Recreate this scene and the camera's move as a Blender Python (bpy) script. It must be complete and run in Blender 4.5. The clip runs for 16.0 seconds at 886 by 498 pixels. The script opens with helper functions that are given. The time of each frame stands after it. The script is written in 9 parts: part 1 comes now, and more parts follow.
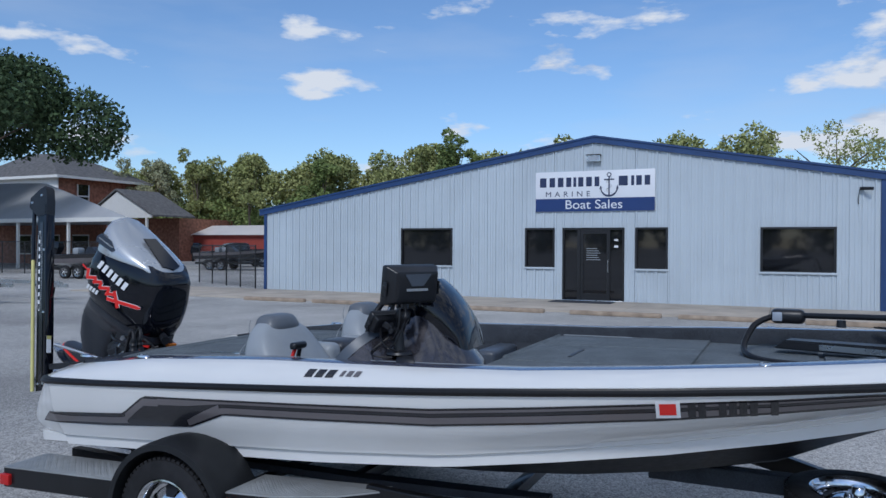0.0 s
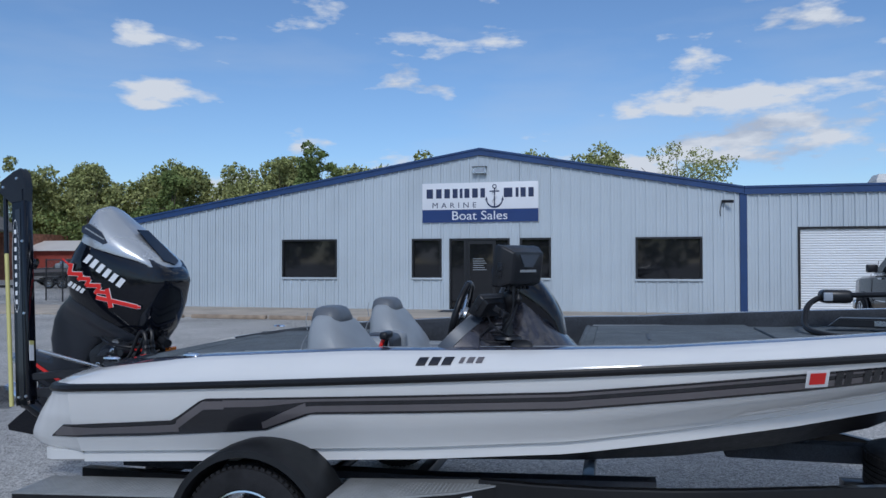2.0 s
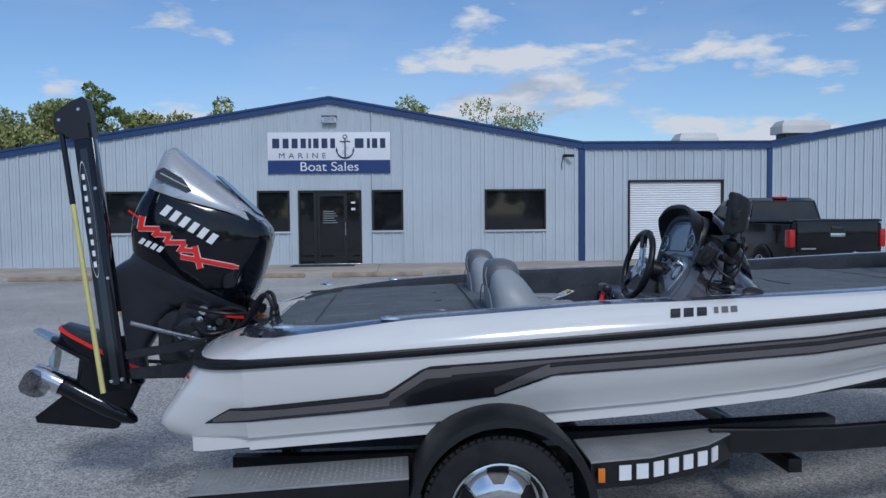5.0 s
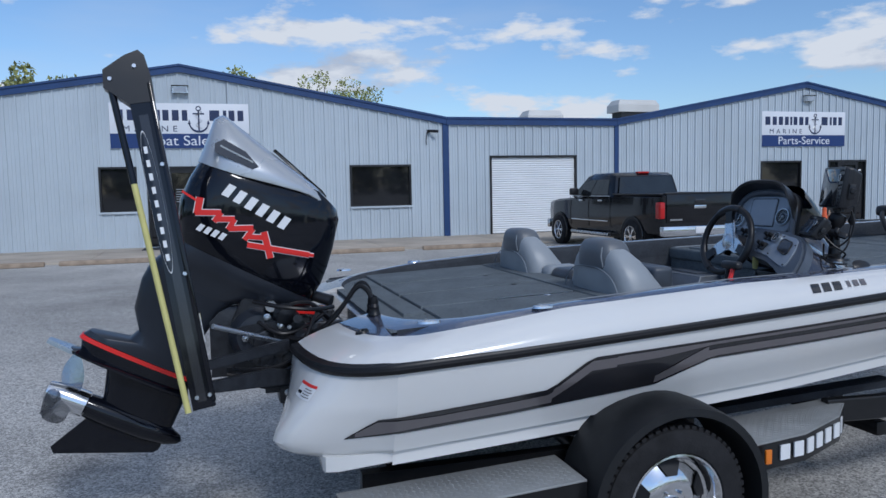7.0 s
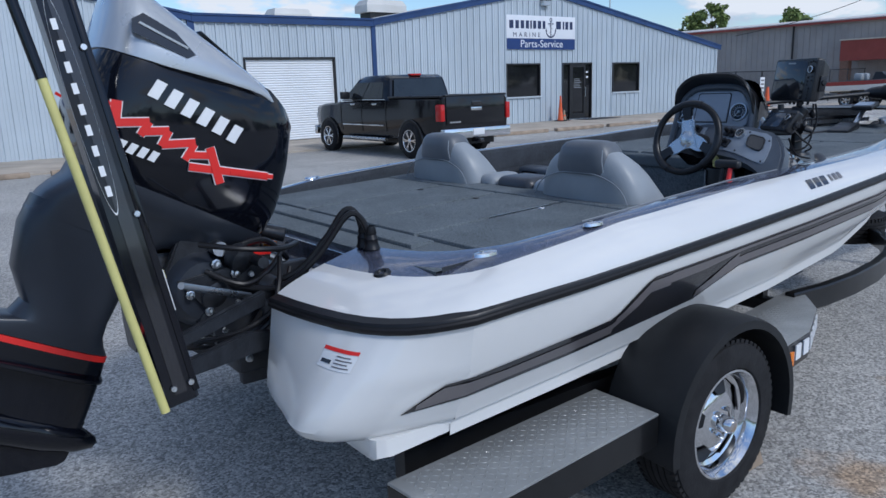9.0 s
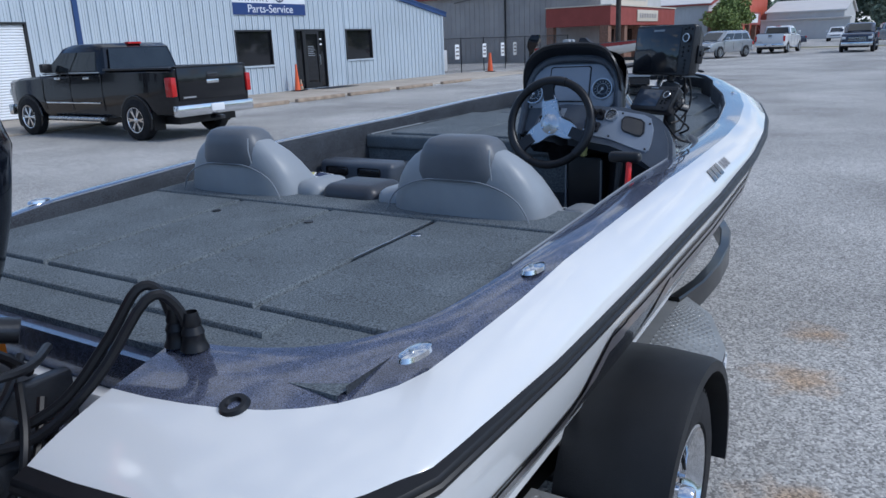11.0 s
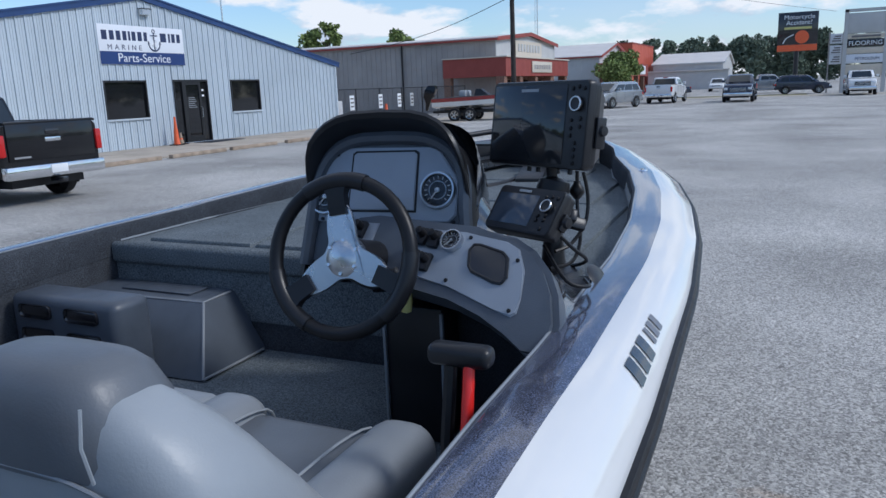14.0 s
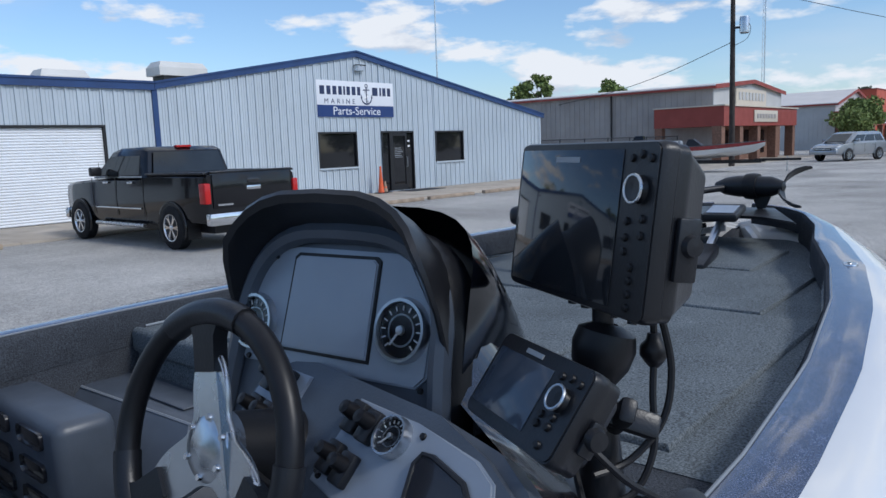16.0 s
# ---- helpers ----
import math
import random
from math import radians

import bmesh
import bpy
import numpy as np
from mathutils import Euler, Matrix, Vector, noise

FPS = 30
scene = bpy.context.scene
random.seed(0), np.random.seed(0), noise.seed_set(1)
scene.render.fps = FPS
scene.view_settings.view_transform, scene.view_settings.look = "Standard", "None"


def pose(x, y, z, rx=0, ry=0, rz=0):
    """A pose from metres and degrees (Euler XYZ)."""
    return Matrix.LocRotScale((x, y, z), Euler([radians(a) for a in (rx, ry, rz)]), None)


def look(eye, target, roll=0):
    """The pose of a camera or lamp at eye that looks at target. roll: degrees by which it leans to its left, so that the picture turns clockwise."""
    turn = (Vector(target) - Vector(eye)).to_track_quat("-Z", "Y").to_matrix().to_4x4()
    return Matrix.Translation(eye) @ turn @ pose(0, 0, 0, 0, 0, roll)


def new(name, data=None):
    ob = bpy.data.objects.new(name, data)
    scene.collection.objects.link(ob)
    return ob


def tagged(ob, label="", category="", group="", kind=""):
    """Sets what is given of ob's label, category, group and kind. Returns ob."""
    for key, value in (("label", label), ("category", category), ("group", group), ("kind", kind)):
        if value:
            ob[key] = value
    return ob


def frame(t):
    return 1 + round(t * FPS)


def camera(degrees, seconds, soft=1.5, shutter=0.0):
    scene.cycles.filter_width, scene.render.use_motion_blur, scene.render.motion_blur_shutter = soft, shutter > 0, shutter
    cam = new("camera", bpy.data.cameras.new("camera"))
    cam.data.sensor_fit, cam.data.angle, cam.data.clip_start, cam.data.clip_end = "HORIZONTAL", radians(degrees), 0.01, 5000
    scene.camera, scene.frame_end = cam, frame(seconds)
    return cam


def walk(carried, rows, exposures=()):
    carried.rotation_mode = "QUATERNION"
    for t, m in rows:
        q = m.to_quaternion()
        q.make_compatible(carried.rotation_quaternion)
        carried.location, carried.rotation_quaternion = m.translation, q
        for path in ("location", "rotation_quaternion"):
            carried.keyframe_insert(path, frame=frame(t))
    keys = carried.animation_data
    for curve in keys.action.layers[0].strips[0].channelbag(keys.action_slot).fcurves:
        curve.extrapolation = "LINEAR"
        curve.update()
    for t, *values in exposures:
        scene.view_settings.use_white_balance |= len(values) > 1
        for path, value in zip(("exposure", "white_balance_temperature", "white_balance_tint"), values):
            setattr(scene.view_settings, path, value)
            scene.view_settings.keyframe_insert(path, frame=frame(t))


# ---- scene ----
PATH = [
    (0, (0.177, 0.459, 1.77), (-0.661, 2.275, 1.76), 0.3),
    (0.5, (-0.147, 0.377, 1.734), (-0.87, 2.242, 1.736), 0.2),
    (1, (-0.444, 0.302, 1.679), (-1.069, 2.202, 1.693), 0.1),
    (1.5, (-0.75, 0.218, 1.644), (-1.277, 2.148, 1.671), -0.0),
    (2, (-1.091, 0.22, 1.59), (-1.543, 2.168, 1.625), -0.1),
    (2.5, (-1.428, 0.176, 1.563), (-1.832, 2.135, 1.594), -0.1),
    (3, (-1.771, 0.173, 1.558), (-2.105, 2.145, 1.561), -0.2),
    (3.5, (-2.116, 0.194, 1.565), (-2.341, 2.181, 1.528), -0.4),
    (6, (-3.823, 0.557, 1.597), (-3.483, 2.524, 1.477), -0.8),
    (6.5, (-4.137, 0.73, 1.608), (-3.68, 2.672, 1.466), -1.0),
    (7, (-4.466, 0.895, 1.611), (-3.887, 2.802, 1.445), -1.1),
    (7.5, (-4.739, 1.103, 1.585), (-4.039, 2.967, 1.387), -1.3),
    (8, (-4.948, 1.357, 1.578), (-4.116, 3.157, 1.323), -1.4),
    (8.5, (-5.086, 1.636, 1.596), (-4.086, 3.333, 1.252), -1.6),
    (9, (-5.149, 1.956, 1.599), (-3.967, 3.512, 1.169), -1.8),
    (9.5, (-5.142, 2.252, 1.603), (-3.826, 3.677, 1.12), -1.9),
    (10, (-5.053, 2.521, 1.626), (-3.611, 3.809, 1.115), -2.0),
    (12.5, (-4.058, 3.24, 1.643), (-2.31, 4.068, 1.134), -2.2),
    (13, (-3.789, 3.274, 1.648), (-2.03, 4.092, 1.164), -2.2),
    (13.5, (-3.524, 3.276, 1.65), (-1.759, 4.1, 1.197), -2.3),
    (14, (-3.281, 3.29, 1.662), (-1.51, 4.118, 1.241), -2.2),
    (14.5, (-3.055, 3.352, 1.661), (-1.28, 4.19, 1.277), -2.1),
    (15, (-2.846, 3.382, 1.672), (-1.087, 4.271, 1.336), -2.1),
    (15.5, (-2.584, 3.363, 1.689), (-0.894, 4.39, 1.386), -2.2),
    (16, (-2.387, 3.351, 1.672), (-0.889, 4.648, 1.4), -2.1),
]
cam = camera(61.6, 16.0)
walk(cam, [(t, look(eye, target, roll)) for t, eye, target, roll in PATH], [(0, -0.22, 5800, 10), (3.5, -0.40, 5850, 10), (6, -0.32, 5850, 10), (9, -0.04, 5850, 10), (10, 0.06, 5850, 10), (12.5, 0.1, 5850, 10), (16, 0.04, 6100, 10)])

# ---- world and sun ----
SUN_EL, SUN_AZ = 42.0, -80.0   # height, and angle from +x
world = bpy.data.worlds.new("sky")
scene.world = world
world.use_nodes = True


def sky_nodes():
    nt = world.node_tree
    n, l = nt.nodes, nt.links
    n.clear()
    out = n.new("ShaderNodeOutputWorld")
    bg = n.new("ShaderNodeBackground")
    sky = n.new("ShaderNodeTexSky")
    sky.sky_type, sky.sun_disc = "NISHITA", False
    sky.sun_elevation, sky.sun_rotation = radians(SUN_EL), radians(90 - SUN_AZ)
    sky.air_density, sky.dust_density, sky.ozone_density = 1.0, 0.6, 2.5
    tc = n.new("ShaderNodeTexCoord")
    sep = n.new("ShaderNodeSeparateXYZ")
    l.new(tc.outputs["Generated"], sep.inputs[0])
    # heaps of cloud, wider than high; a second look a little higher finds their undersides
    fields = []
    for rise in (0.0, 0.11):
        mp = n.new("ShaderNodeMapping")
        mp.inputs["Scale"].default_value = (1.0, 1.0, 2.9)
        mp.inputs["Location"].default_value = (CLOUD_SHIFT[0], CLOUD_SHIFT[1], CLOUD_SHIFT[2] + rise)
        nz = n.new("ShaderNodeTexNoise")
        nz.inputs["Scale"].default_value, nz.inputs["Detail"].default_value = 6.6, 9.0
        nz.inputs["Roughness"].default_value, nz.inputs["Lacunarity"].default_value = 0.52, 2.1
        l.new(tc.outputs["Generated"], mp.inputs[0]); l.new(mp.outputs[0], nz.inputs["Vector"])
        fields.append(nz)
    big = fields[0]
    under = n.new("ShaderNodeMath"); under.operation = "SUBTRACT"
    l.new(fields[1].outputs["Fac"], under.inputs[0]); l.new(big.outputs["Fac"], under.inputs[1])
    # more cloud towards one side and towards the horizon; unseen cover overhead is added for fill light
    bias = n.new("ShaderNodeMath"); bias.operation = "MULTIPLY_ADD"
    bias.inputs[1].default_value = 0.055
    l.new(sep.outputs["X"], bias.inputs[0]); l.new(big.outputs["Fac"], bias.inputs[2])
    for z0, z1, a, b in ((0.40, 0.80, 0.0, 0.10), (0.02, 0.34, 0.045, 0.0)):
        high = n.new("ShaderNodeMapRange"); high.interpolation_type = "SMOOTHSTEP"
        high.inputs["From Min"].default_value, high.inputs["From Max"].default_value = z0, z1
        high.inputs["To Min"].default_value, high.inputs["To Max"].default_value = a, b
        l.new(sep.outputs["Z"], high.inputs["Value"])
        add = n.new("ShaderNodeMath"); add.operation = "ADD"
        l.new(bias.outputs[0], add.inputs[0]); l.new(high.outputs[0], add.inputs[1])
        bias = add
    ramp = n.new("ShaderNodeValToRGB")
    ramp.color_ramp.elements[0].position, ramp.color_ramp.elements[1].position = 0.565, 0.645
    l.new(bias.outputs[0], ramp.inputs[0])
    shade = n.new("ShaderNodeValToRGB")
    shade.color_ramp.elements[0].position, shade.color_ramp.elements[1].position = 0.40, 0.62
    shade.color_ramp.elements[0].color = (6.3, 6.4, 6.55, 1)
    shade.color_ramp.elements[1].color = (4.1, 4.5, 5.2, 1)
    lean = n.new("ShaderNodeMath"); lean.operation = "MULTIPLY_ADD"
    lean.inputs[1].default_value, lean.inputs[2].default_value = 1.6, 0.5
    l.new(under.outputs[0], lean.inputs[0]); l.new(lean.outputs[0], shade.inputs[0])
    thin = n.new("ShaderNodeTexNoise")
    thin.inputs["Scale"].default_value, thin.inputs["Detail"].default_value = 1.1, 6.0
    mp2 = n.new("ShaderNodeMapping"); mp2.inputs["Scale"].default_value = (2.0, 2.0, 9.0)
    l.new(tc.outputs["Generated"], mp2.inputs[0]); l.new(mp2.outputs[0], thin.inputs["Vector"])
    tr = n.new("ShaderNodeValToRGB")
    tr.color_ramp.elements[0].position, tr.color_ramp.elements[1].position = 0.5, 0.85
    tr.color_ramp.elements[1].color = (0.5, 0.5, 0.5, 1)
    l.new(thin.outputs["Fac"], tr.inputs[0])
    mixa = n.new("ShaderNodeMix"); mixa.data_type = "RGBA"
    l.new(tr.outputs[0], mixa.inputs["Factor"])
    tint = n.new("ShaderNodeMix"); tint.data_type, tint.blend_type = "RGBA", "MULTIPLY"
    tint.inputs["Factor"].default_value = 1.0
    l.new(sky.outputs[0], tint.inputs["A"]); tint.inputs["B"].default_value = SKY_TINT
    l.new(tint.outputs["Result"], mixa.inputs["A"]); mixa.inputs["B"].default_value = (4.8, 5.3, 6.0, 1)
    mixb = n.new("ShaderNodeMix"); mixb.data_type = "RGBA"
    l.new(ramp.outputs[0], mixb.inputs["Factor"])
    l.new(mixa.outputs["Result"], mixb.inputs["A"]); l.new(shade.outputs[0], mixb.inputs["B"])
    l.new(mixb.outputs["Result"], bg.inputs["Color"])
    bg.inputs["Strength"].default_value = 0.13
    l.new(bg.outputs[0], out.inputs["Surface"])


CLOUD_SHIFT = (0.3, 0.45, 0.0)
SKY_TINT = (0.92, 1.0, 1.08, 1)
sky_nodes()
sun = new("sun", bpy.data.lights.new("sun", "SUN"))
sun.data.energy, sun.data.angle, sun.data.color = 1.8, radians(12.0), (1.0, 0.96, 0.90)
_el, _az = radians(SUN_EL), radians(SUN_AZ)
sun.matrix_world = look((0, 0, 30), (-math.cos(_el) * math.cos(_az), -math.cos(_el) * math.sin(_az), 30 - math.sin(_el)))
scene.view_settings.exposure = 0.0

# ---- materials ----
def mat(name, color, rough=0.6, metal=0.0, var=0.12, scale=6.0, bump=0.0, bscale=60.0, coat=0.0, spec=0.5, fine=0.0, fscale=300.0, color2=None, stain=0.0, sscale=0.7):
    """A surface with two scales of colour variation and a fine relief, in metres."""
    m = bpy.data.materials.new(name)
    m.use_nodes = True
    n, l = m.node_tree.nodes, m.node_tree.links
    b = n["Principled BSDF"]
    b.inputs["Roughness"].default_value, b.inputs["Metallic"].default_value = rough, metal
    b.inputs["Coat Weight"].default_value, b.inputs["Coat Roughness"].default_value = coat, 0.05
    b.inputs["Specular IOR Level"].default_value = spec
    tc = n.new("ShaderNodeTexCoord")
    nz = n.new("ShaderNodeTexNoise")
    nz.inputs["Scale"].default_value, nz.inputs["Detail"].default_value = scale, 5.0
    l.new(tc.outputs["Object"], nz.inputs["Vector"])
    mx = n.new("ShaderNodeMix"); mx.data_type = "RGBA"
    c2 = color2 or tuple(max(0.0, c * (1 - 2.2 * var)) for c in color)
    mx.inputs["A"].default_value = (*[min(1.0, c * (1 + var * 0.6)) for c in color], 1)
    mx.inputs["B"].default_value = (*c2, 1)
    rg = n.new("ShaderNodeMapRange")
    rg.inputs["From Min"].default_value, rg.inputs["From Max"].default_value = 0.3, 0.75
    l.new(nz.outputs["Fac"], rg.inputs["Value"]); l.new(rg.outputs[0], mx.inputs["Factor"])
    last = mx.outputs["Result"]
    if fine:
        fz = n.new("ShaderNodeTexNoise")
        fz.inputs["Scale"].default_value, fz.inputs["Detail"].default_value = fscale, 2.0
        l.new(tc.outputs["Object"], fz.inputs["Vector"])
        fr = n.new("ShaderNodeMapRange")
        fr.inputs["From Min"].default_value, fr.inputs["From Max"].default_value = 0.3, 0.7
        fr.inputs["To Min"].default_value, fr.inputs["To Max"].default_value = 1 - fine, 1 + fine
        l.new(fz.outputs["Fac"], fr.inputs["Value"])
        ml = n.new("ShaderNodeVectorMath"); ml.operation = "SCALE"
        l.new(last, ml.inputs[0]); l.new(fr.outputs[0], ml.inputs["Scale"])
        last = ml.outputs[0]
    if stain:
        sz = n.new("ShaderNodeTexNoise")
        sz.inputs["Scale"].default_value, sz.inputs["Detail"].default_value = sscale, 7.0
        l.new(tc.outputs["Object"], sz.inputs["Vector"])
        sr = n.new("ShaderNodeMapRange")
        sr.inputs["From Min"].default_value, sr.inputs["From Max"].default_value = 0.42, 0.66
        sr.inputs["To Min"].default_value, sr.inputs["To Max"].default_value = 1 + stain * 0.4, 1 - stain
        l.new(sz.outputs["Fac"], sr.inputs["Value"])
        ms = n.new("ShaderNodeVectorMath"); ms.operation = "SCALE"
        l.new(last, ms.inputs[0]); l.new(sr.outputs[0], ms.inputs["Scale"])
        last = ms.outputs[0]
    l.new(last, b.inputs["Base Color"])
    if bump:
        bz = n.new("ShaderNodeTexNoise")
        bz.inputs["Scale"].default_value, bz.inputs["Detail"].default_value = bscale, 4.0
        l.new(tc.outputs["Object"], bz.inputs["Vector"])
        bp = n.new("ShaderNodeBump")
        bp.inputs["Strength"].default_value, bp.inputs["Distance"].default_value = bump, 0.01
        l.new(bz.outputs["Fac"], bp.inputs["Height"]); l.new(bp.outputs[0], b.inputs["Normal"])
    # a little uneven gloss
    rr = n.new("ShaderNodeMapRange")
    rr.inputs["To Min"].default_value, rr.inputs["To Max"].default_value = max(0.02, rough * 0.8), min(1.0, rough * 1.2)
    l.new(nz.outputs["Fac"], rr.inputs["Value"]); l.new(rr.outputs[0], b.inputs["Roughness"])
    return m


def glass_dark(name, color=(0.012, 0.013, 0.016), rough=0.04):
    m = mat(name, color, rough, var=0.2, scale=1.5, spec=0.6)
    return m


def emit(name, color, strength):
    m = bpy.data.materials.new(name)
    m.use_nodes = True
    b = m.node_tree.nodes["Principled BSDF"]
    b.inputs["Base Color"].default_value = (*color, 1)
    b.inputs["Emission Color"].default_value = (*color, 1)
    b.inputs["Emission Strength"].default_value = strength
    return m


ASPHALT = mat("weathered_asphalt", (0.43, 0.415, 0.39), 0.9, var=0.10, scale=0.5, fine=0.35, fscale=320, stain=0.26, sscale=0.28)


def add_aggregate(m):
    """Small pale and dark stones set in the surface, each its own shade, with a shallow relief."""
    n, l = m.node_tree.nodes, m.node_tree.links
    b = n["Principled BSDF"]
    geo = n.new("ShaderNodeNewGeometry")
    last = b.inputs["Base Color"].links[0].from_socket
    for scale, lo_v, hi_v in ((95.0, 0.45, 1.45), (34.0, 0.86, 1.12)):
        vo = n.new("ShaderNodeTexVoronoi")
        vo.inputs["Scale"].default_value = scale
        l.new(geo.outputs["Position"], vo.inputs["Vector"])
        sx = n.new("ShaderNodeSeparateXYZ")
        l.new(vo.outputs["Color"], sx.inputs[0])
        mr = n.new("ShaderNodeMapRange")
        mr.inputs["To Min"].default_value, mr.inputs["To Max"].default_value = lo_v, hi_v
        l.new(sx.outputs["X"], mr.inputs["Value"])
        sc = n.new("ShaderNodeVectorMath"); sc.operation = "SCALE"
        l.new(last, sc.inputs[0]); l.new(mr.outputs[0], sc.inputs["Scale"])
        last = sc.outputs[0]
        if scale > 50:
            bp = n.new("ShaderNodeBump")
            bp.inputs["Strength"].default_value, bp.inputs["Distance"].default_value = 0.35, 0.006
            bp.invert = True
            l.new(vo.outputs["Distance"], bp.inputs["Height"]); l.new(bp.outputs[0], b.inputs["Normal"])
    l.new(last, b.inputs["Base Color"])


add_aggregate(ASPHALT)


def add_stains(m, spots, color):
    """Ragged stains on the ground: (x, y, radius)."""
    n, l = m.node_tree.nodes, m.node_tree.links
    b = n["Principled BSDF"]
    geo = n.new("ShaderNodeNewGeometry")
    nz = n.new("ShaderNodeTexNoise")
    nz.inputs["Scale"].default_value, nz.inputs["Detail"].default_value = 7.0, 6.0
    l.new(geo.outputs["Position"], nz.inputs["Vector"])
    for x, y, r in spots:
        d = n.new("ShaderNodeVectorMath"); d.operation = "DISTANCE"
        d.inputs[1].default_value = (x, y, 0)
        l.new(geo.outputs["Position"], d.inputs[0])
        wob = n.new("ShaderNodeMath"); wob.operation = "MULTIPLY_ADD"; wob.inputs[1].default_value = r * 2.2
        l.new(nz.outputs["Fac"], wob.inputs[0]); l.new(d.outputs["Value"], wob.inputs[2])
        mr = n.new("ShaderNodeMapRange")
        mr.inputs["From Min"].default_value, mr.inputs["From Max"].default_value = r * 1.3, r * 2.2
        mr.inputs["To Min"].default_value, mr.inputs["To Max"].default_value = 0.85, 0.0
        l.new(wob.outputs[0], mr.inputs["Value"])
        mx = n.new("ShaderNodeMix"); mx.data_type, mx.blend_type = "RGBA", "MULTIPLY"
        mx.inputs["B"].default_value = (*color, 1)
        l.new(mr.outputs[0], mx.inputs["Factor"])
        l.new(b.inputs["Base Color"].links[0].from_socket, mx.inputs["A"])
        l.new(mx.outputs["Result"], b.inputs["Base Color"])


add_stains(ASPHALT, [(-0.4, 3.25, 0.16), (-1.05, 3.26, 0.2), (-2.2, 3.12, 0.22)], (1.0, 0.72, 0.48))
add_stains(ASPHALT, [(-4.6, 4.9, 0.25), (-5.3, 5.6, 0.3), (9.0, 11.0, 0.9), (14, 9.0, 1.2), (3.0, 12.0, 0.8)], (0.6, 0.6, 0.6))
CONCRETE = mat("tan_concrete", (0.46, 0.40, 0.33), 0.9, var=0.10, scale=1.2, bump=0.15, bscale=80, fine=0.06, fscale=120, stain=0.12)
TIMBER = mat("kerb_concrete", (0.40, 0.31, 0.23), 0.9, var=0.2, scale=4, bump=0.3, bscale=50)
SHEET = mat("white_ribbed_sheet", (0.50, 0.56, 0.61), 0.45, var=0.03, scale=0.6, stain=0.05, sscale=0.5)
BLUE_TRIM = mat("blue_metal_trim", (0.018, 0.055, 0.17), 0.45, var=0.1, scale=2)
ROOF = mat("galvanised_roof", (0.62, 0.61, 0.58), 0.5, var=0.06, scale=0.8)
BLACK_FRAME = mat("black_metal_frame", (0.012, 0.012, 0.014), 0.4)
DARK_GLASS = glass_dark("dark_window_glass")
SIGN_WHITE = mat("sign_white", (0.74, 0.76, 0.80), 0.45, var=0.02, scale=2)
SIGN_BLUE = mat("sign_blue", (0.012, 0.04, 0.16), 0.45, var=0.03, scale=2)
SIGN_NAVY = mat("sign_navy", (0.02, 0.035, 0.10), 0.5)
WHITE_PAINT = mat("white_paint", (0.8, 0.8, 0.8), 0.5, var=0.02)
SHUTTER = mat("white_roller_door", (0.78, 0.80, 0.82), 0.45, var=0.03, scale=1)
GELCOAT = mat("white_gelcoat", (0.72, 0.715, 0.70), 0.16, var=0.015, scale=3, coat=0.6)
NAVY_FLAKE = mat("navy_metal_flake", (0.105, 0.118, 0.175), 0.24, 0.4, var=0.15, scale=40, coat=1.0, fine=0.95, fscale=420)
FLAKE_DARK = mat("purple_grey_flake", (0.055, 0.053, 0.064), 0.22, 0.4, var=0.2, scale=30, coat=1.0, fine=0.8, fscale=600)
STRIPE_GREY = mat("grey_metallic_stripe", (0.17, 0.155, 0.16), 0.3, 0.3, var=0.06, scale=3, coat=0.5)
STRIPE_BLACK = mat("black_stripe", (0.016, 0.016, 0.02), 0.2, 0.0, coat=0.6)
BLACK_RUBBER = mat("black_rubber", (0.010, 0.010, 0.012), 0.4, var=0.15, scale=30, spec=0.35)
TYRE = mat("tyre_rubber", (0.019, 0.019, 0.021), 0.75, var=0.2, scale=12, spec=0.25, bump=0.2, bscale=90)
CARPET = mat("charcoal_carpet", (0.138, 0.158, 0.172), 0.95, var=0.10, scale=5, bump=0.3, bscale=240, fine=0.55, fscale=230, spec=0.1)
CARPET_DARK = mat("dark_marine_carpet", (0.058, 0.064, 0.075), 0.95, var=0.14, scale=7, bump=0.5, bscale=260, fine=0.4, fscale=260, spec=0.1)
VINYL_LIGHT = mat("light_grey_vinyl", (0.30, 0.325, 0.35), 0.42, var=0.06, scale=6, bump=0.06, bscale=220)
VINYL_MID = mat("mid_grey_vinyl", (0.235, 0.255, 0.28), 0.45, var=0.06, scale=6, bump=0.06, bscale=220)
VINYL_NAVY = mat("near_black_vinyl", (0.035, 0.04, 0.052), 0.4, var=0.08, scale=6, bump=0.06, bscale=220)
VINYL_DARK = mat("dark_grey_vinyl", (0.115, 0.127, 0.145), 0.42, var=0.08, scale=6, bump=0.06, bscale=220)
PLASTIC = mat("matte_black_plastic", (0.012, 0.0128, 0.016), 0.36, var=0.12, scale=14, bump=0.06, bscale=250, spec=0.45)
DASH = mat("charcoal_moulded_dash", (0.075, 0.090, 0.114), 0.38, var=0.1, scale=10, bump=0.08, bscale=300)
DASH_PANEL = mat("grey_satin_panel", (0.29, 0.325, 0.375), 0.3, 0.2, var=0.06, scale=8)
CHROME = mat("polished_chrome", (0.72, 0.73, 0.75), 0.12, 1.0, var=0.03, scale=5)
BRUSHED = mat("brushed_aluminium", (0.62, 0.64, 0.66), 0.28, 1.0, var=0.05, scale=9)
COWL_BLACK = mat("gloss_black_cowl", (0.004, 0.005, 0.009), 0.10, var=0.1, scale=3, coat=0.3, spec=0.3)
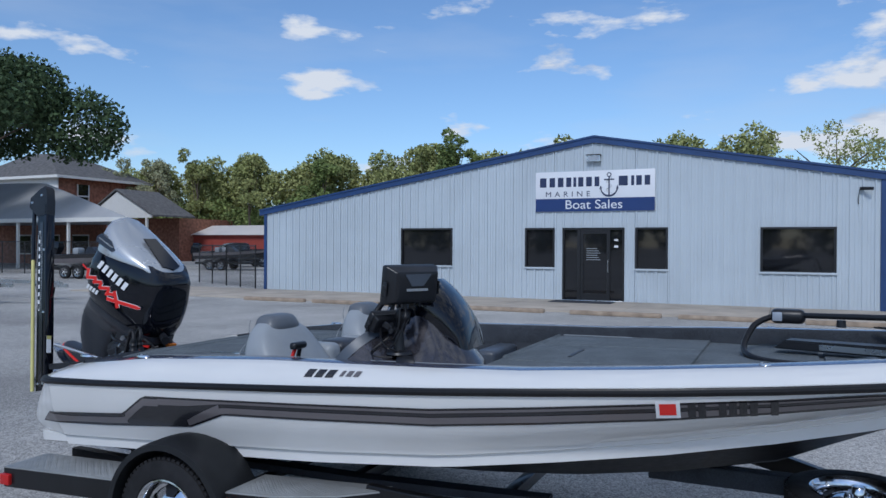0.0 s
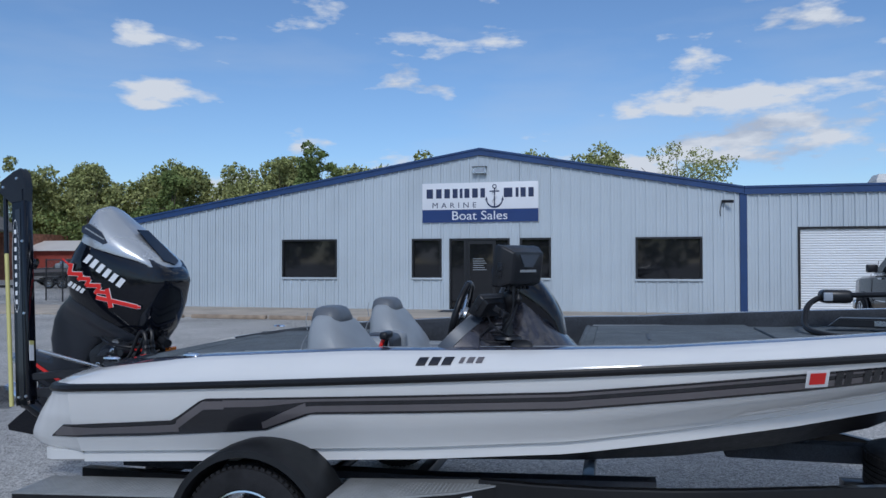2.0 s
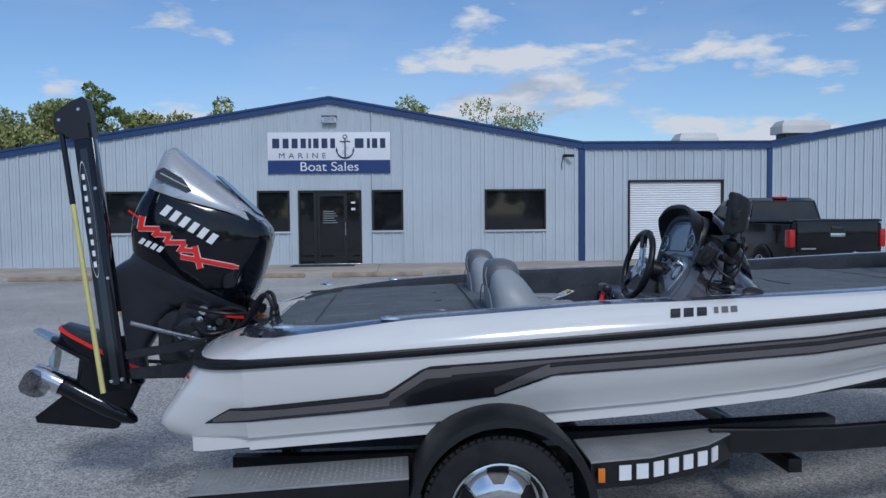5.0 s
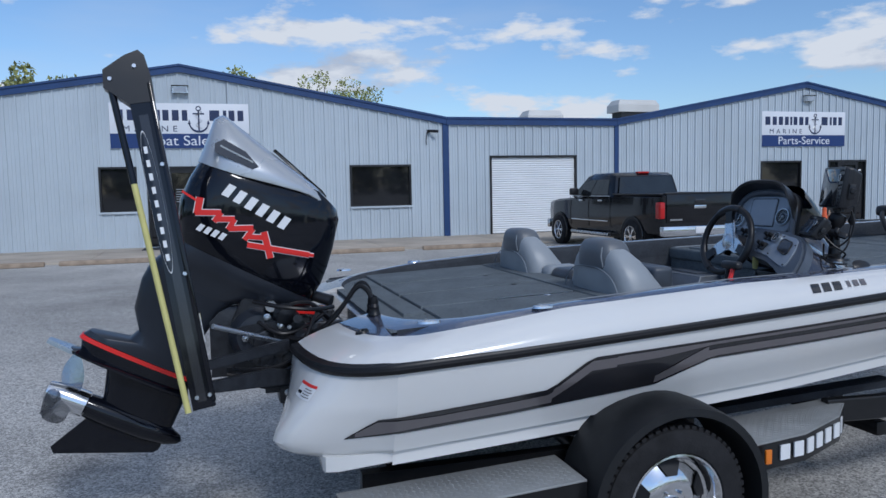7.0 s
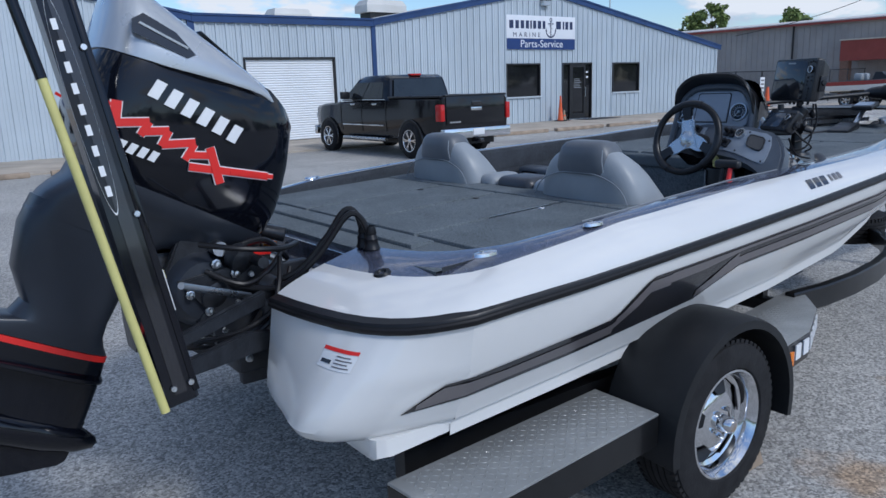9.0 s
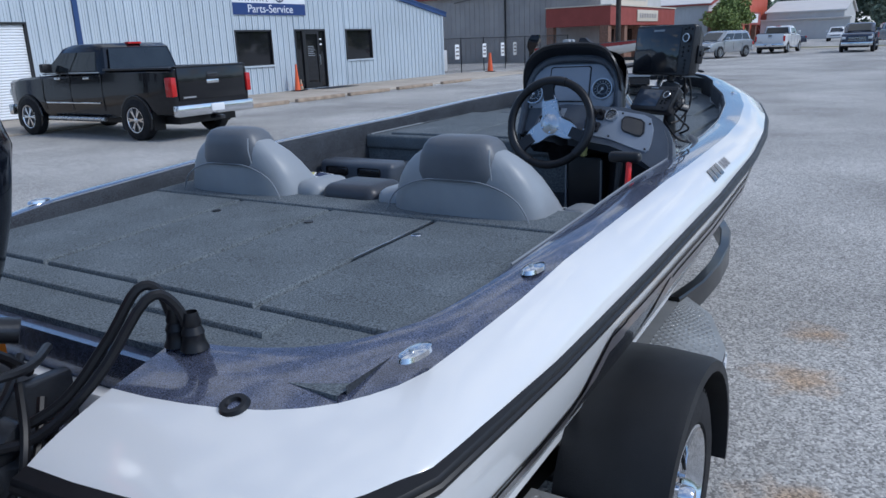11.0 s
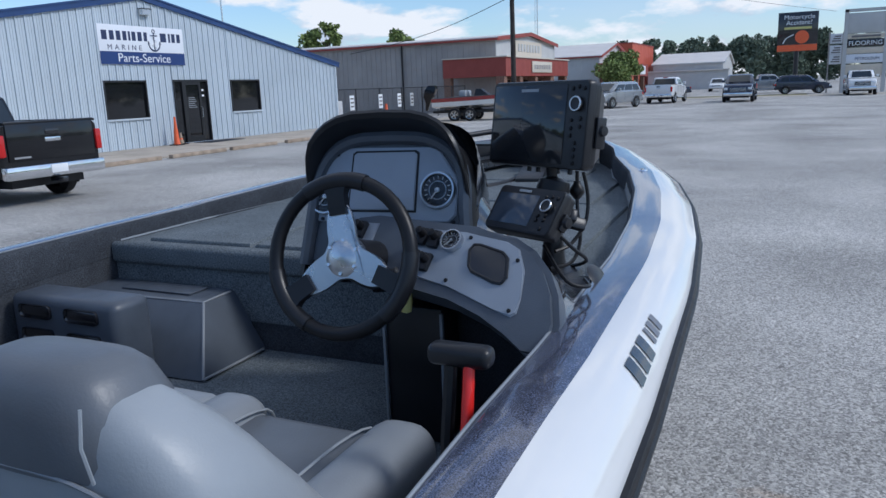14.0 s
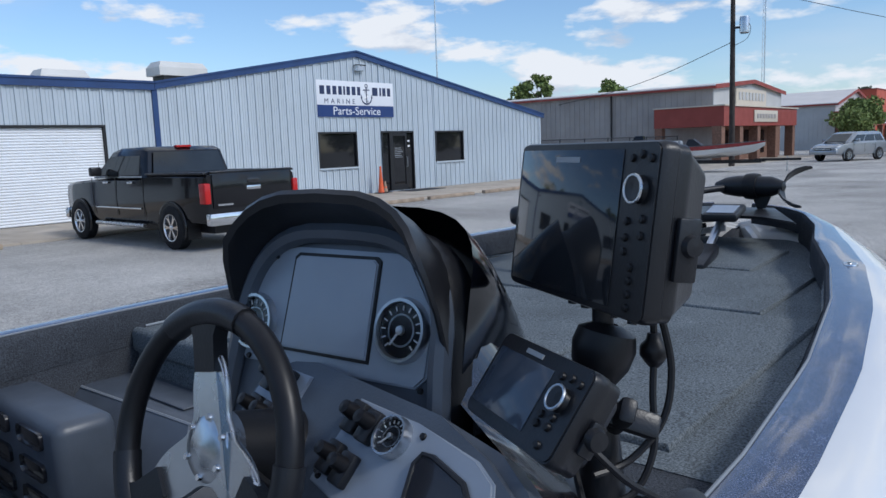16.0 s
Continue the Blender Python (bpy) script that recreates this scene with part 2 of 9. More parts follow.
COWL_SILVER = mat("silver_cowl_cap", (0.50, 0.52, 0.54), 0.28, 0.5, var=0.04, scale=3, coat=0.5)
ENGINE_GREY = mat("dark_grey_engine_paint", (0.026, 0.031, 0.042), 0.33, 0.1, var=0.1, scale=5, bump=0.03)
ENGINE_DARK = mat("black_engine_metal", (0.032, 0.035, 0.042), 0.34, 0.35, var=0.2, scale=20, bump=0.15, bscale=90)
RED = mat("red_decal", (0.75, 0.025, 0.02), 0.35, var=0.04)
DECAL_WHITE = mat("white_decal", (0.78, 0.79, 0.80), 0.4, var=0.02)
YELLOW = mat("yellow_fibreglass", (0.60, 0.55, 0.20), 0.5, var=0.08, scale=12)
STEEL_BLACK = mat("black_trailer_paint", (0.010, 0.0105, 0.012), 0.32, spec=0.3, var=0.15, scale=8, coat=0.3)
TREAD = mat("aluminium_tread_plate", (0.42, 0.43, 0.43), 0.45, 0.55, var=0.08, scale=8, stain=0.1, sscale=3)
AMBER = mat("amber_lens", (0.75, 0.20, 0.02), 0.2, var=0.05)
RED_LENS = mat("red_lens", (0.5, 0.015, 0.015), 0.15, var=0.05)
SCREEN = glass_dark("dark_screen", (0.02, 0.022, 0.026), 0.06)
SCREEN_GREY = glass_dark("grey_screen_film", (0.36, 0.40, 0.46), 0.2)
SCREEN_BLUE = glass_dark("blue_grey_screen", (0.05, 0.065, 0.09), 0.12)
CAR_BLACK = mat("black_car_paint", (0.006, 0.0065, 0.009), 0.16, var=0.1, scale=2, coat=0.35, spec=0.35)
CAR_GLASS = glass_dark("tinted_car_glass", (0.02, 0.025, 0.028), 0.04)
ORANGE = mat("orange_cone_plastic", (0.80, 0.13, 0.04), 0.5, var=0.08, scale=8)


# ---- mesh helpers ----
def part(name, bm, material, parent=None, label="", smooth=True):
    """Links a bmesh as one mesh object under a thing or a part."""
    bmesh.ops.recalc_face_normals(bm, faces=bm.faces)
    me = bpy.data.meshes.new(name)
    bm.to_mesh(me)
    bm.free()
    me.materials.append(material)
    if smooth:
        for f in me.polygons:
            f.use_smooth = True
        me.set_sharp_from_angle(angle=radians(38))
    ob = new(name, me)
    if parent is not None:
        ob.parent = parent
    if label:
        ob["label"] = label
    return ob


def thing(name, label, category, at=None, group="", kind=""):
    """An empty at a thing's base; its parts are built in the thing's own axes."""
    e = new(name)
    e.empty_display_size = 0.1
    if at is not None:
        e.matrix_world = at
    return tagged(e, label, category, group, kind)


def box(bm, x0, x1, y0, y1, z0, z1, bevel=0.0, seg=2, m=None):
    vs = bmesh.ops.create_cube(bm, size=1)["verts"]
    tr = Matrix.Translation(((x0 + x1) / 2, (y0 + y1) / 2, (z0 + z1) / 2)) @ Matrix.Diagonal((abs(x1 - x0), abs(y1 - y0), abs(z1 - z0), 1))
    bmesh.ops.transform(bm, matrix=tr, verts=vs)
    if bevel:
        es = list({e for v in vs for e in v.link_edges})
        r = bmesh.ops.bevel(bm, geom=es, offset=bevel, segments=seg, affect="EDGES", profile=0.5)
        vs = list({v for f in r["faces"] for v in f.verts} | {v for v in vs if v.is_valid})
    if m is not None:
        bmesh.ops.transform(bm, matrix=m, verts=vs)
    return bm


def B(*a, **k):
    return box(bmesh.new(), *a, **k)


def cyl(bm, p, q, r, r2=None, seg=16, cap=True):
    p, q = Vector(p), Vector(q)
    d = q - p
    vs = bmesh.ops.create_cone(bm, cap_ends=cap, segments=seg, radius1=r, radius2=r if r2 is None else r2, depth=d.length)["verts"]
    bmesh.ops.transform(bm, matrix=Matrix.Translation((p + q) / 2) @ d.to_track_quat("Z", "Y").to_matrix().to_4x4(), verts=vs)
    return bm


def C(*a, **k):
    return cyl(bmesh.new(), *a, **k)


def loft(bm, rings, closed=True, caps=True):
    """Skins rings of equally many points."""
    vr = [[bm.verts.new(p) for p in r] for r in rings]
    n = len(vr[0])
    for a, b in zip(vr, vr[1:]):
        for i in range(n if closed else n - 1):
            j = (i + 1) % n
            bm.faces.new((a[i], a[j], b[j], b[i]))
    if caps and closed:
        bm.faces.new(vr[0][::-1])
        bm.faces.new(vr[-1])
    return bm


def tube(bm, pts, r, seg=8, smooth_n=0):
    """A round tube along points; smooth_n adds points on a soft curve through them."""
    pts = [Vector(p) for p in pts]
    if smooth_n:
        out = []
        for i in range(len(pts) - 1):
            p0, p1, p2, p3 = pts[max(i - 1, 0)], pts[i], pts[i + 1], pts[min(i + 2, len(pts) - 1)]
            for k in range(smooth_n):
                t = k / smooth_n
                out.append(0.5 * ((2 * p1) + (p2 - p0) * t + (2 * p0 - 5 * p1 + 4 * p2 - p3) * t * t + (3 * p1 - p0 - 3 * p2 + p3) * t ** 3))
        pts = out + [pts[-1]]
    rings, up = [], None
    for i, p in enumerate(pts):
        d = (pts[min(i + 1, len(pts) - 1)] - pts[max(i - 1, 0)]).normalized()
        if up is None:
            up = d.orthogonal().normalized()
        up = (up - d * up.dot(d)).normalized()
        s = d.cross(up)
        rr = r[i] if isinstance(r, (list, tuple)) else r
        rings.append([p + (up * math.cos(2 * math.pi * k / seg) + s * math.sin(2 * math.pi * k / seg)) * rr for k in range(seg)])
    return loft(bm, rings)


def T(*a, **k):
    return tube(bmesh.new(), *a, **k)


def lathe(bm, prof, seg=32, m=None, cap=False):
    """prof: (radius, along z); turned about z, then moved by m."""
    m = m or Matrix()
    rings = [[m @ Vector((r * math.cos(2 * math.pi * k / seg), r * math.sin(2 * math.pi * k / seg), z)) for k in range(seg)] for r, z in prof]
    return loft(bm, rings, caps=cap)


def L(*a, **k):
    return lathe(bmesh.new(), *a, **k)


def torus(bm, R, r, seg=40, sub=10, m=None):
    m = m or Matrix()
    rings = []
    for i in range(seg):
        a = 2 * math.pi * i / seg
        rings.append([m @ Vector(((R + r * math.cos(2 * math.pi * k / sub)) * math.cos(a), (R + r * math.cos(2 * math.pi * k / sub)) * math.sin(a), r * math.sin(2 * math.pi * k / sub))) for k in range(sub)])
    rings.append(rings[0])
    loft(bm, rings, caps=False)
    bmesh.ops.remove_doubles(bm, verts=bm.verts, dist=1e-6)
    return bm


def prism(bm, pts, depth, m=None, bevel=0.0):
    """A flat outline (u, v) given thickness: lies in x, y and rises to z = depth, then moved by m."""
    a = [bm.verts.new((u, v, 0)) for u, v in pts]
    b = [bm.verts.new((u, v, depth)) for u, v in pts]
    n = len(pts)
    bm.faces.new(a[::-1]); bm.faces.new(b)
    for i in range(n):
        bm.faces.new((a[i], a[(i + 1) % n], b[(i + 1) % n], b[i]))
    vs = a + b
    if bevel:
        es = [e for e in bm.edges if e.verts[0] in b and e.verts[1] in b]
        bmesh.ops.bevel(bm, geom=es, offset=bevel, segments=2, affect="EDGES")
        vs = bm.verts
    if m is not None:
        bmesh.ops.transform(bm, matrix=m, verts=list(vs))
    return bm


def P(*a, **k):
    return prism(bmesh.new(), *a, **k)


def lerp_table(rows, x):
    """Values at x from rows (x, a, b, ...), eased between."""
    if x <= rows[0][0]:
        return rows[0][1:]
    for p, q in zip(rows, rows[1:]):
        if x <= q[0]:
            t = (x - p[0]) / (q[0] - p[0])
            return tuple(a + (b - a) * t for a, b in zip(p[1:], q[1:]))
    return rows[-1][1:]


def text_part(name, words, size, m, material, parent, depth=0.004, stretch=1.0, spacing=1.0):
    cu = bpy.data.curves.new(name, "FONT")
    cu.body, cu.size, cu.extrude, cu.align_x, cu.space_character = words, size, depth / 2, "CENTER", spacing
    tmp = new(name, cu)
    me = bpy.data.meshes.new_from_object(tmp.evaluated_get(bpy.context.evaluated_depsgraph_get()))
    bpy.data.objects.remove(tmp)
    # letters that do not overlap across the line become parts of their own
    bm = bmesh.new()
    bm.from_mesh(me)
    bpy.data.meshes.remove(me)
    left, groups = set(bm.verts), []
    while left:
        stack, isle = [left.pop()], []
        while stack:
            v = stack.pop()
            isle.append(v)
            for e in v.link_edges:
                o = e.other_vert(v)
                if o in left:
                    left.remove(o)
                    stack.append(o)
        groups.append([min(v.co.x for v in isle), max(v.co.x for v in isle), isle])
    groups.sort(key=lambda g: g[0])
    letters = []
    for a, b, isle in groups:
        if letters and a < letters[-1][1] - size * 0.02:
            letters[-1][1] = max(b, letters[-1][1])
            letters[-1][2] += isle
        else:
            letters.append([a, b, list(isle)])
    full = m @ Matrix.Diagonal((stretch, 1, 1, 1))
    for a, b, isle in letters:
        lb, seen = bmesh.new(), {}
        for v in isle:
            seen[v] = lb.verts.new(full @ v.co)
        for f in {f for v in isle for f in v.link_faces}:
            lb.faces.new([seen[v] for v in f.verts])
        part("letter", lb, material, parent, smooth=False)
    bm.free()

# ---- ground, pavement and the metal building ----
WY = 23.71   # the buildings' front


def ground():
    bm = bmesh.new()
    xs = [-1500, -300, -80, -30, -12, -6, 0, 6, 14, 30, 60, 150, 400, 1800]
    ys = [-900, -200, -40, -10, 0, 6, 14, 20, 30, 60, 150, 400, 1500]
    g = [[bm.verts.new((x, y, 0)) for x in xs] for y in ys]
    for a, b in zip(g, g[1:]):
        for i in range(len(xs) - 1):
            bm.faces.new((a[i], a[i + 1], b[i + 1], b[i]))
    ob = part("ground", bm, ASPHALT)
    tagged(ob, "weathered grey asphalt car park with pale gravel grain", "ground", kind="structure")


ground()
side = thing("pavement", "tan concrete pavement along the metal building", "pavement", kind="structure")
xs = [-24.0, -18.3, -14.6, -11.0, -7.4, -3.8, -0.2, 3.4, 6.4, 9.4, 13.0, 16.6, 20.2, 23.8, 27.4, 31.0]
for a, b in zip(xs, xs[1:]):
    part("slab", B(a + 0.006, b - 0.006, 19.75, 23.74, -0.1, 0.045, bevel=0.008), CONCRETE, side)
for x in (-22, -15.5, -12.9, -10.5, -7.9, -4.9, -2.2, 0.6, 10.2, 12.9, 15.5, 18.4, 21.5):
    s = tagged(part("parking_stop", B(x, x + 2.3, 19.28, 19.44, 0.0, 0.11, bevel=0.02), TIMBER), "low worn tan concrete parking stop beside the pavement", "parking stop", "parking stops")


def ribbed(bm, x0, x1, z0, top, y):
    """Ribbed wall sheet facing -y: flats with raised ribs each 0.305 m and two low pencil ribs between."""
    prof, x = [], x0
    while x < x1 - 1e-6:
        for dx, dy in ((0.0, 0.0), (0.006, -0.042), (0.048, -0.042), (0.054, 0.0), (0.130, 0.0), (0.134, -0.012), (0.156, -0.012), (0.160, 0.0), (0.216, 0.0), (0.220, -0.012), (0.242, -0.012), (0.246, 0.0)):
            if x + dx < x1:
                prof.append((x + dx, dy))
        x += 0.305
    prof.append((x1, 0.0))
    lo = [bm.verts.new((px, y + dy, z0)) for px, dy in prof]
    hi = [bm.verts.new((px, y + dy, top(px))) for px, dy in prof]
    for i in range(len(prof) - 1):
        bm.faces.new((lo[i], lo[i + 1], hi[i + 1], hi[i]))


def wall_with_holes(name, x0, x1, top, holes, y, parent, label=""):
    """holes: (x0, x1, z0, z1); the sheet runs between, under and over them, with a backing of real thickness."""
    bm = bmesh.new()
    cuts = sorted({x0, x1, *[h[0] for h in holes], *[h[1] for h in holes]})
    for a, b in zip(cuts, cuts[1:]):
        hs = sorted([h for h in holes if h[0] <= a + 1e-6 and h[1] >= b - 1e-6], key=lambda h: h[2])
        z = 0.03
        for h in hs:
            if h[2] > z + 0.02:
                ribbed(bm, a, b, z, lambda px, t=h[2]: t, y)
            z = h[3]
        ribbed(bm, a, b, z, top, y)
    return part(name, bm, SHEET, parent, label, smooth=False)


def window(x0, x1, z0, z1, y, n):
    w = thing("window_%d" % n, "dark-tinted shop window in a black metal frame", "window", kind="structure")
    f = 0.06
    part("window_frame", box(box(box(B(x0, x1, y - 0.05, y + 0.10, z1 - f, z1), x0, x1, y - 0.05, y + 0.10, z0, z0 + f), x0, x0 + f, y - 0.05, y + 0.10, z0 + f, z1 - f), x1 - f, x1, y - 0.05, y + 0.10, z0 + f, z1 - f), BLACK_FRAME, w)
    part("pane", B(x0 + f, x1 - f, y + 0.03, y + 0.045, z0 + f, z1 - f), DARK_GLASS, w)
    part("window_sill", B(x0 - 0.02, x1 + 0.02, y - 0.07, y - 0.052, z0 - 0.03, z0 + 0.03, bevel=0.004), SHEET, w)
    return w


def shop_door(x0, x1, y, n):
    d = thing("door_%d" % n, "black-framed glass shop door with side panel, closed", "door", kind="structure")
    z1, f = 2.34, 0.06
    part("door_frame", box(box(B(x0, x1, y - 0.05, y + 0.12, z1 - f, z1), x0, x0 + f, y - 0.05, y + 0.12, 0.05, z1 - f), x1 - f, x1, y - 0.05, y + 0.12, 0.05, z1 - f), BLACK_FRAME, d)
    w = x1 - x0
    xa, xb = x0 + 0.27 * w, x0 + 0.72 * w
    part("mullion", B(xa - 0.05, xa + 0.05, y - 0.04, y + 0.1, 0.05, z1 - f), BLACK_FRAME, d)
    leaf = part("door_leaf", box(box(box(B(xa + 0.06, xb + 0.1, y - 0.03, y + 0.04, z1 - f - 0.12, z1 - f - 0.01), xa + 0.06, xb + 0.1, y - 0.03, y + 0.04, 0.07, 0.27), xa + 0.06, xa + 0.14, y - 0.03, y + 0.04, 0.27, z1 - 0.18), xb, xb + 0.1, y - 0.03, y + 0.04, 0.27, z1 - 0.18), BLACK_FRAME, d)
    part("pane", B(x0 + f, xa - 0.05, y + 0.02, y + 0.03, 0.07, z1 - f), DARK_GLASS, d)
    part("pane", B(xa + 0.14, xb, y, y + 0.01, 0.27, z1 - 0.18), DARK_GLASS, d)
    part("pane", B(xb + 0.1, x1 - f, y + 0.02, y + 0.03, 0.07, z1 - f), DARK_GLASS, d)
    part("door_handle", T([(xb + 0.05, y - 0.03, 0.95), (xb + 0.05, y - 0.09, 0.97), (xb + 0.05, y - 0.09, 1.33), (xb + 0.05, y - 0.03, 1.35)], 0.012), BRUSHED, d)
    for k in range(6):
        part("opening_hours_line", B(xa + 0.24, xa + 0.24 + 0.34 + 0.05 * (k % 3), y - 0.004, y - 0.001, 1.68 - 0.07 * k, 1.70 - 0.07 * k), VINYL_LIGHT, d)
    for zz, r in ((1.96, 0.05), (1.76, 0.06)):
        part("sticker", B(x1 - 0.32, x1 - 0.2, y + 0.012, y + 0.016, zz - r * 0.6, zz + r * 0.6), DECAL_WHITE, d)
    part("threshold", B(x0, x1, y - 0.12, y + 0.1, 0.03, 0.062, bevel=0.006), BRUSHED, d)
    return d


def letters(name, x0, x1, z, h, y, words_w, material, parent, thick=0.13):
    """A name in plain letter-wide shapes: upright bars with a foot, one part a letter."""
    x = x0
    for i, w in enumerate(words_w):
        ww = (x1 - x0) * abs(w) / sum(abs(v) for v in words_w)
        if w > 0:
            bm = B(x + ww * 0.14, x + ww * 0.80, y - 0.004, y, z, z + h)
            part(name, bm, material, parent, smooth=False)
        x += ww


def shop_sign(x0, z1, words, label):
    """Large board: pale upper field with the shop's name and an anchor, blue band with white words."""
    s = thing("shop_sign", label, "sign", group="shop signs")
    W, H, y = 3.78, 1.28, WY - 0.055
    part("board", B(x0, x0 + W, y, y + 0.02, z1 - H, z1, bevel=0.003), SIGN_WHITE, s)
    part("blue_band", B(x0 + 0.005, x0 + W - 0.005, y - 0.004, y, z1 - H + 0.005, z1 - H + 0.42), SIGN_BLUE, s)
    letters("name_bar", x0 + 0.1, x0 + 2.12, z1 - 0.49, 0.3, y, (1.3, 1.1, 1.1, 1, .55, 1, 1.1, .9), SIGN_NAVY, s, 0.17)
    letters("name_bar", x0 + 2.62, x0 + 3.68, z1 - 0.49, 0.3, y, (1.5, .5, .9, .9), SIGN_NAVY, s, 0.17)
    text_part("wording", "MARINE", 0.24, Matrix.Translation((x0 + 1.06, y - 0.003, z1 - 0.80)) @ pose(0, 0, 0, 90), SIGN_NAVY, s, spacing=1.75, stretch=1.12)
    text_part("wording", words, 0.40, Matrix.Translation((x0 + W / 2, y - 0.007, z1 - H + 0.09)) @ pose(0, 0, 0, 90), SIGN_WHITE, s, stretch=1.12)
    # anchor with a rope
    ax, az = x0 + 2.38, z1 - 0.48
    bm = B(ax - 0.022, ax + 0.022, y - 0.006, y - 0.001, az - 0.30, az + 0.30)
    box(bm, ax - 0.16, ax + 0.16, y - 0.006, y - 0.001, az + 0.17, az + 0.21)
    torus(bm, 0.06, 0.014, 20, 6, Matrix.Translation((ax, y - 0.004, az + 0.34)) @ pose(0, 0, 0, 90))
    arc = [(ax + 0.26 * math.cos(a), y - 0.004, az - 0.06 + 0.26 * math.sin(a)) for a in [math.pi + math.pi * k / 14 for k in range(15)]]
    tube(bm, arc, [0.012 + 0.016 * math.sin(math.pi * k / 14) for k in range(15)], 6)
    for sx in (-1, 1):
        cyl(bm, (ax + sx * 0.26, y - 0.004, az - 0.10), (ax + sx * 0.26, y - 0.004, az + 0.02), 0.04, 0.002, 8)
    part("anchor", bm, SIGN_NAVY, s)
    rope = [(ax + 0.09 * math.sin(k * 0.9), y - 0.009, az + 0.3 - 0.035 * k) for k in range(17)]
    part("rope", T(rope, 0.008, 6), BRUSHED, s)
    return s


bld = thing("metal_building", "white ribbed metal building with blue trim and low gables", "building", kind="structure")
X0, XP, X1, X2, XQ, X3 = -18.1, -5.31, 2.61, 8.73, 16.61, 28.64
EL, PK, ER, CE = 3.12, 5.19, 3.80, 3.80


def top1(x):
    return EL + (PK - EL) * (x - X0) / (XP - X0) if x < XP else PK + (ER - PK) * (x - XP) / (X1 - XP)


def top2(x):
    return CE + (PK - CE) * (x - X2) / (XQ - X2) if x < XQ else PK + (3.13 - PK) * (x - XQ) / (X3 - XQ)


holes1 = [(-12.17, -10.18, 1.05, 2.36), (-7.58, -6.58, 1.05, 2.35), (-6.32, -4.36, 0.03, 2.35), (-4.03, -3.06, 1.05, 2.35), (-0.49, 1.45, 1.03, 2.34)]
holes2 = [(14.66, 16.50, 1.04, 2.34), (17.75, 19.55, 0.03, 2.35), (20.87, 22.70, 1.06, 2.34)]
garage = (4.10, 7.22, 0.03, 2.60)
wall_with_holes("wall_sales", X0, X1 - 0.1, lambda x: top1(x) - 0.16, holes1, WY, bld)
wall_with_holes("wall_garage", X1 + 0.1, X2 - 0.08, lambda x: CE - 0.2, [garage], WY, bld)
wall_with_holes("wall_service", X2 + 0.08, X3, lambda x: top2(x) - 0.16, holes2, WY, bld)
for i, h in enumerate([holes1[0], holes1[1], holes1[3], holes1[4], holes2[0], holes2[2]]):
    window(*h, WY, i + 1)
shop_door(holes1[2][0], holes1[2][1], WY, 1)
shop_door(holes2[1][0], holes2[1][1], WY, 2)
# corner trims and roof edges
for x, w, t in ((X0, 0.12, top1(X0)), (X1, 0.2, ER), (X2, 0.16, CE), (X3, 0.1, 3.1)):
    part("corner_trim", B(x - w / 2, x + w / 2, WY - 0.05, WY + 0.06, 0.03, t - 0.05), BLUE_TRIM if x < 20 else SHEET, bld)


def edge_trim(pts, drop=0.2):
    """Folded blue metal along a roof edge, with a narrow lip."""
    for (xa, za), (xb, zb) in zip(pts, pts[1:]):
        a = [Vector((xa, 0, za)), Vector((xb, 0, zb))]
        rings = []
        for v in a:
            rings.append([(v.x, WY - 0.09, v.z - drop), (v.x, WY - 0.09, v.z - 0.03), (v.x, WY - 0.12, v.z - 0.03), (v.x, WY - 0.12, v.z + 0.03), (v.x, WY + 0.25, v.z + 0.03), (v.x, WY + 0.25, v.z - drop)])
        part("roof_edge", loft(bmesh.new(), rings), BLUE_TRIM, bld, smooth=False)


edge_trim([(X0 - 0.25, EL - 0.04), (XP, PK + 0.03)])
edge_trim([(XP, PK + 0.03), (X1 + 0.02, ER + 0.0)])
edge_trim([(X1 + 0.03, CE), (X2 - 0.01, CE)], 0.22)
edge_trim([(X2, CE), (XQ, PK + 0.03)])
edge_trim([(XQ, PK + 0.03), (X3 + 0.3, 3.09)])


def roof(pts, depth=19.0, rise=0.0):
    for (xa, za), (xb, zb) in zip(pts, pts[1:]):
        bm = bmesh.new()
        loft(bm, [[(xa, WY + 0.1, za), (xb, WY + 0.1, zb), (xb, WY + 0.1, zb - 0.08), (xa, WY + 0.1, za - 0.08)],
                  [(xa, WY + depth, za + rise), (xb, WY + depth, zb + rise), (xb, WY + depth, zb - 0.08 + rise), (xa, WY + depth, za - 0.08 + rise)]])
        part("roof", bm, ROOF, bld, smooth=False)


roof([(X0 - 0.2, EL), (XP, PK), (X1, ER)])
roof([(X1, CE - 0.02), (X2, CE - 0.02)], 19, 0.9)
roof([(X2, CE), (XQ, PK), (X3 + 0.25, 3.1)])
part("wall_end", B(X0, X0 + 0.12, WY + 0.07, WY + 19, 0, EL - 0.1), SHEET, bld)
part("wall_end", B(X3 - 0.12, X3, WY + 0.07, WY + 19, 0, 3.0), SHEET, bld)
part("wall_back", B(X0, X3, WY + 18.9, WY + 19, 0, 3.0), SHEET, bld)
part("wall_backing", B(X0 + 0.15, X3 - 0.15, WY + 0.16, WY + 0.3, 0, 2.9), BLACK_FRAME, bld)

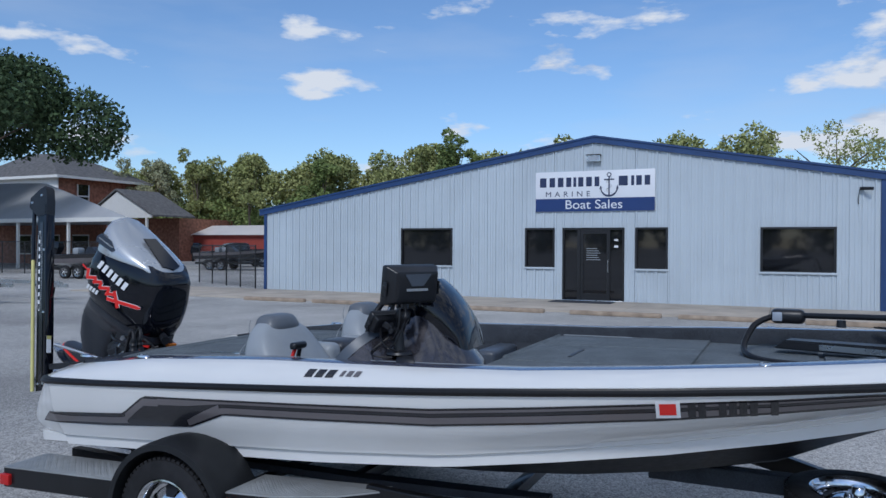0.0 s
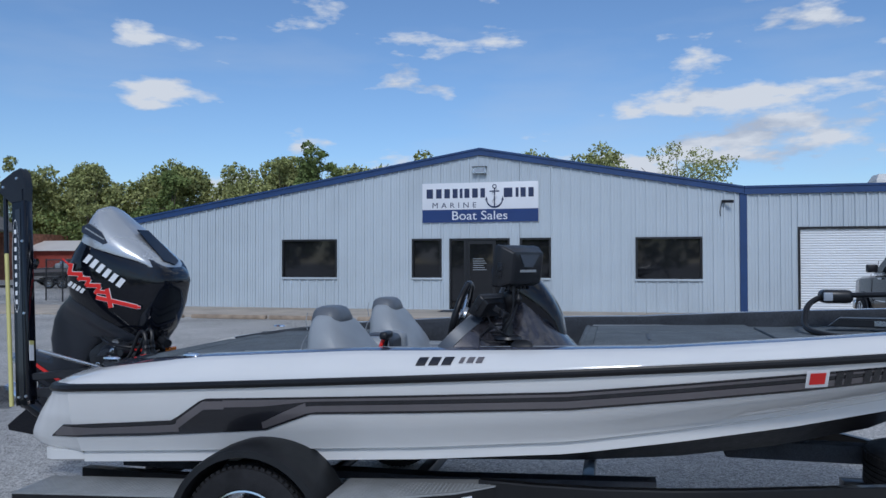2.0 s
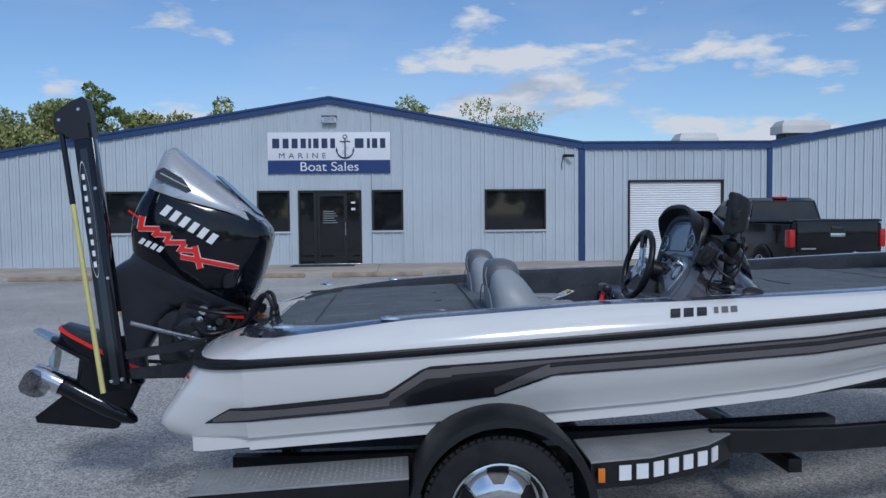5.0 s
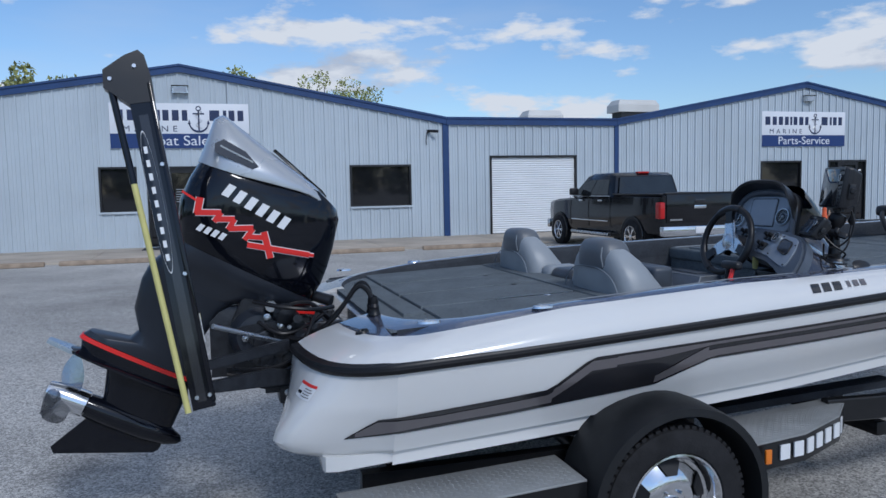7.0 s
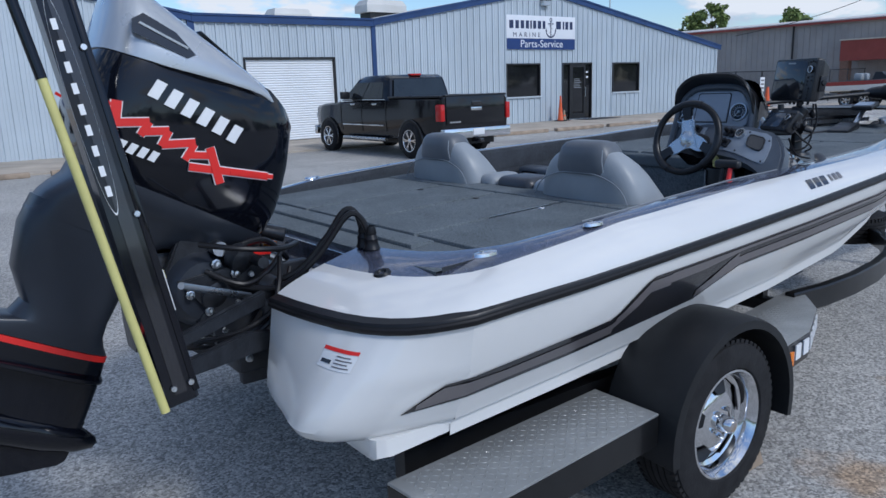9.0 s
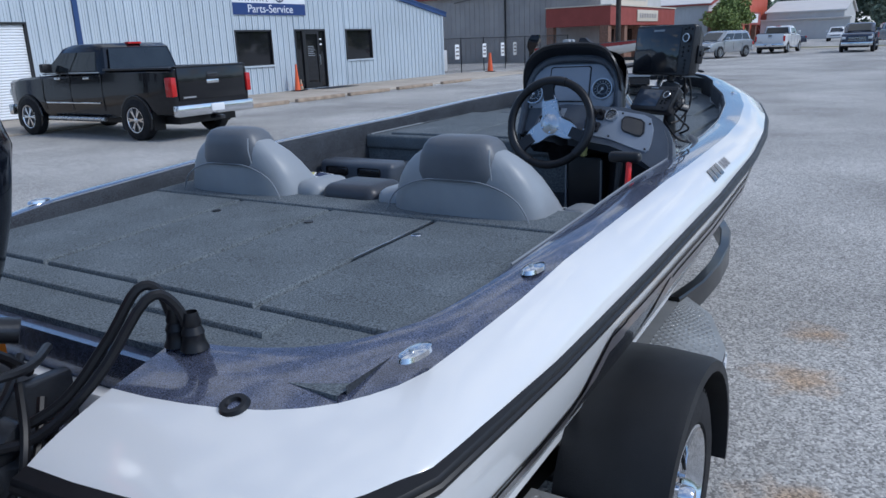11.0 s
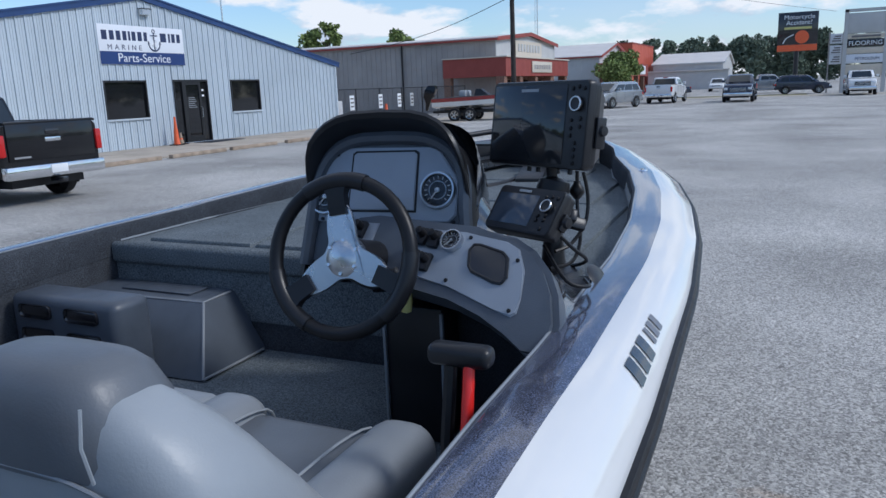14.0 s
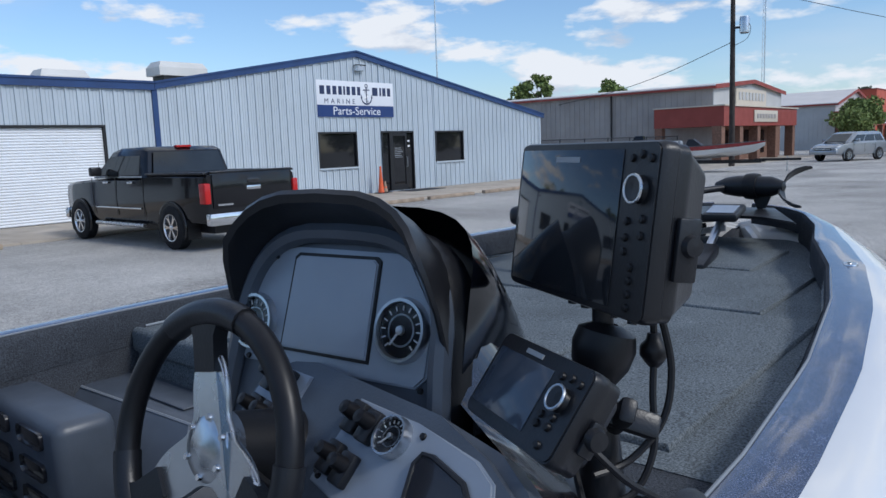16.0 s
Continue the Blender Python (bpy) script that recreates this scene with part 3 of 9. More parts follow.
# roller door
gd = thing("garage_door", "white ribbed roller shutter door, closed", "garage door", kind="structure")
n_sl = 34
zs = (garage[3] - 0.06 - 0.05) / n_sl
for k in range(n_sl):
    z = 0.05 + k * zs
    bm = bmesh.new()
    ring = [(0.0, z), (-0.022, z + zs * 0.25), (-0.026, z + zs * 0.55), (-0.006, z + zs * 0.9), (0.0, z + zs), (0.03, z + zs), (0.03, z)]
    loft(bm, [[(garage[0] + 0.07, WY + 0.05 + a, b) for a, b in ring], [(garage[1] - 0.07, WY + 0.05 + a, b) for a, b in ring]])
    part("slat", bm, SHUTTER, gd, smooth=False)
part("door_frame", box(box(B(garage[0], garage[1], WY - 0.045, WY + 0.09, garage[3] - 0.06, garage[3]), garage[0], garage[0] + 0.06, WY - 0.045, WY + 0.09, 0.03, garage[3] - 0.06), garage[1] - 0.06, garage[1], WY - 0.045, WY + 0.09, 0.03, garage[3] - 0.06), BLACK_FRAME, gd)

shop_sign(-7.22, 4.14, "Boat Sales", "white and navy shop sign with an anchor, on the ribbed wall")
shop_sign(14.68, 4.14, "Parts-Service", "white and navy service sign with an anchor, on the ribbed wall")


def flood_lamp(x, z):
    f = thing("flood_lamp", "grey wall-mounted flood lamp below the gable peak", "wall lamp", group="gable flood lamps")
    part("housing", P([(-0.22, 0), (0.22, 0), (0.2, 0.2), (-0.2, 0.2)], 0.16, Matrix.Translation((x, WY - 0.03, z)) @ pose(0, 0, 0, 90), 0.01), BRUSHED, f)
    part("lens", B(x - 0.17, x + 0.17, WY - 0.2, WY - 0.188, z + 0.03, z + 0.16), SCREEN_GREY, f)
    part("visor", B(x - 0.23, x + 0.23, WY - 0.24, WY - 0.03, z + 0.19, z + 0.215, bevel=0.004), BLACK_FRAME, f)


flood_lamp(-5.31, 4.42)
flood_lamp(16.72, 4.52)

# ---- the boat ----
CY = 4.67
HULL = [  # x, half beam at the rub rail, rail height, chine half width, chine height, keel height
    (-3.85, 1.145, 0.945, 1.01, 0.602, 0.42), (-3.4, 1.170, 0.972, 1.025, 0.634, 0.42), (-2.8, 1.180, 1.010, 1.03, 0.674, 0.425), (-2.0, 1.185, 1.060, 1.02, 0.724, 0.44),
    (-1.3, 1.170, 1.105, 0.98, 0.778, 0.46), (-0.8, 1.130, 1.138, 0.90, 0.842, 0.49), (-0.3, 1.055, 1.168, 0.78, 0.908, 0.56), (0.15, 0.945, 1.195, 0.63, 0.975, 0.665),
    (0.5, 0.82, 1.215, 0.49, 1.035, 0.83), (0.85, 0.65, 1.235, 0.34, 1.10, 0.99), (1.12, 0.47, 1.25, 0.21, 1.155, 1.09), (1.3, 0.29, 1.26, 0.11, 1.20, 1.15), (1.40, 0.12, 1.265, 0.04, 1.235, 1.20)]


def hull_at(x):
    return lerp_table(HULL, x)


boat = thing("bass_boat", "white fibreglass bass boat with navy flake and grey stripes", "boat", pose(-1.4, CY, 0))
BOAT_INV = boat.matrix_world.inverted()


def bp(name, bm, material, parent=None, label="", smooth=True):
    """A part of the boat, built in world axes."""
    bmesh.ops.transform(bm, matrix=BOAT_INV, verts=bm.verts)
    return part(name, bm, material, parent or boat, label, smooth)


def half_section(x):
    b, rz, c, cz, kz = hull_at(x)
    return [(0.0, kz), (c * 0.45, kz + (cz - kz) * 0.30), (c * 0.47, kz + (cz - kz) * 0.27), (c * 0.93, cz - 0.062), (c, cz - 0.07), (c + 0.004, cz - 0.016), (c + 0.026, cz - 0.008), (c + 0.034, cz + 0.014),
            (c + (b - c) * 0.52, cz + (rz - cz) * 0.25), (c + (b - c) * 0.80, cz + (rz - cz) * 0.52), (b - 0.012, cz + (rz - cz) * 0.8), (b, rz)]


def hull_half(x, z):
    """Half breadth of the topside at a height."""
    h = half_section(x)[5:]
    for (y0, z0), (y1, z1) in zip(h, h[1:]):
        if z <= z1:
            return y0 + (y1 - y0) * max(0.0, (z - z0) / (z1 - z0))
    return h[-1][0]


def hull_mesh(lo, hi):
    bm = bmesh.new()
    rings = []
    n = 46
    for k in range(n + 1):
        x = -3.85 + (1.40 + 3.85) * k / n
        half = half_section(x)[lo:hi]
        rings.append([(x, CY - y, z) for y, z in half])
    for s in (-1, 1):
        rr = [[(x, CY + s * (CY - y), z) for x, y, z in r] for r in rings]
        rr.append([(1.45, CY, 1.2 + 0.005 * i) for i in range(len(rr[0]))])
        loft(bm, rr, closed=False)
    bmesh.ops.remove_doubles(bm, verts=bm.verts, dist=1e-4)
    return bm


bp("hull", hull_mesh(4, 12), GELCOAT)
bp("hull_bottom", hull_mesh(0, 5), BLACK_RUBBER, label="black-painted bottom")


STERN = [(0.47, -4.165), (0.60, -4.157), (0.72, -4.142), (0.84, -4.120), (0.93, -4.092), (1.00, -4.056), (1.05, -4.015), (1.09, -3.965), (1.12, -3.91), (1.145, -3.85)]
SWELL = [(0.570, 0.105), (0.580, 0.15), (0.600, 0.182), (0.631, 0.20), (0.665, 0.187), (0.70, 0.163), (0.80, 0.087), (0.915, 0.0), (0.96, 0.0)]


def stern_rail(x):
    return 0.945 - 0.03 * (-3.85 - x) / 0.315


def stern_pt(u, z):
    """A point of the stern corner beside the engine notch: u from the notch (0) round to the side (1); half breadth, not mirrored."""
    k = u * (len(STERN) - 1)
    i = min(int(k), len(STERN) - 2)
    f = k - i
    h, x = [a + (b - a) * f for a, b in zip(STERN[i], STERN[i + 1])]
    w = min(1.0, (-3.85 - x) / 0.24)
    w = w * w * (3 - 2 * w)
    y = h - (1.145 - hull_half(-3.85, z)) * (h / 1.145) ** 2
    inboard = lerp_table([(0.47, 0.18), (0.72, 0.58), (0.90, 0.95), (1.0, 1.0)], h)[0]
    return Vector((x - lerp_table(SWELL, z)[0] * w * inboard, y, z))


def sponson(side):
    """Stern corner: rounded in plan, swelling aft towards its foot."""
    bm = bmesh.new()
    us = [k / 36 for k in range(37)]
    cols = []
    for u in us:
        top = stern_rail(stern_pt(u, 0.94).x)
        zs = [0.570, 0.575, 0.582, 0.592, 0.605, 0.618, 0.631, 0.648] + [0.665 + (top - 0.665) * k / 12 for k in range(13)]
        cols.append([stern_pt(u, z) for z in zs])
    cols = [[(p.x, CY + side * p.y, p.z) for p in c] for c in cols]
    loft(bm, cols, closed=False)
    # inboard wall, underside and top
    loft(bm, [[(-3.85, y, z) for x, y, z in cols[0]], cols[0]], closed=False)
    loft(bm, [[c[0] for c in cols], [(-3.85, c[0][1], c[0][2]) for c in cols]], closed=False)
    loft(bm, [[c[-1] for c in cols], [(-3.85, c[-1][1], c[-1][2]) for c in cols]], closed=False)
    bmesh.ops.remove_doubles(bm, verts=bm.verts, dist=1e-4)
    return bm


def stern_foot(side):
    """Planing strake that runs on under the stern corner and ends square."""
    rings = []
    for x, c, z in ((-3.80, 1.009, 0.536), (-4.06, 1.0, 0.517), (-4.105, 0.985, 0.516), (-4.115, 0.97, 0.524)):
        rings.append([(x, CY + side * y, zz) for y, zz in ((0.5, z), (c - 0.02, z), (c, z + 0.012), (c + 0.003, 0.588), (0.5, 0.588))])
    return loft(bmesh.new(), rings)


def stern_patch(u0, u1, z0, z1, off, n=6):
    """A thin sheet lying on the starboard stern corner."""
    rows = []
    for i in range(n + 1):
        u = u0 + (u1 - u0) * i / n
        r = []
        for j in range(4):
            z = z0 + (z1 - z0) * j / 3
            p = stern_pt(u, z)
            nrm = (stern_pt(u, z + 0.01) - p).cross(stern_pt(u + 0.01, z) - p).normalized()
            if nrm.x > 0:
                nrm = -nrm
            q = p + nrm * off
            r.append((q.x, CY - q.y, q.z))
        rows.append(r)
    return loft(bmesh.new(), rows, closed=False)


def side_half(x, z):
    """Half breadth of the topside, also round the stern corner."""
    if x >= -3.85:
        return hull_half(x, z)
    a = stern_pt(1.0, z)
    for k in range(1, 61):
        b = stern_pt(1.0 - k / 60, z)
        if b.x <= x:
            return a.y + (b.y - a.y) * (x - a.x) / min(-1e-6, b.x - a.x)
        a = b
    return a.y


for s in (-1, 1):
    bp("stern_corner", sponson(s), GELCOAT)
    bp("stern_foot", stern_foot(s), GELCOAT)
bp("transom", B(-3.9, -3.86, CY - 0.45, CY + 0.45, 0.44, 0.93, bevel=0.01), GELCOAT)


def cap_path(n=52):
    """Outer edge of the deck cap, from the engine notch round the stern corner to the bow; starboard side."""
    out = [Vector((x, h, stern_rail(x))) for h, x in STERN]
    for k in range(1, n + 1):
        x = -3.85 + (1.40 + 3.85) * (1 - (1 - k / n) ** 1.5)
        b, rz, *_ = hull_at(x)
        out.append(Vector((x, b, rz)))
    return out


CAP = cap_path()
CAP_INNER = [(-3.765, 0.47), (-3.76, 0.53), (-3.745, 0.60), (-3.725, 0.66), (-3.70, 0.72), (-3.67, 0.77), (-3.64, 0.81), (-3.60, 0.845), (-3.56, 0.875), (-3.50, 0.905), (-3.43, 0.922), (-3.36, 0.934), (-3.29, 0.944), (-3.22, 0.95)]


def cap_rise(x):
    """The gunwale is lower towards the bow."""
    return 1.0 - 0.40 * min(1.0, max(0.0, (x + 2.3) / 1.4))


def cap_rings(profile, side, i0=0, i1=None):
    """Sweeps (inset, rise) pairs along the cap's edge. inset is measured across the path."""
    rings = []
    for i, p in enumerate(CAP):
        if i < i0 or (i1 is not None and i >= i1):
            continue
        a, b = CAP[max(i - 1, 0)], CAP[min(i + 1, len(CAP) - 1)]
        d = Vector((b.x - a.x, b.y - a.y, 0)).normalized()
        nin = Vector((d.y, -d.x, 0))      # towards the middle
        k = min(1.0, max(0.25, (1.45 - p.x) / 0.9))
        wide = min(1.0, max(0.0, (14 - i) / 6))     # the cap is broad and flatter round the stern corner
        ring = []
        for ins, rise in profile:
            q = p + nin * ins * (k if ins > 0.02 else 1)
            if ins > 0.0 and i < len(CAP_INNER):
                q = p + (Vector((*CAP_INNER[i], p.z)) - p) * (ins / 0.226)
            r = rise * (cap_rise(p.x) if rise > 0.02 else 1)
            if rise > 0.0 and 0.0 < ins < 0.215:
                r += wide * (0.134 * min(1.0, ins / 0.2) ** 0.62 - r)
            ring.append((q.x, CY + side * max(q.y, 0.0), q.z + r))
        rings.append(ring)
    return rings


CAPPROF = [(0.0, 0.0), (0.003, 0.020), (0.012, 0.044), (0.028, 0.068), (0.048, 0.089), (0.070, 0.106), (0.093, 0.118), (0.115, 0.125)]
INPROF = [(0.115, 0.125), (0.15, 0.134), (0.19, 0.134), (0.212, 0.129)]
LIPPROF = [(0.212, 0.129), (0.221, 0.12), (0.225, 0.10), (0.226, 0.06), (0.226, -0.02)]
for s in (-1, 1):
    bp("deck_cap", loft(bmesh.new(), cap_rings(CAPPROF, s), closed=False), GELCOAT, label="glossy white gunwale cap")
    bp("gunwale_band", loft(bmesh.new(), cap_rings(INPROF, s), closed=False), NAVY_FLAKE, label="navy metal-flake gunwale band")
    end = cap_rings(CAPPROF + INPROF[1:] + LIPPROF[1:], s)[0]
    bp("cap_end", loft(bmesh.new(), [end, [(x, y - s * 0.004, 0.90) for x, y, z in end]], closed=False), GELCOAT)
    bp("inner_lip", loft(bmesh.new(), cap_rings(LIPPROF, s), closed=False), CARPET_DARK)
    bp("rub_rail", loft(bmesh.new(), cap_rings([(0.01, -0.021), (-0.010, -0.019), (-0.017, -0.011), (-0.018, -0.002), (-0.013, 0.003), (-0.013, 0.008), (-0.008, 0.015), (0.012, 0.015)], s)), BLACK_RUBBER, label="black rubber rub rail")


# stripes on the topsides
UP = [(-4.04, 0.664), (-3.92, 0.742), (-3.24, 0.806), (-3.06, 0.925), (-2.5, 0.955), (-1.3, 1.022), (-0.3, 1.118), (0.5, 1.185), (0.95, 1.2)]
LO = [(-4.04, 0.662), (-3.4, 0.712), (-2.75, 0.775), (-2.50, 0.87), (-1.3, 0.935), (-0.3, 1.035), (0.5, 1.125), (0.95, 1.18)]


def stripe(x0, x1, lo, hi, off, n=60, side=-1, shear=0.0):
    """A band on the hull between two heights (functions of x), standing off by a hair."""
    bm = bmesh.new()
    rows = []
    for k in range(n + 1):
        x = x0 + (x1 - x0) * k / n
        r = []
        for j in range(5):
            z0, z1 = lo(x), hi(x)
            z = z0 + (z1 - z0) * j / 4
            xx = x + shear * j / 4
            yy = side_half(xx, z)
            r.append((xx, CY + side * (yy + off), z))
        rows.append(r)
    return loft(bm, rows, closed=False)


def up(x):
    return lerp_table(UP, x)[0]


def lo(x):
    return lerp_table(LO, x)[0]


for s in (-1, 1):
    st = bp("hull_stripe", stripe(-4.04, 0.95, lo, up, 0.004, 120, s), STRIPE_BLACK, label="black-edged hull stripe")
    for nm, args in (("stripe_lower_band", (-2.52, 0.9, lambda x: lo(x) + 0.012 * min(1, (0.95 - x) / 0.4), lambda x: lo(x) + (up(x) - lo(x)) * 0.5, 0.0065, 70, s)),
                     ("stripe_upper_band", (-2.95, 0.9, lambda x: lo(x) + (up(x) - lo(x)) * 0.74, lambda x: up(x) - 0.010 * min(1, (0.95 - x) / 0.4), 0.0065, 70, s)),
                     ("stripe_lower_band", (-2.76, -2.52, lambda x: lo(x) + 0.012, lambda x: lo(x) + 0.012 + 0.032 + (up(x) - lo(x)) * 0.22 * (x + 2.76) / 0.24, 0.0065, 20, s)),
                     ("stripe_tail", (-4.0, -3.22, lambda x: lo(x) + 0.006 + 0.01 * min(1, (x + 4.0) / 0.3), lambda x: up(x) - 0.004 - 0.02 * min(1, (x + 4.0) / 0.3), 0.0065, 50, s)),
                     ("stripe_tail", (-3.22, -2.95, lambda x: up(x) - 0.055, lambda x: up(x) - 0.014, 0.0065, 30, s))):
        b = bp(nm, stripe(*args), STRIPE_GREY, st)


# plain marks where letters and numbers stand
def mark_row(x0, x1, zf, h, n, material, off=0.009, side=-1, gap=0.3, name="mark", parent=None, skip=()):
    w = (x1 - x0) / n
    for k in range(n):
        if k in skip:
            continue
        bp(name, stripe(x0 + k * w, x0 + (k + 1 - gap) * w, lambda x: zf(x), lambda x: zf(x) + h, off, 2, side), material, parent)


mark_row(-0.185, 0.165, lambda x: lerp_table([(-0.3, 1.062), (0.2, 1.098)], x)[0] - 0.014, 0.066, 9, STRIPE_BLACK, gap=0.24, name="registration_bar", skip=(2, 7))
dec = bp("sticker", stripe(-0.31, -0.215, lambda x: 1.052 + (x + 0.3) * 0.05, lambda x: 1.13 + (x + 0.3) * 0.05, 0.009, 4), DECAL_WHITE, label="white sticker with a red field")
bp("sticker_field", stripe(-0.295, -0.23, lambda x: 1.066 + (x + 0.3) * 0.05, lambda x: 1.118 + (x + 0.3) * 0.05, 0.012, 4), RED, dec)


def cap_point(x, ins):
    """A point on the starboard cap: (y, z) at an inset from the rail."""
    b, rz, *_ = hull_at(x)
    prof = CAPPROF + INPROF[1:4]
    for (i0, r0), (i1, r1) in zip(prof, prof[1:]):
        if ins <= i1:
            t = (ins - i0) / (i1 - i0)
            return CY - b + ins, rz + (r0 + (r1 - r0) * t) * cap_rise(x)
    return CY - b + ins, rz + prof[-1][1] * cap_rise(x)


def cap_patch(x0, x1, i0, i1, off=0.003, slant=0.0):
    rows = []
    for k in range(4):
        x = x0 + (x1 - x0) * k / 3
        r = []
        for j in range(4):
            xx = x + slant * j / 3
            y, z = cap_point(xx, i0 + (i1 - i0) * j / 3)
            r.append((xx, y - off * 0.7, z + off * 0.7))
        rows.append(r)
    return loft(bmesh.new(), rows, closed=False)


for a, b in ((-1.985, -1.94), (-1.925, -1.88), (-1.865, -1.82)):
    bp("model_mark", cap_patch(a, b, 0.022, 0.058, slant=0.014), STRIPE_BLACK)
for a, b in ((-1.785, -1.765), (-1.75, -1.72), (-1.708, -1.678)):
    bp("model_mark", cap_patch(a, b, 0.027, 0.055, slant=0.010), STRIPE_GREY)


def cleat(x, ins, side=-1, bow=False):
    y, z = cap_point(x, ins)
    y = CY + side * (CY - y)
    c = bp("cleat", L([(0.0, 0.006), (0.022, 0.006), (0.035, 0.003), (0.038, -0.004)], 20, Matrix.Translation((x, y, z)) @ Matrix.Diagonal((1.3 if not bow else 0.7, 0.6, 1.3, 1))), CHROME, label="chrome pull-up cleat")
    bp("cleat_pin", C((x - 0.012, y, z + 0.004), (x - 0.012, y, z + 0.011), 0.006), BRUSHED, c)


for s in (-1, 1):
    cleat(-3.21, 0.150, s)
    cleat(-3.69, 0.145, s)
    cleat(0.1, 0.16, s, True)
bp("grommet", L([(0.0, 0.004), (0.012, 0.004), (0.016, 0.012), (0.026, 0.012), (0.032, 0.0)], 20, Matrix.Translation((-3.907, 3.915, 1.012)) @ pose(0, 0, 0, 0, -16, 0)), BLACK_RUBBER)
LU0, LU1 = 0.325, 0.50
lb = bp("warning_label", stern_patch(LU0, LU1, 0.80, 0.855, 0.002), DECAL_WHITE, label="white warning sticker with red heading")
bp("label_heading", stern_patch(LU0, LU1, 0.845, 0.855, 0.0035), RED, lb)
bp("label_picture", stern_patch(LU0 + 0.06 * (LU1 - LU0), LU0 + 0.36 * (LU1 - LU0), 0.812, 0.822, 0.0035), STRIPE_BLACK, lb)
for k in range(4):
    bp("label_line", stern_patch(LU0 + 0.45 * (LU1 - LU0), LU0 + (0.92 - 0.08 * (k % 2)) * (LU1 - LU0), 0.807 + 0.009 * k, 0.810 + 0.009 * k, 0.0035), STRIPE_GREY, lb)

# decks
def deck_edge(x, ins=0.222):
    return hull_at(x)[0] - ins * min(1.0, max(0.25, (1.45 - x) / 0.9))


def deck(x0, x1, z0, z1, drop=0.04, n=20, inset=0.0):
    """A carpeted deck between the gunwales, its ends rolled over."""
    bm = bmesh.new()
    rows = []
    for k in range(n + 1):
        x = x0 + (x1 - x0) * k / n
        h = deck_edge(x) - inset
        z = z0 + (z1 - z0) * k / n
        rows.append([(x, CY - h + 2 * h * j / 10, z) for j in range(11)])
    rows.insert(0, [(x - 0.0, y, z - 0.25) for x, y, z in rows[0]])
    e = rows[-1]
    rows += [[(x + 0.02, y, z - 0.008) for x, y, z in e], [(x + 0.03, y, z - 0.03) for x, y, z in e], [(x + 0.03, y, z - 0.3) for x, y, z in e]]
    return loft(bm, rows, closed=False)


RD0, RD1 = 1.036, 1.085
rear = bp("rear_deck", deck(-3.82, -2.52, RD0, RD1), CARPET, label="charcoal carpeted rear deck")


def rdz(x):
    return RD0 + (RD1 - RD0) * (x + 3.82) / 1.3


def hatch(x0, x1, y0, y1, zf, parent, name="hatch_lid"):
    """A carpeted lid, its edge rounded, with a dark gap round it."""
    g = 0.006
    bm = bmesh.new()
    e = 0.012
    rings = []
    for ins, dz in ((0, -0.004), (0.001, 0.008), (0.005, 0.0125), (e, 0.013)):
        rings.append([(x, y, zf(x) + dz) for x, y in ((x0 + g + ins, y0 + g + ins), (x1 - g - ins, y0 + g + ins), (x1 - g - ins, y1 - g - ins), (x0 + g + ins, y1 - g - ins))])
    loft(bm, rings, caps=True)
    return bp(name, bm, CARPET, parent)


for x0, x1, y0, y1 in ((-3.58, -2.78, 3.74, 4.19), (-3.58, -2.78, 4.20, 4.62), (-3.58, -2.78, 4.63, 5.06), (-3.58, -2.78, 5.07, 5.58), (-2.775, -2.53, 3.74, 5.6), (-3.70, -3.585, 4.05, 5.29)):
    h = hatch(x0, x1, y0, y1, rdz, rear)
    if x1 == -2.78 and y0 < 5:
        bp("hatch_latch", L([(0, 0.003), (0.014, 0.003), (0.017, 0.0)], 16, Matrix.Translation((-2.95, y1 - 0.035, rdz(-2.95) + 0.0135))), CHROME if y0 < 4 else BLACK_RUBBER, h)

FD0, FD1 = 1.132, 1.195
front = bp("front_deck", deck(-1.28, 1.18, FD0, FD1), CARPET, label="charcoal carpeted front deck")


def fdz(x):
    return FD0 + (FD1 - FD0) * (x + 1.28) / 2.46


for x0, x1, y0, y1 in ((-1.22, -0.25, 3.86, 4.3), (-1.22, -0.25, 4.31, 5.0), (-1.22, -0.25, 5.01, 5.5), (-0.24, 0.35, 4.02, 5.3), (0.36, 0.85, 4.25, 5.08)):
    hatch(x0, x1, y0, y1, fdz, front)
bp("deck_rod_strap", B(-0.92, -0.9, 4.5, 4.8, fdz(-0.9) + 0.01, fdz(-0.9) + 0.016), BLACK_RUBBER, front)

# cockpit
bp("cockpit_floor", B(-2.5, -1.2, CY - 0.90, CY + 0.90, 0.72, 0.78), CARPET)
for s in (-1, 1):
    rows = []
    for k in range(31):
        x = -3.8 + (1.15 + 3.8) * k / 30
        y = CY + s * (deck_edge(x) + 0.004)
        rz = hull_at(x)[1]
        zl = 0.75 if -2.52 < x < -1.26 else (rdz(x) if x < -2 else fdz(x)) - 0.06
        cr = cap_rise(x)
        rows.append([(x, y, rz + 0.10 * cr), (x, y, rz + 0.07 * cr), (x, y - s * 0.006, rz + 0.05 * cr), (x, y - s * 0.008, zl)])
    bp("inner_side", loft(bmesh.new(), rows, closed=False), CARPET_DARK, label="dark carpeted inner side")
bp("splash_well", box(B(-4.05, -3.84, CY - 0.44, CY + 0.44, 0.80, 0.86, bevel=0.01), -3.86, -3.82, CY - 0.6, CY + 0.6, 0.84, 1.02), NAVY_FLAKE)
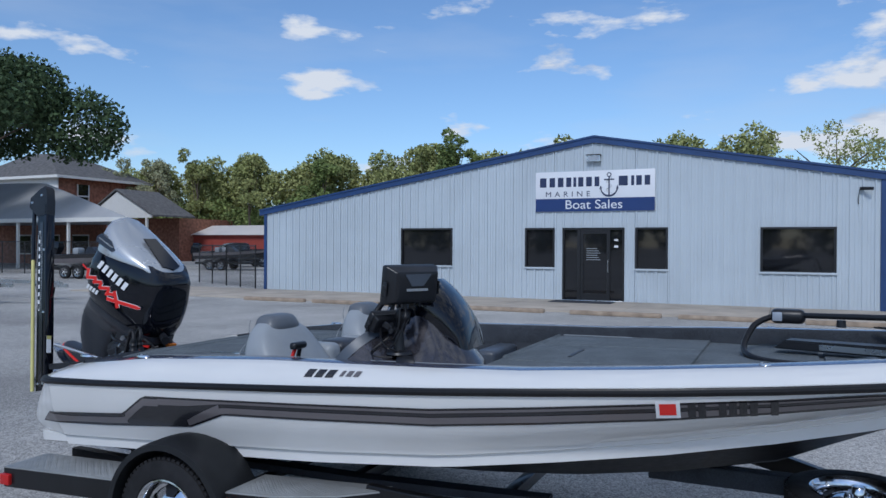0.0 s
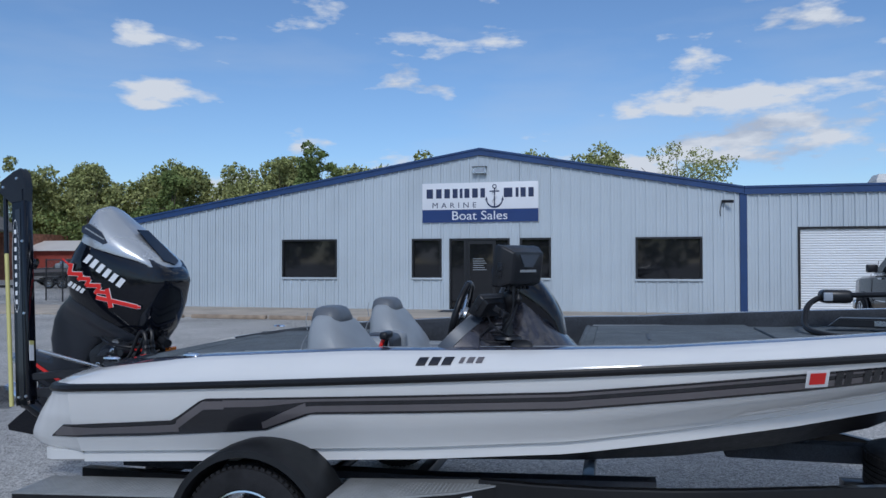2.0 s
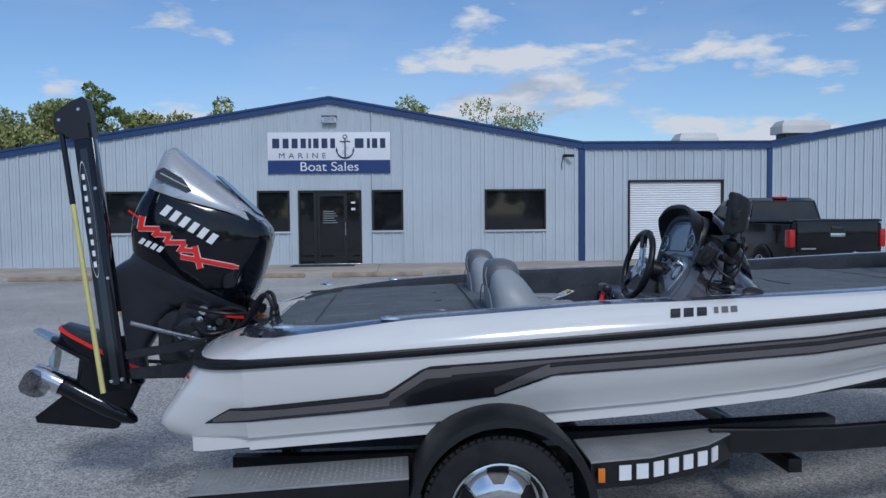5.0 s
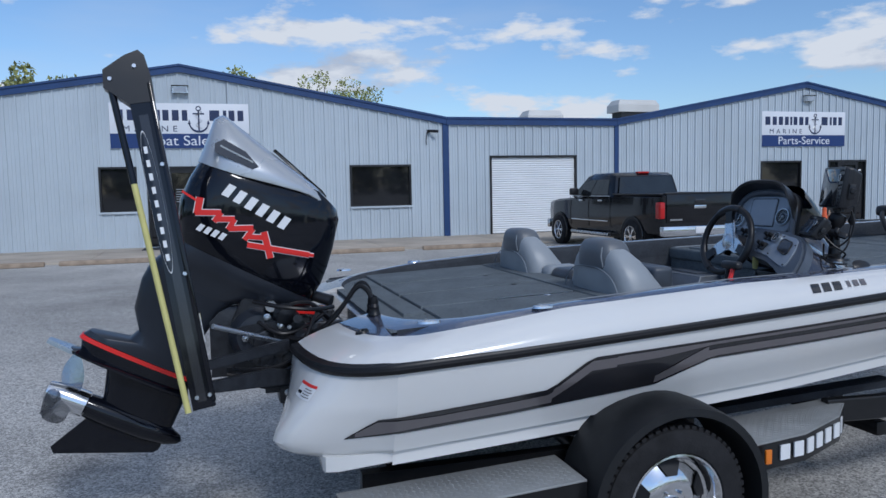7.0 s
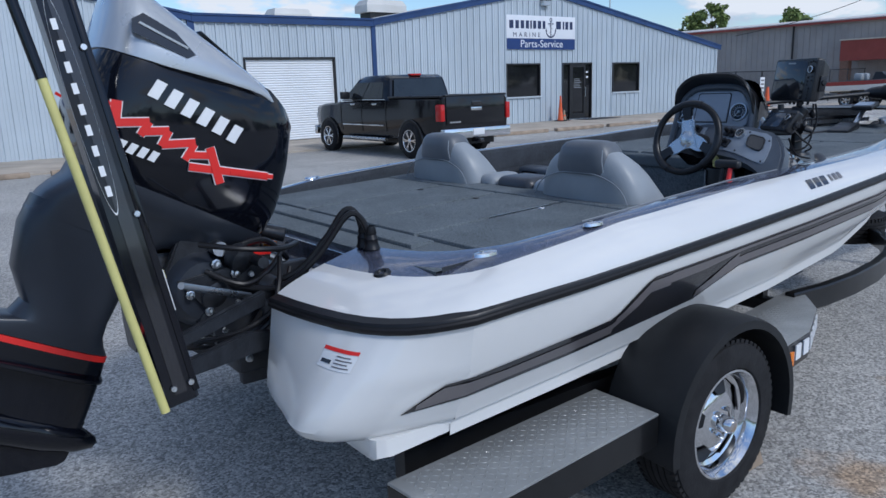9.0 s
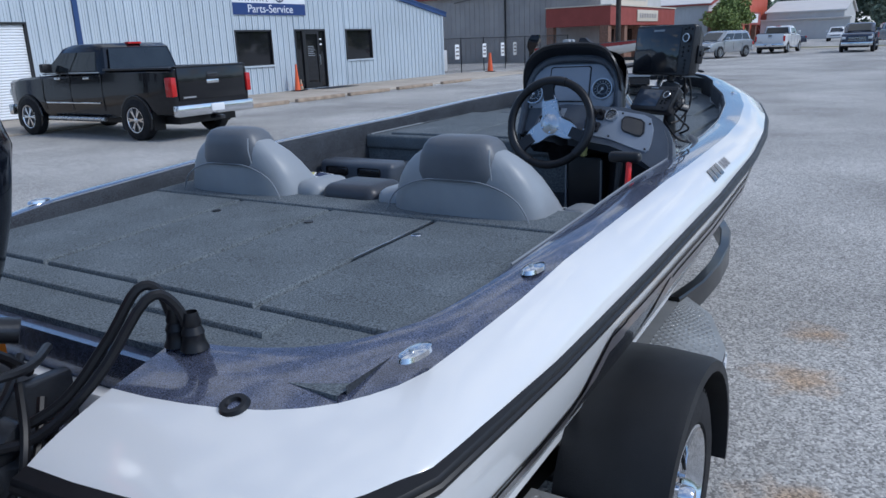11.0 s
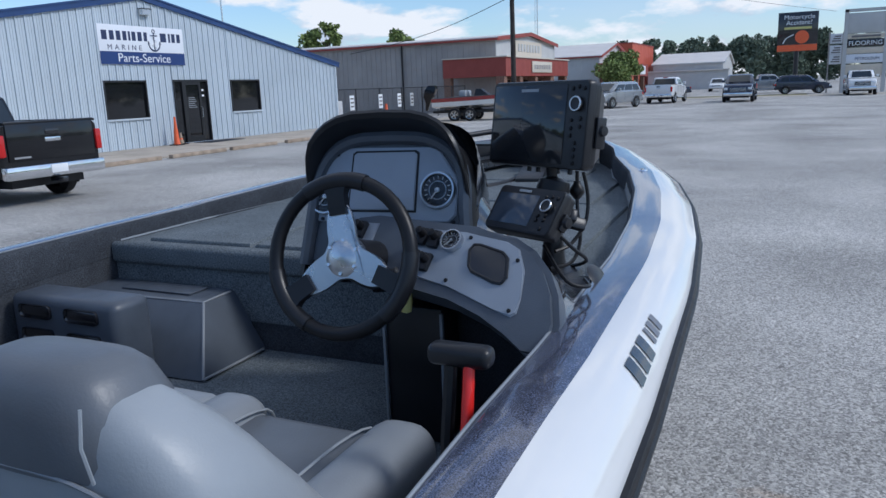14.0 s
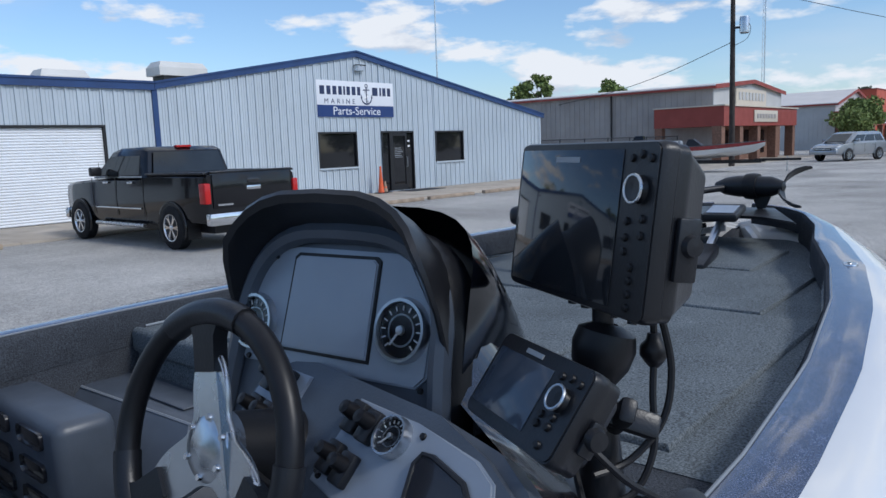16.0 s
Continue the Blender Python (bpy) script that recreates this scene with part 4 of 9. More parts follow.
# port step box, foam cooler and cushion
bp("step_box", loft(bmesh.new(), [[(xa, ya, z), (-1.285, ya, z), (-1.285, 5.63, z), (xa - 0.03, 5.63, z)] for xa, ya, z in ((-1.60, 4.93, 0.785), (-1.59, 4.935, 0.80), (-1.445, 5.045, 0.985), (-1.43, 5.055, 0.993), (-1.41, 5.07, 0.996))]), DASH, label="smooth dark step box with pale edging")
bp("step_box_lid", B(-1.405, -1.31, 5.14, 5.46, 0.998, 1.004, bevel=0.003), DASH)
ck = bp("rod_rack", B(-1.74, -1.59, 5.12, 5.6, 0.785, 1.06, bevel=0.03, seg=3), DASH, label="moulded black rod holder block with slots")
# black boxes on the face paint the shade inside the slots; nothing is recessed
for z in (0.85, 0.93, 1.01):
    bp("slot_shade", B(-1.745, -1.735, 5.19, 5.335, z - 0.024, z + 0.022, bevel=0.014, seg=3), STRIPE_BLACK, ck)
    bp("slot_shade", B(-1.745, -1.735, 5.40, 5.545, z - 0.024, z + 0.022, bevel=0.014, seg=3), STRIPE_BLACK, ck)
bp("deck_lip", B(-1.30, -1.262, 4.46, 5.62, 1.06, 1.142, bevel=0.02, seg=4), CARPET)
bp("footwell_panel", B(-1.72, -1.62, 4.03, 4.19, 0.785, 1.14, bevel=0.008), PLASTIC)
for ya in (4.03, 4.19):
    bp("panel_edging", B(-1.728, -1.716, ya - 0.004, ya + 0.004, 0.79, 1.13, bevel=0.002), VINYL_MID)
bp("footwell_front", B(-1.275, -1.25, 4.20, 5.0, 0.78, 0.99), CARPET_DARK)
bp("console_bulkhead", B(-1.60, -1.25, 3.74, 4.20, 0.785, 1.13, bevel=0.01), CARPET_DARK)
# pale edging along the step, the deck and the gunwales
for pts in ([(-1.60, 4.93, 0.79), (-1.437, 5.05, 0.989), (-1.30, 5.05, 0.992)], [(-1.437, 5.05, 0.989), (-1.465, 5.62, 0.992)], [(-1.60, 4.93, 0.79), (-1.30, 4.93, 0.79)]):
    bp("step_edging", T(pts, 0.005, 6), VINYL_MID)
for sd in (-1, 1):
    bp("deck_edging", T([(x, CY + sd * (deck_edge(x) - 0.002), fdz(x) + 0.006) for x in [-1.25 + 0.1 * k for k in range(22)]], 0.005, 6), VINYL_LIGHT)
    bp("gunwale_edging", T([(x, CY + sd * (deck_edge(x) + 0.008), hull_at(x)[1] + 0.131 * cap_rise(x)) for x in [-3.2 + 0.1 * k for k in range(41)]], 0.003, 6), VINYL_MID)
bp("liner_strip", loft(bmesh.new(), [[(x, CY - deck_edge(x) + 0.016, fdz(x) + 0.012), (x, CY - deck_edge(x) + 0.008, hull_at(x)[1] + 0.10 * cap_rise(x))] for x in [-0.85 + 0.1 * k for k in range(11)]], closed=False), GELCOAT, label="pale inner liner strip")

# ---- seats ----
def seat(yc, label):
    s = thing("bucket_chair", label, "chair", pose(-2.6, yc, 1.08), group="boat seats")

    def ring(z, xa, xf, w, r=0.06):
        pts = []
        n = 28
        cx, hx = (xa + xf) / 2, (xf - xa) / 2
        for k in range(n):
            a = 2 * math.pi * k / n
            ca, sa = math.cos(a), math.sin(a)
            e = 0.55
            pts.append((cx + hx * math.copysign(abs(ca) ** e, ca), w * math.copysign(abs(sa) ** e, sa), z))
        return pts

    # main bolster: upright behind, sloping forwards
    part("backrest", loft(bmesh.new(), [ring(-0.20, -0.10, 0.27, 0.315), ring(-0.10, -0.11, 0.245, 0.312), ring(-0.02, -0.115, 0.20, 0.30), ring(0.04, -0.12, 0.155, 0.282), ring(0.085, -0.12, 0.118, 0.266), ring(0.125, -0.12, 0.090, 0.246), ring(0.165, -0.118, 0.06, 0.216), ring(0.195, -0.112, 0.03, 0.182), ring(0.216, -0.10, 0.01, 0.15), ring(0.228, -0.085, -0.01, 0.11)]), VINYL_LIGHT, s)
    part("headrest", loft(bmesh.new(), [ring(0.125, -0.128, 0.02, 0.150), ring(0.15, -0.133, 0.04, 0.156), ring(0.20, -0.133, 0.045, 0.146), ring(0.238, -0.126, 0.030, 0.128), ring(0.256, -0.112, 0.012, 0.112), ring(0.265, -0.088, -0.015, 0.085)]), VINYL_DARK, s, "dark grey headrest")
    part("back_seam", T([(-0.121, -0.285, -0.03), (-0.124, -0.235, 0.07), (-0.126, -0.13, 0.122), (-0.127, 0.0, 0.132), (-0.126, 0.13, 0.122), (-0.124, 0.235, 0.07), (-0.121, 0.285, -0.03)], 0.003, 5, smooth_n=4), VINYL_MID, s)
    cu = part("cushion", B(0.08, 0.54, -0.24, 0.24, -0.2, -0.09, bevel=0.05, seg=4), VINYL_DARK, s)
    for y in (-1, 1):
        part("bolster", B(0.12, 0.56, y * 0.205 - 0.075, y * 0.205 + 0.075, -0.19, -0.055, bevel=0.06, seg=5), VINYL_MID, cu)
        part("stitching", T([(0.2, y * 0.128, -0.068), (0.4, y * 0.128, -0.066), (0.52, y * 0.13, -0.085), (0.555, y * 0.135, -0.13)], 0.003, 5, smooth_n=3), VINYL_LIGHT, cu)
    part("seam", T([(-0.132, -0.146, 0.14), (-0.142, -0.146, 0.19), (-0.133, -0.142, 0.235)], 0.0025, 5), VINYL_LIGHT, s)
    part("seat_base", B(-0.02, 0.5, -0.24, 0.24, -0.3, -0.2, bevel=0.01), PLASTIC, s)
    return s


seat(4.16, "light and dark grey vinyl boat seat beside the console")
seat(5.20, "light and dark grey vinyl passenger boat seat")
mid = thing("centre_cushion", "low grey vinyl centre armrest between the boat seats", "seat", pose(-2.55, 4.68, 1.08))
for y0, y1, m in ((-0.27, -0.13, VINYL_LIGHT), (-0.125, 0.13, VINYL_NAVY), (0.135, 0.27, VINYL_LIGHT)):
    part("cushion", B(-0.09, 0.13, y0, y1, -0.08, 0.062, bevel=0.045, seg=4), m, mid)
part("cushion", B(0.1, 0.5, -0.27, 0.27, -0.2, -0.07, bevel=0.04, seg=3), VINYL_MID, mid)
part("seat_base", B(0.0, 0.48, -0.26, 0.26, -0.3, -0.2, bevel=0.01), PLASTIC, mid)
pap = thing("papers", "loose printed manuals beside the passenger seat", "papers")
for x, y, a, h in ((-2.05, 5.46, 12, 0.0), (-2.08, 5.34, -14, 0.008)):
    sh = part("sheet", B(-0.09, 0.09, -0.055, 0.055, 0.0, 0.005, m=pose(x, y, 1.0 + h, 0, -22, a)), DECAL_WHITE, pap)
    part("sheet_header", B(0.055, 0.085, -0.05, 0.05, 0.005, 0.007, m=pose(x, y, 1.0 + h, 0, -22, a)), YELLOW if h == 0 else SIGN_NAVY, sh)
    for k in range(5):
        part("text_bar", B(0.03 - 0.022 * k, 0.036 - 0.022 * k, -0.045, 0.04 - 0.012 * (k % 3), 0.005, 0.0065, m=pose(x, y, 1.0 + h, 0, -22, a)), STRIPE_GREY, sh)
part("binder", B(-2.14, -1.94, 5.12, 5.50, 0.785, 0.93, bevel=0.015), PLASTIC, pap, "black plastic tray under the papers")
# bright trim strips in the gaps of the rear hatches
for y in (4.195,):
    bp("hatch_trim", B(-3.2, -2.80, y - 0.0016, y + 0.0016, 0.0, 0.006, m=Matrix.Translation((0, 0, 1.056)) @ Matrix(((1, 0, 0, 0), (0, 1, 0, 0), (0.0308, 0, 1, 0.112), (0, 0, 0, 1)))), BRUSHED)
bp("hatch_trim", B(-2.80, -2.794, 3.76, 4.6, rdz(-2.8) + 0.002, rdz(-2.8) + 0.008), BLACK_RUBBER)

# ---- console ----
con = thing("helm_console", "dark flake helm console with black dash and smoked windscreen", "console", pose(-1.5, 4.15, 0.78))
CON_INV = con.matrix_world.inverted()


def frame_of(origin, right, normal):
    n = Vector(normal).normalized()
    r = Vector(right)
    r = (r - n * r.dot(n)).normalized()
    return Matrix.Translation(origin) @ Matrix((r, n.cross(r), n)).transposed().to_4x4()


# the instrument pod, and the lower panel that leans towards the driver
DM = frame_of((-1.668, 4.184, 1.395), (0.07, -1, 0), (-0.96, -0.06, 0.28))
DL = frame_of((-1.735, 4.10, 1.325), (-0.22, -0.975, 0), (-0.74, 0.10, 0.66))


def cp(name, bm, material, parent=None, label="", local=True, smooth=True, base=None):
    """A console part; local: built in the dash's own axes (right, up, towards the driver)."""
    bmesh.ops.transform(bm, matrix=CON_INV @ ((base or DM) if local else Matrix()), verts=bm.verts)
    return part(name, bm, material, parent or con, label, smooth)


def arch(rc, w, u0, top, n=16, e=0.62):
    """Arch outline from the lower left over the top to the lower right."""
    pts = []
    for k in range(n + 1):
        a = math.pi * (1 - k / n)
        pts.append((rc + w * math.copysign(abs(math.cos(a)) ** e, math.cos(a)), u0 + (top - u0) * math.sin(a) ** 0.8))
    return pts


RC = 0.0
A0 = arch(RC, 0.205, -0.02, 0.156)
pod = cp("dash_pod", P([(-0.225, -0.17)] + A0 + [(0.22, -0.17)], 0.03, Matrix.Translation((0, 0, -0.02)), 0.012), DASH)
cp("pod_rim", T([(-0.222, -0.17, 0.012)] + [(u, v, 0.018) for u, v in A0] + [(0.222, -0.17, 0.012)], 0.017, 8, smooth_n=2), DASH)
# hood that stands over the pod towards the driver
rows = []
for d, grow, dz in ((-0.02, 0.0, 0.0), (0.02, 0.008, 0.010), (0.05, 0.012, 0.018), (0.088, 0.014, 0.024), (0.094, 0.010, 0.020), (0.088, 0.004, 0.014), (0.05, 0.0, 0.004), (0.0, -0.006, -0.004)):
    out = arch(RC, 0.205 + grow, 0.0, 0.170 + grow + dz)
    rows.append([(u, v, d * max(0.15, min(1.0, (v + 0.04) / 0.16))) for u, v in out])
cp("visor", loft(bmesh.new(), rows, closed=False), PLASTIC, label="matte black dash hood")
# moulded flanks from the rim back to the windscreen
rows = []
for d, grow, sink in ((0.026, -0.004, 0.0), (0.022, 0.010, 0.0), (0.0, 0.020, 0.0), (-0.04, 0.018, 0.0)):
    rows.append([(-0.222 - grow, -0.20, d)] + [(u, v - sink, d) for u, v in arch(RC, 0.205 + grow, -0.02, 0.158 + grow)] + [(0.222 + grow, -0.20, d)])
cp("pod_flank", loft(bmesh.new(), rows, closed=False), PLASTIC)
cp("screen_panel", P([(-0.21, -0.045), (-0.19, -0.058), (0.165, -0.052), (0.182, -0.035), (0.184, 0.05), (0.125, 0.130), (-0.135, 0.130), (-0.20, 0.06)], 0.006, Matrix.Translation((0, 0, 0.011)), 0.003), DASH_PANEL)
cp("screen_gasket", P([(-0.109, -0.033), (0.079, -0.031), (0.079, 0.117), (0.07, 0.123), (-0.094, 0.121), (-0.103, 0.114)], 0.0025, Matrix.Translation((0, 0, 0.0168)), 0.001), BLACK_RUBBER)
cp("film_screen", P([(-0.104, -0.028), (0.074, -0.026), (0.074, 0.112), (0.066, 0.118), (-0.09, 0.116), (-0.098, 0.11)], 0.004, Matrix.Translation((0, 0, 0.018)), 0.002), SCREEN_GREY, label="blank grey covered display")


def gauge(r, u, rad, z=0.018, base=None):
    m = Matrix.Translation((r, u, z))
    g = cp("gauge", L([(rad * 0.86, 0.004), (rad * 0.9, 0.012), (rad, 0.012), (rad * 1.06, 0.0), (rad * 1.04, -0.01)], 32, m), BRUSHED, base=base, label="round gauge with chrome bezel")
    cp("gauge_face", L([(0.0, 0.0035), (rad * 0.88, 0.0035)], 28, m), STRIPE_BLACK, g, base=base)
    cp("gauge_ring", torus(bmesh.new(), rad * 0.5, rad * 0.03, 28, 6, m @ Matrix.Translation((0, 0, 0.004))), BRUSHED, g, base=base)
    ticks = bmesh.new()
    for k in range(13):
        box(ticks, rad * 0.62, rad * 0.78, -rad * 0.02, rad * 0.02, 0.004, 0.0055, m=m @ pose(0, 0, 0, 0, 0, 225 - 270 * k / 12))
    cp("gauge_scale", ticks, DECAL_WHITE, g, base=base)
    cp("gauge_needle", B(-rad * 0.1, rad * 0.6, -rad * 0.03, rad * 0.03, 0.006, 0.008, m=m @ pose(0, 0, 0, 0, 0, 235)), DECAL_WHITE, g, base=base)
    cp("gauge_hub", L([(0, 0.01), (rad * 0.14, 0.009), (rad * 0.16, 0.004)], 14, m), BRUSHED, g, base=base)
    cp("gauge_glass", L([(0.0, 0.0125), (rad * 0.6, 0.0118), (rad * 0.9, 0.0105)], 28, m), GLASS, g, base=base)


GLASS = bpy.data.materials.new("clear_gauge_glass")
GLASS.use_nodes = True
_b = GLASS.node_tree.nodes["Principled BSDF"]
_b.inputs["Transmission Weight"].default_value, _b.inputs["Roughness"].default_value, _b.inputs["IOR"].default_value = 1.0, 0.02, 1.1
gauge(0.134, 0.024, 0.044)
gauge(-0.172, 0.004, 0.044)
# lower panel
lower = [(-0.22, -0.12), (-0.23, 0.02), (-0.1, 0.035), (0.18, 0.04), (0.28, 0.032), (0.335, 0.008), (0.385, -0.035), (0.42, -0.085), (0.445, -0.148), (0.45, -0.21), (0.43, -0.235), (0.39, -0.222), (0.34, -0.196), (0.27, -0.168), (0.18, -0.146), (0.08, -0.138)]
cp("lower_dash", P(lower, 0.06, Matrix.Translation((0, 0, -0.05)), 0.014), DASH, base=DL)
cp("switch_panel", P([(0.03, -0.105), (0.035, 0.016), (0.16, 0.02), (0.27, 0.012), (0.305, -0.002), (0.335, -0.05), (0.35, -0.115), (0.352, -0.148), (0.342, -0.158), (0.30, -0.15), (0.17, -0.118)], 0.006, Matrix.Translation((0, 0, 0.009)), 0.003), DASH_PANEL, base=DL)
cp("left_panel", P([(-0.20, -0.10), (-0.205, 0.005), (-0.09, 0.012), (-0.085, -0.10)], 0.005, Matrix.Translation((0, 0, 0.009)), 0.002), DASH_PANEL, base=DL)
gauge(0.137, -0.010, 0.026, base=DL)
pk = [(0.203, -0.062), (0.19, -0.025), (0.196, -0.010), (0.212, -0.008), (0.272, -0.018), (0.288, -0.03), (0.302, -0.075), (0.295, -0.09), (0.275, -0.09), (0.215, -0.074)]
# no hollow here: a black plate carries the pocket's inner shade
cp("pocket_shade", P(pk, 0.004, Matrix.Translation((0, 0, 0.0155))), STRIPE_BLACK, base=DL, label="flat black plate painted as the shade inside a dash pocket")
cp("pocket_rim", T([(u, v, 0.018) for u, v in pk + pk[:1]], 0.004, 6), PLASTIC, base=DL)
for r, u in ((0.055, -0.01), (0.09, -0.012), (0.055, -0.068), (0.09, -0.072), (-0.17, -0.015), (-0.13, -0.015), (-0.17, -0.07), (-0.13, -0.07)):
    sw = cp("rocker_switch", B(r - 0.014, r + 0.014, u - 0.022, u + 0.022, 0.012, 0.028, bevel=0.004), PLASTIC, base=DL)
    cp("toggle", L([(0.0, 0.022), (0.009, 0.02), (0.011, 0.0)], 12, Matrix.Translation((r + 0.002, u + 0.004, 0.028))), BLACK_RUBBER, sw, base=DL)
for r, u in ((-0.145, 0.112), (0.145, 0.112), (-0.178, -0.052), (0.178, -0.052)):
    cp("screw", L([(0, 0.003), (0.004, 0.003), (0.005, 0)], 10, Matrix.Translation((r, u, 0.018))), BLACK_RUBBER)
for r, u in ((0.045, -0.095), (0.335, -0.146), (0.312, -0.03), (0.16, -0.105), (0.178, 0.008)):
    cp("screw", L([(0, 0.003), (0.004, 0.003), (0.005, 0)], 10, Matrix.Translation((r, u, 0.015))), BLACK_RUBBER, base=DL)
# flake shell from the dash's edges down to the deck and the side
up_edge = [DM @ Vector((u, v, -0.005)) for u, v in [(-0.235, -0.17)] + A0 + [(0.228, -0.06)]]
lo_edge = [DL @ Vector((u, v, -0.03)) for u, v in ((0.29, 0.025), (0.385, -0.04), (0.445, -0.15))]
edge0 = up_edge + lo_edge
n0 = len(edge0)
mid_pts, front_pts = [], []
for k in range(n0):
    f = k / (n0 - 1)
    y = 4.45 - f * (4.45 - 3.70)
    hump = math.sin(math.pi * min(1, f * 1.22)) ** 0.7 if f < 0.82 else 0.0
    mid_pts.append(Vector((-1.50 + 0.06 * math.sin(math.pi * f) - 0.12 * max(0, f - 0.75) * 4, y, 1.12 + 0.20 * hump + 0.05 * (f > 0.8))))
    front_pts.append(Vector((-1.40 + 0.12 * math.sin(math.pi * f) - 0.25 * max(0, f - 0.7), y + (4.15 - y) * 0.10, 1.10 + 0.06 * hump)))
low = [Vector((p.x + 0.02, p.y, 1.06)) for p in front_pts]
cp("console_shell", loft(bmesh.new(), [edge0, [e.lerp(m, 0.5) + Vector((0, 0, 0.006)) for e, m in zip(edge0, mid_pts)], mid_pts, front_pts, low], closed=False), FLAKE_DARK, local=False, label="purple-grey metal-flake console body")
# smoked windscreen over the shell, from the hood down to the front
rows = []
for t in [k / 10 for k in range(11)]:
    r = []
    for k in range(17):
        f = k / 16
        a = math.pi * (1 - f)
        w = 0.225 * (1 - 0.16 * t * t)
        base = DM @ Vector((RC + w * math.copysign(abs(math.cos(a)) ** 0.62, math.cos(a)), -0.01, 0.0))
        top = 0.205 * max(0.0, math.cos(t * math.pi / 2)) ** 0.5 + 0.012
        x = base.x + 0.10 * math.sin(a) ** 0.8 * (1 - t) + t * 0.33 * max(math.sin(a), 0.03) ** 0.12
        z = 1.39 - 0.16 * t + top * math.sin(a) ** 0.42 - 0.022
        r.append((x, base.y + 0.03 * t, z))
    rows.append(r)
cp("windscreen", loft(bmesh.new(), rows, closed=False), COWL_BLACK, local=False, label="smoked black curved windscreen")
cp("vent", L([(0, 0.006), (0.03, 0.006), (0.04, 0.0)], 18, Matrix.Translation((-1.52, 3.70, 1.20)) @ pose(0, 0, 0, 50) @ Matrix.Diagonal((1.3, 0.8, 1, 1))), PLASTIC, local=False)
# steering wheel
wh = thing("steering_wheel", "black padded steering wheel with polished three-spoke hub", "steering wheel")
WM = look((-1.912, 4.182, 1.305), (-1.90 - 0.92, 4.178 - 0.02, 1.312 + 0.26))
# local: z towards the bow


def wp(name, bm, material, parent=None, label=""):
    bmesh.ops.transform(bm, matrix=WM, verts=bm.verts)
    return part(name, bm, material, parent or wh, label)


wp("rim", torus(bmesh.new(), 0.172, 0.0165, 48, 12), BLACK_RUBBER)
for a in (80, 200, 320):
    wp("rim_grip", T([(0.172 * math.cos(radians(a + d)), 0.172 * math.sin(radians(a + d)), 0) for d in range(-26, 27, 4)], 0.0195, 10), PLASTIC)
    ca, sa = math.cos(radians(a)), math.sin(radians(a))
    wp("spoke_cover", loft(bmesh.new(), [[(ca * d - sa * w * s1, sa * d + ca * w * s1, z + s2) for s1, s2 in ((-1, -0.01), (1, -0.01), (1, 0.012), (-1, 0.012))] for d, w, z in ((0.095, 0.021, 0.008), (0.14, 0.022, 0.002), (0.172, 0.036, 0.0))]), PLASTIC)
star = []
for k in range(96):
    a = 2 * math.pi * k / 96
    near = min(abs((a - radians(b) + math.pi) % (2 * math.pi) - math.pi) for b in (80, 200, 320))
    r = 0.05 + 0.078 * max(0.0, math.cos(1.5 * near)) ** 3.6
    star.append((r * math.cos(a), r * math.sin(a)))
wp("spoke_plate", loft(bmesh.new(), [[(x * g, y * g, z + 0.016 * (1 - min(1.0, math.hypot(x, y) / 0.12))) for x, y in star] for g, z in ((0.97, 0.002), (1.0, 0.005), (1.0, 0.010), (0.9, 0.012))]), BRUSHED, label="polished three-arm spoke plate")
hubw = wp("hub", L([(0.0, 0.0), (0.025, 0.002), (0.042, 0.008), (0.05, 0.016), (0.048, 0.034)], 28), BRUSHED, label="polished domed hub")
for k in range(6):
    a = radians(60 * k + 30)
    wp("hub_screw", L([(0, -0.005), (0.004, -0.005), (0.005, 0)], 10, Matrix.Translation((0.038 * math.cos(a), 0.038 * math.sin(a), 0.007))), CHROME, hubw)
wp("column", C((0, 0, 0.034), (0.0, -0.01, 0.16), 0.045, 0.06, 20), PLASTIC)
wp("column_lever", T([(-0.03, -0.02, 0.05), (-0.1, -0.03, 0.04), (-0.125, -0.02, 0.03)], 0.007), PLASTIC)
# ignition key with a float
kf = thing("key_float", "key with a cream foam float hanging from the dash", "key")
kp = Vector((-1.792, 4.071, 1.262))
part("key", C(kp, kp + Vector((-0.025, 0, 0.01)), 0.007), BRUSHED, kf)
part("float", L([(0, 0), (0.012, 0.005), (0.016, 0.03), (0.013, 0.075), (0.0, 0.085)], 14, Matrix.Translation(kp + Vector((-0.03, 0.0, -0.105)))), YELLOW, kf)
# throttle
th = thing("throttle_lever", "black throttle lever with a red grip beside the gunwale", "throttle")
part("base", B(-2.33, -2.15, 3.70, 3.77, 0.80, 1.0, bevel=0.02), PLASTIC, th)
part("lever", T([(-2.30, 3.735, 0.97), (-2.26, 3.74, 1.08), (-2.212, 3.75, 1.215)], [0.011, 0.011, 0.010], 10), RED, th, "red lever arm")
part("grip", B(-2.226, -2.184, 3.71, 3.825, 1.208, 1.246, bevel=0.014, seg=3), PLASTIC, th)
part("strap", T([(-2.27, 3.775, 0.97), (-2.235, 3.785, 1.08), (-2.208, 3.785, 1.21)], 0.012, 8), BLACK_RUBBER, th)

# ---- fish finders ----
def rrect(w, h, r, z, n=4):
    """Rounded rectangle of half sizes w, h at height z."""
    return [(sx * (w - r) + r * math.cos(radians(a + 90 * k / n)), sy * (h - r) + r * math.sin(radians(a + 90 * k / n)), z) for sx, sy, a in ((1, 1, 0), (-1, 1, 90), (-1, -1, 180), (1, -1, 270)) for k in range(n + 1)]


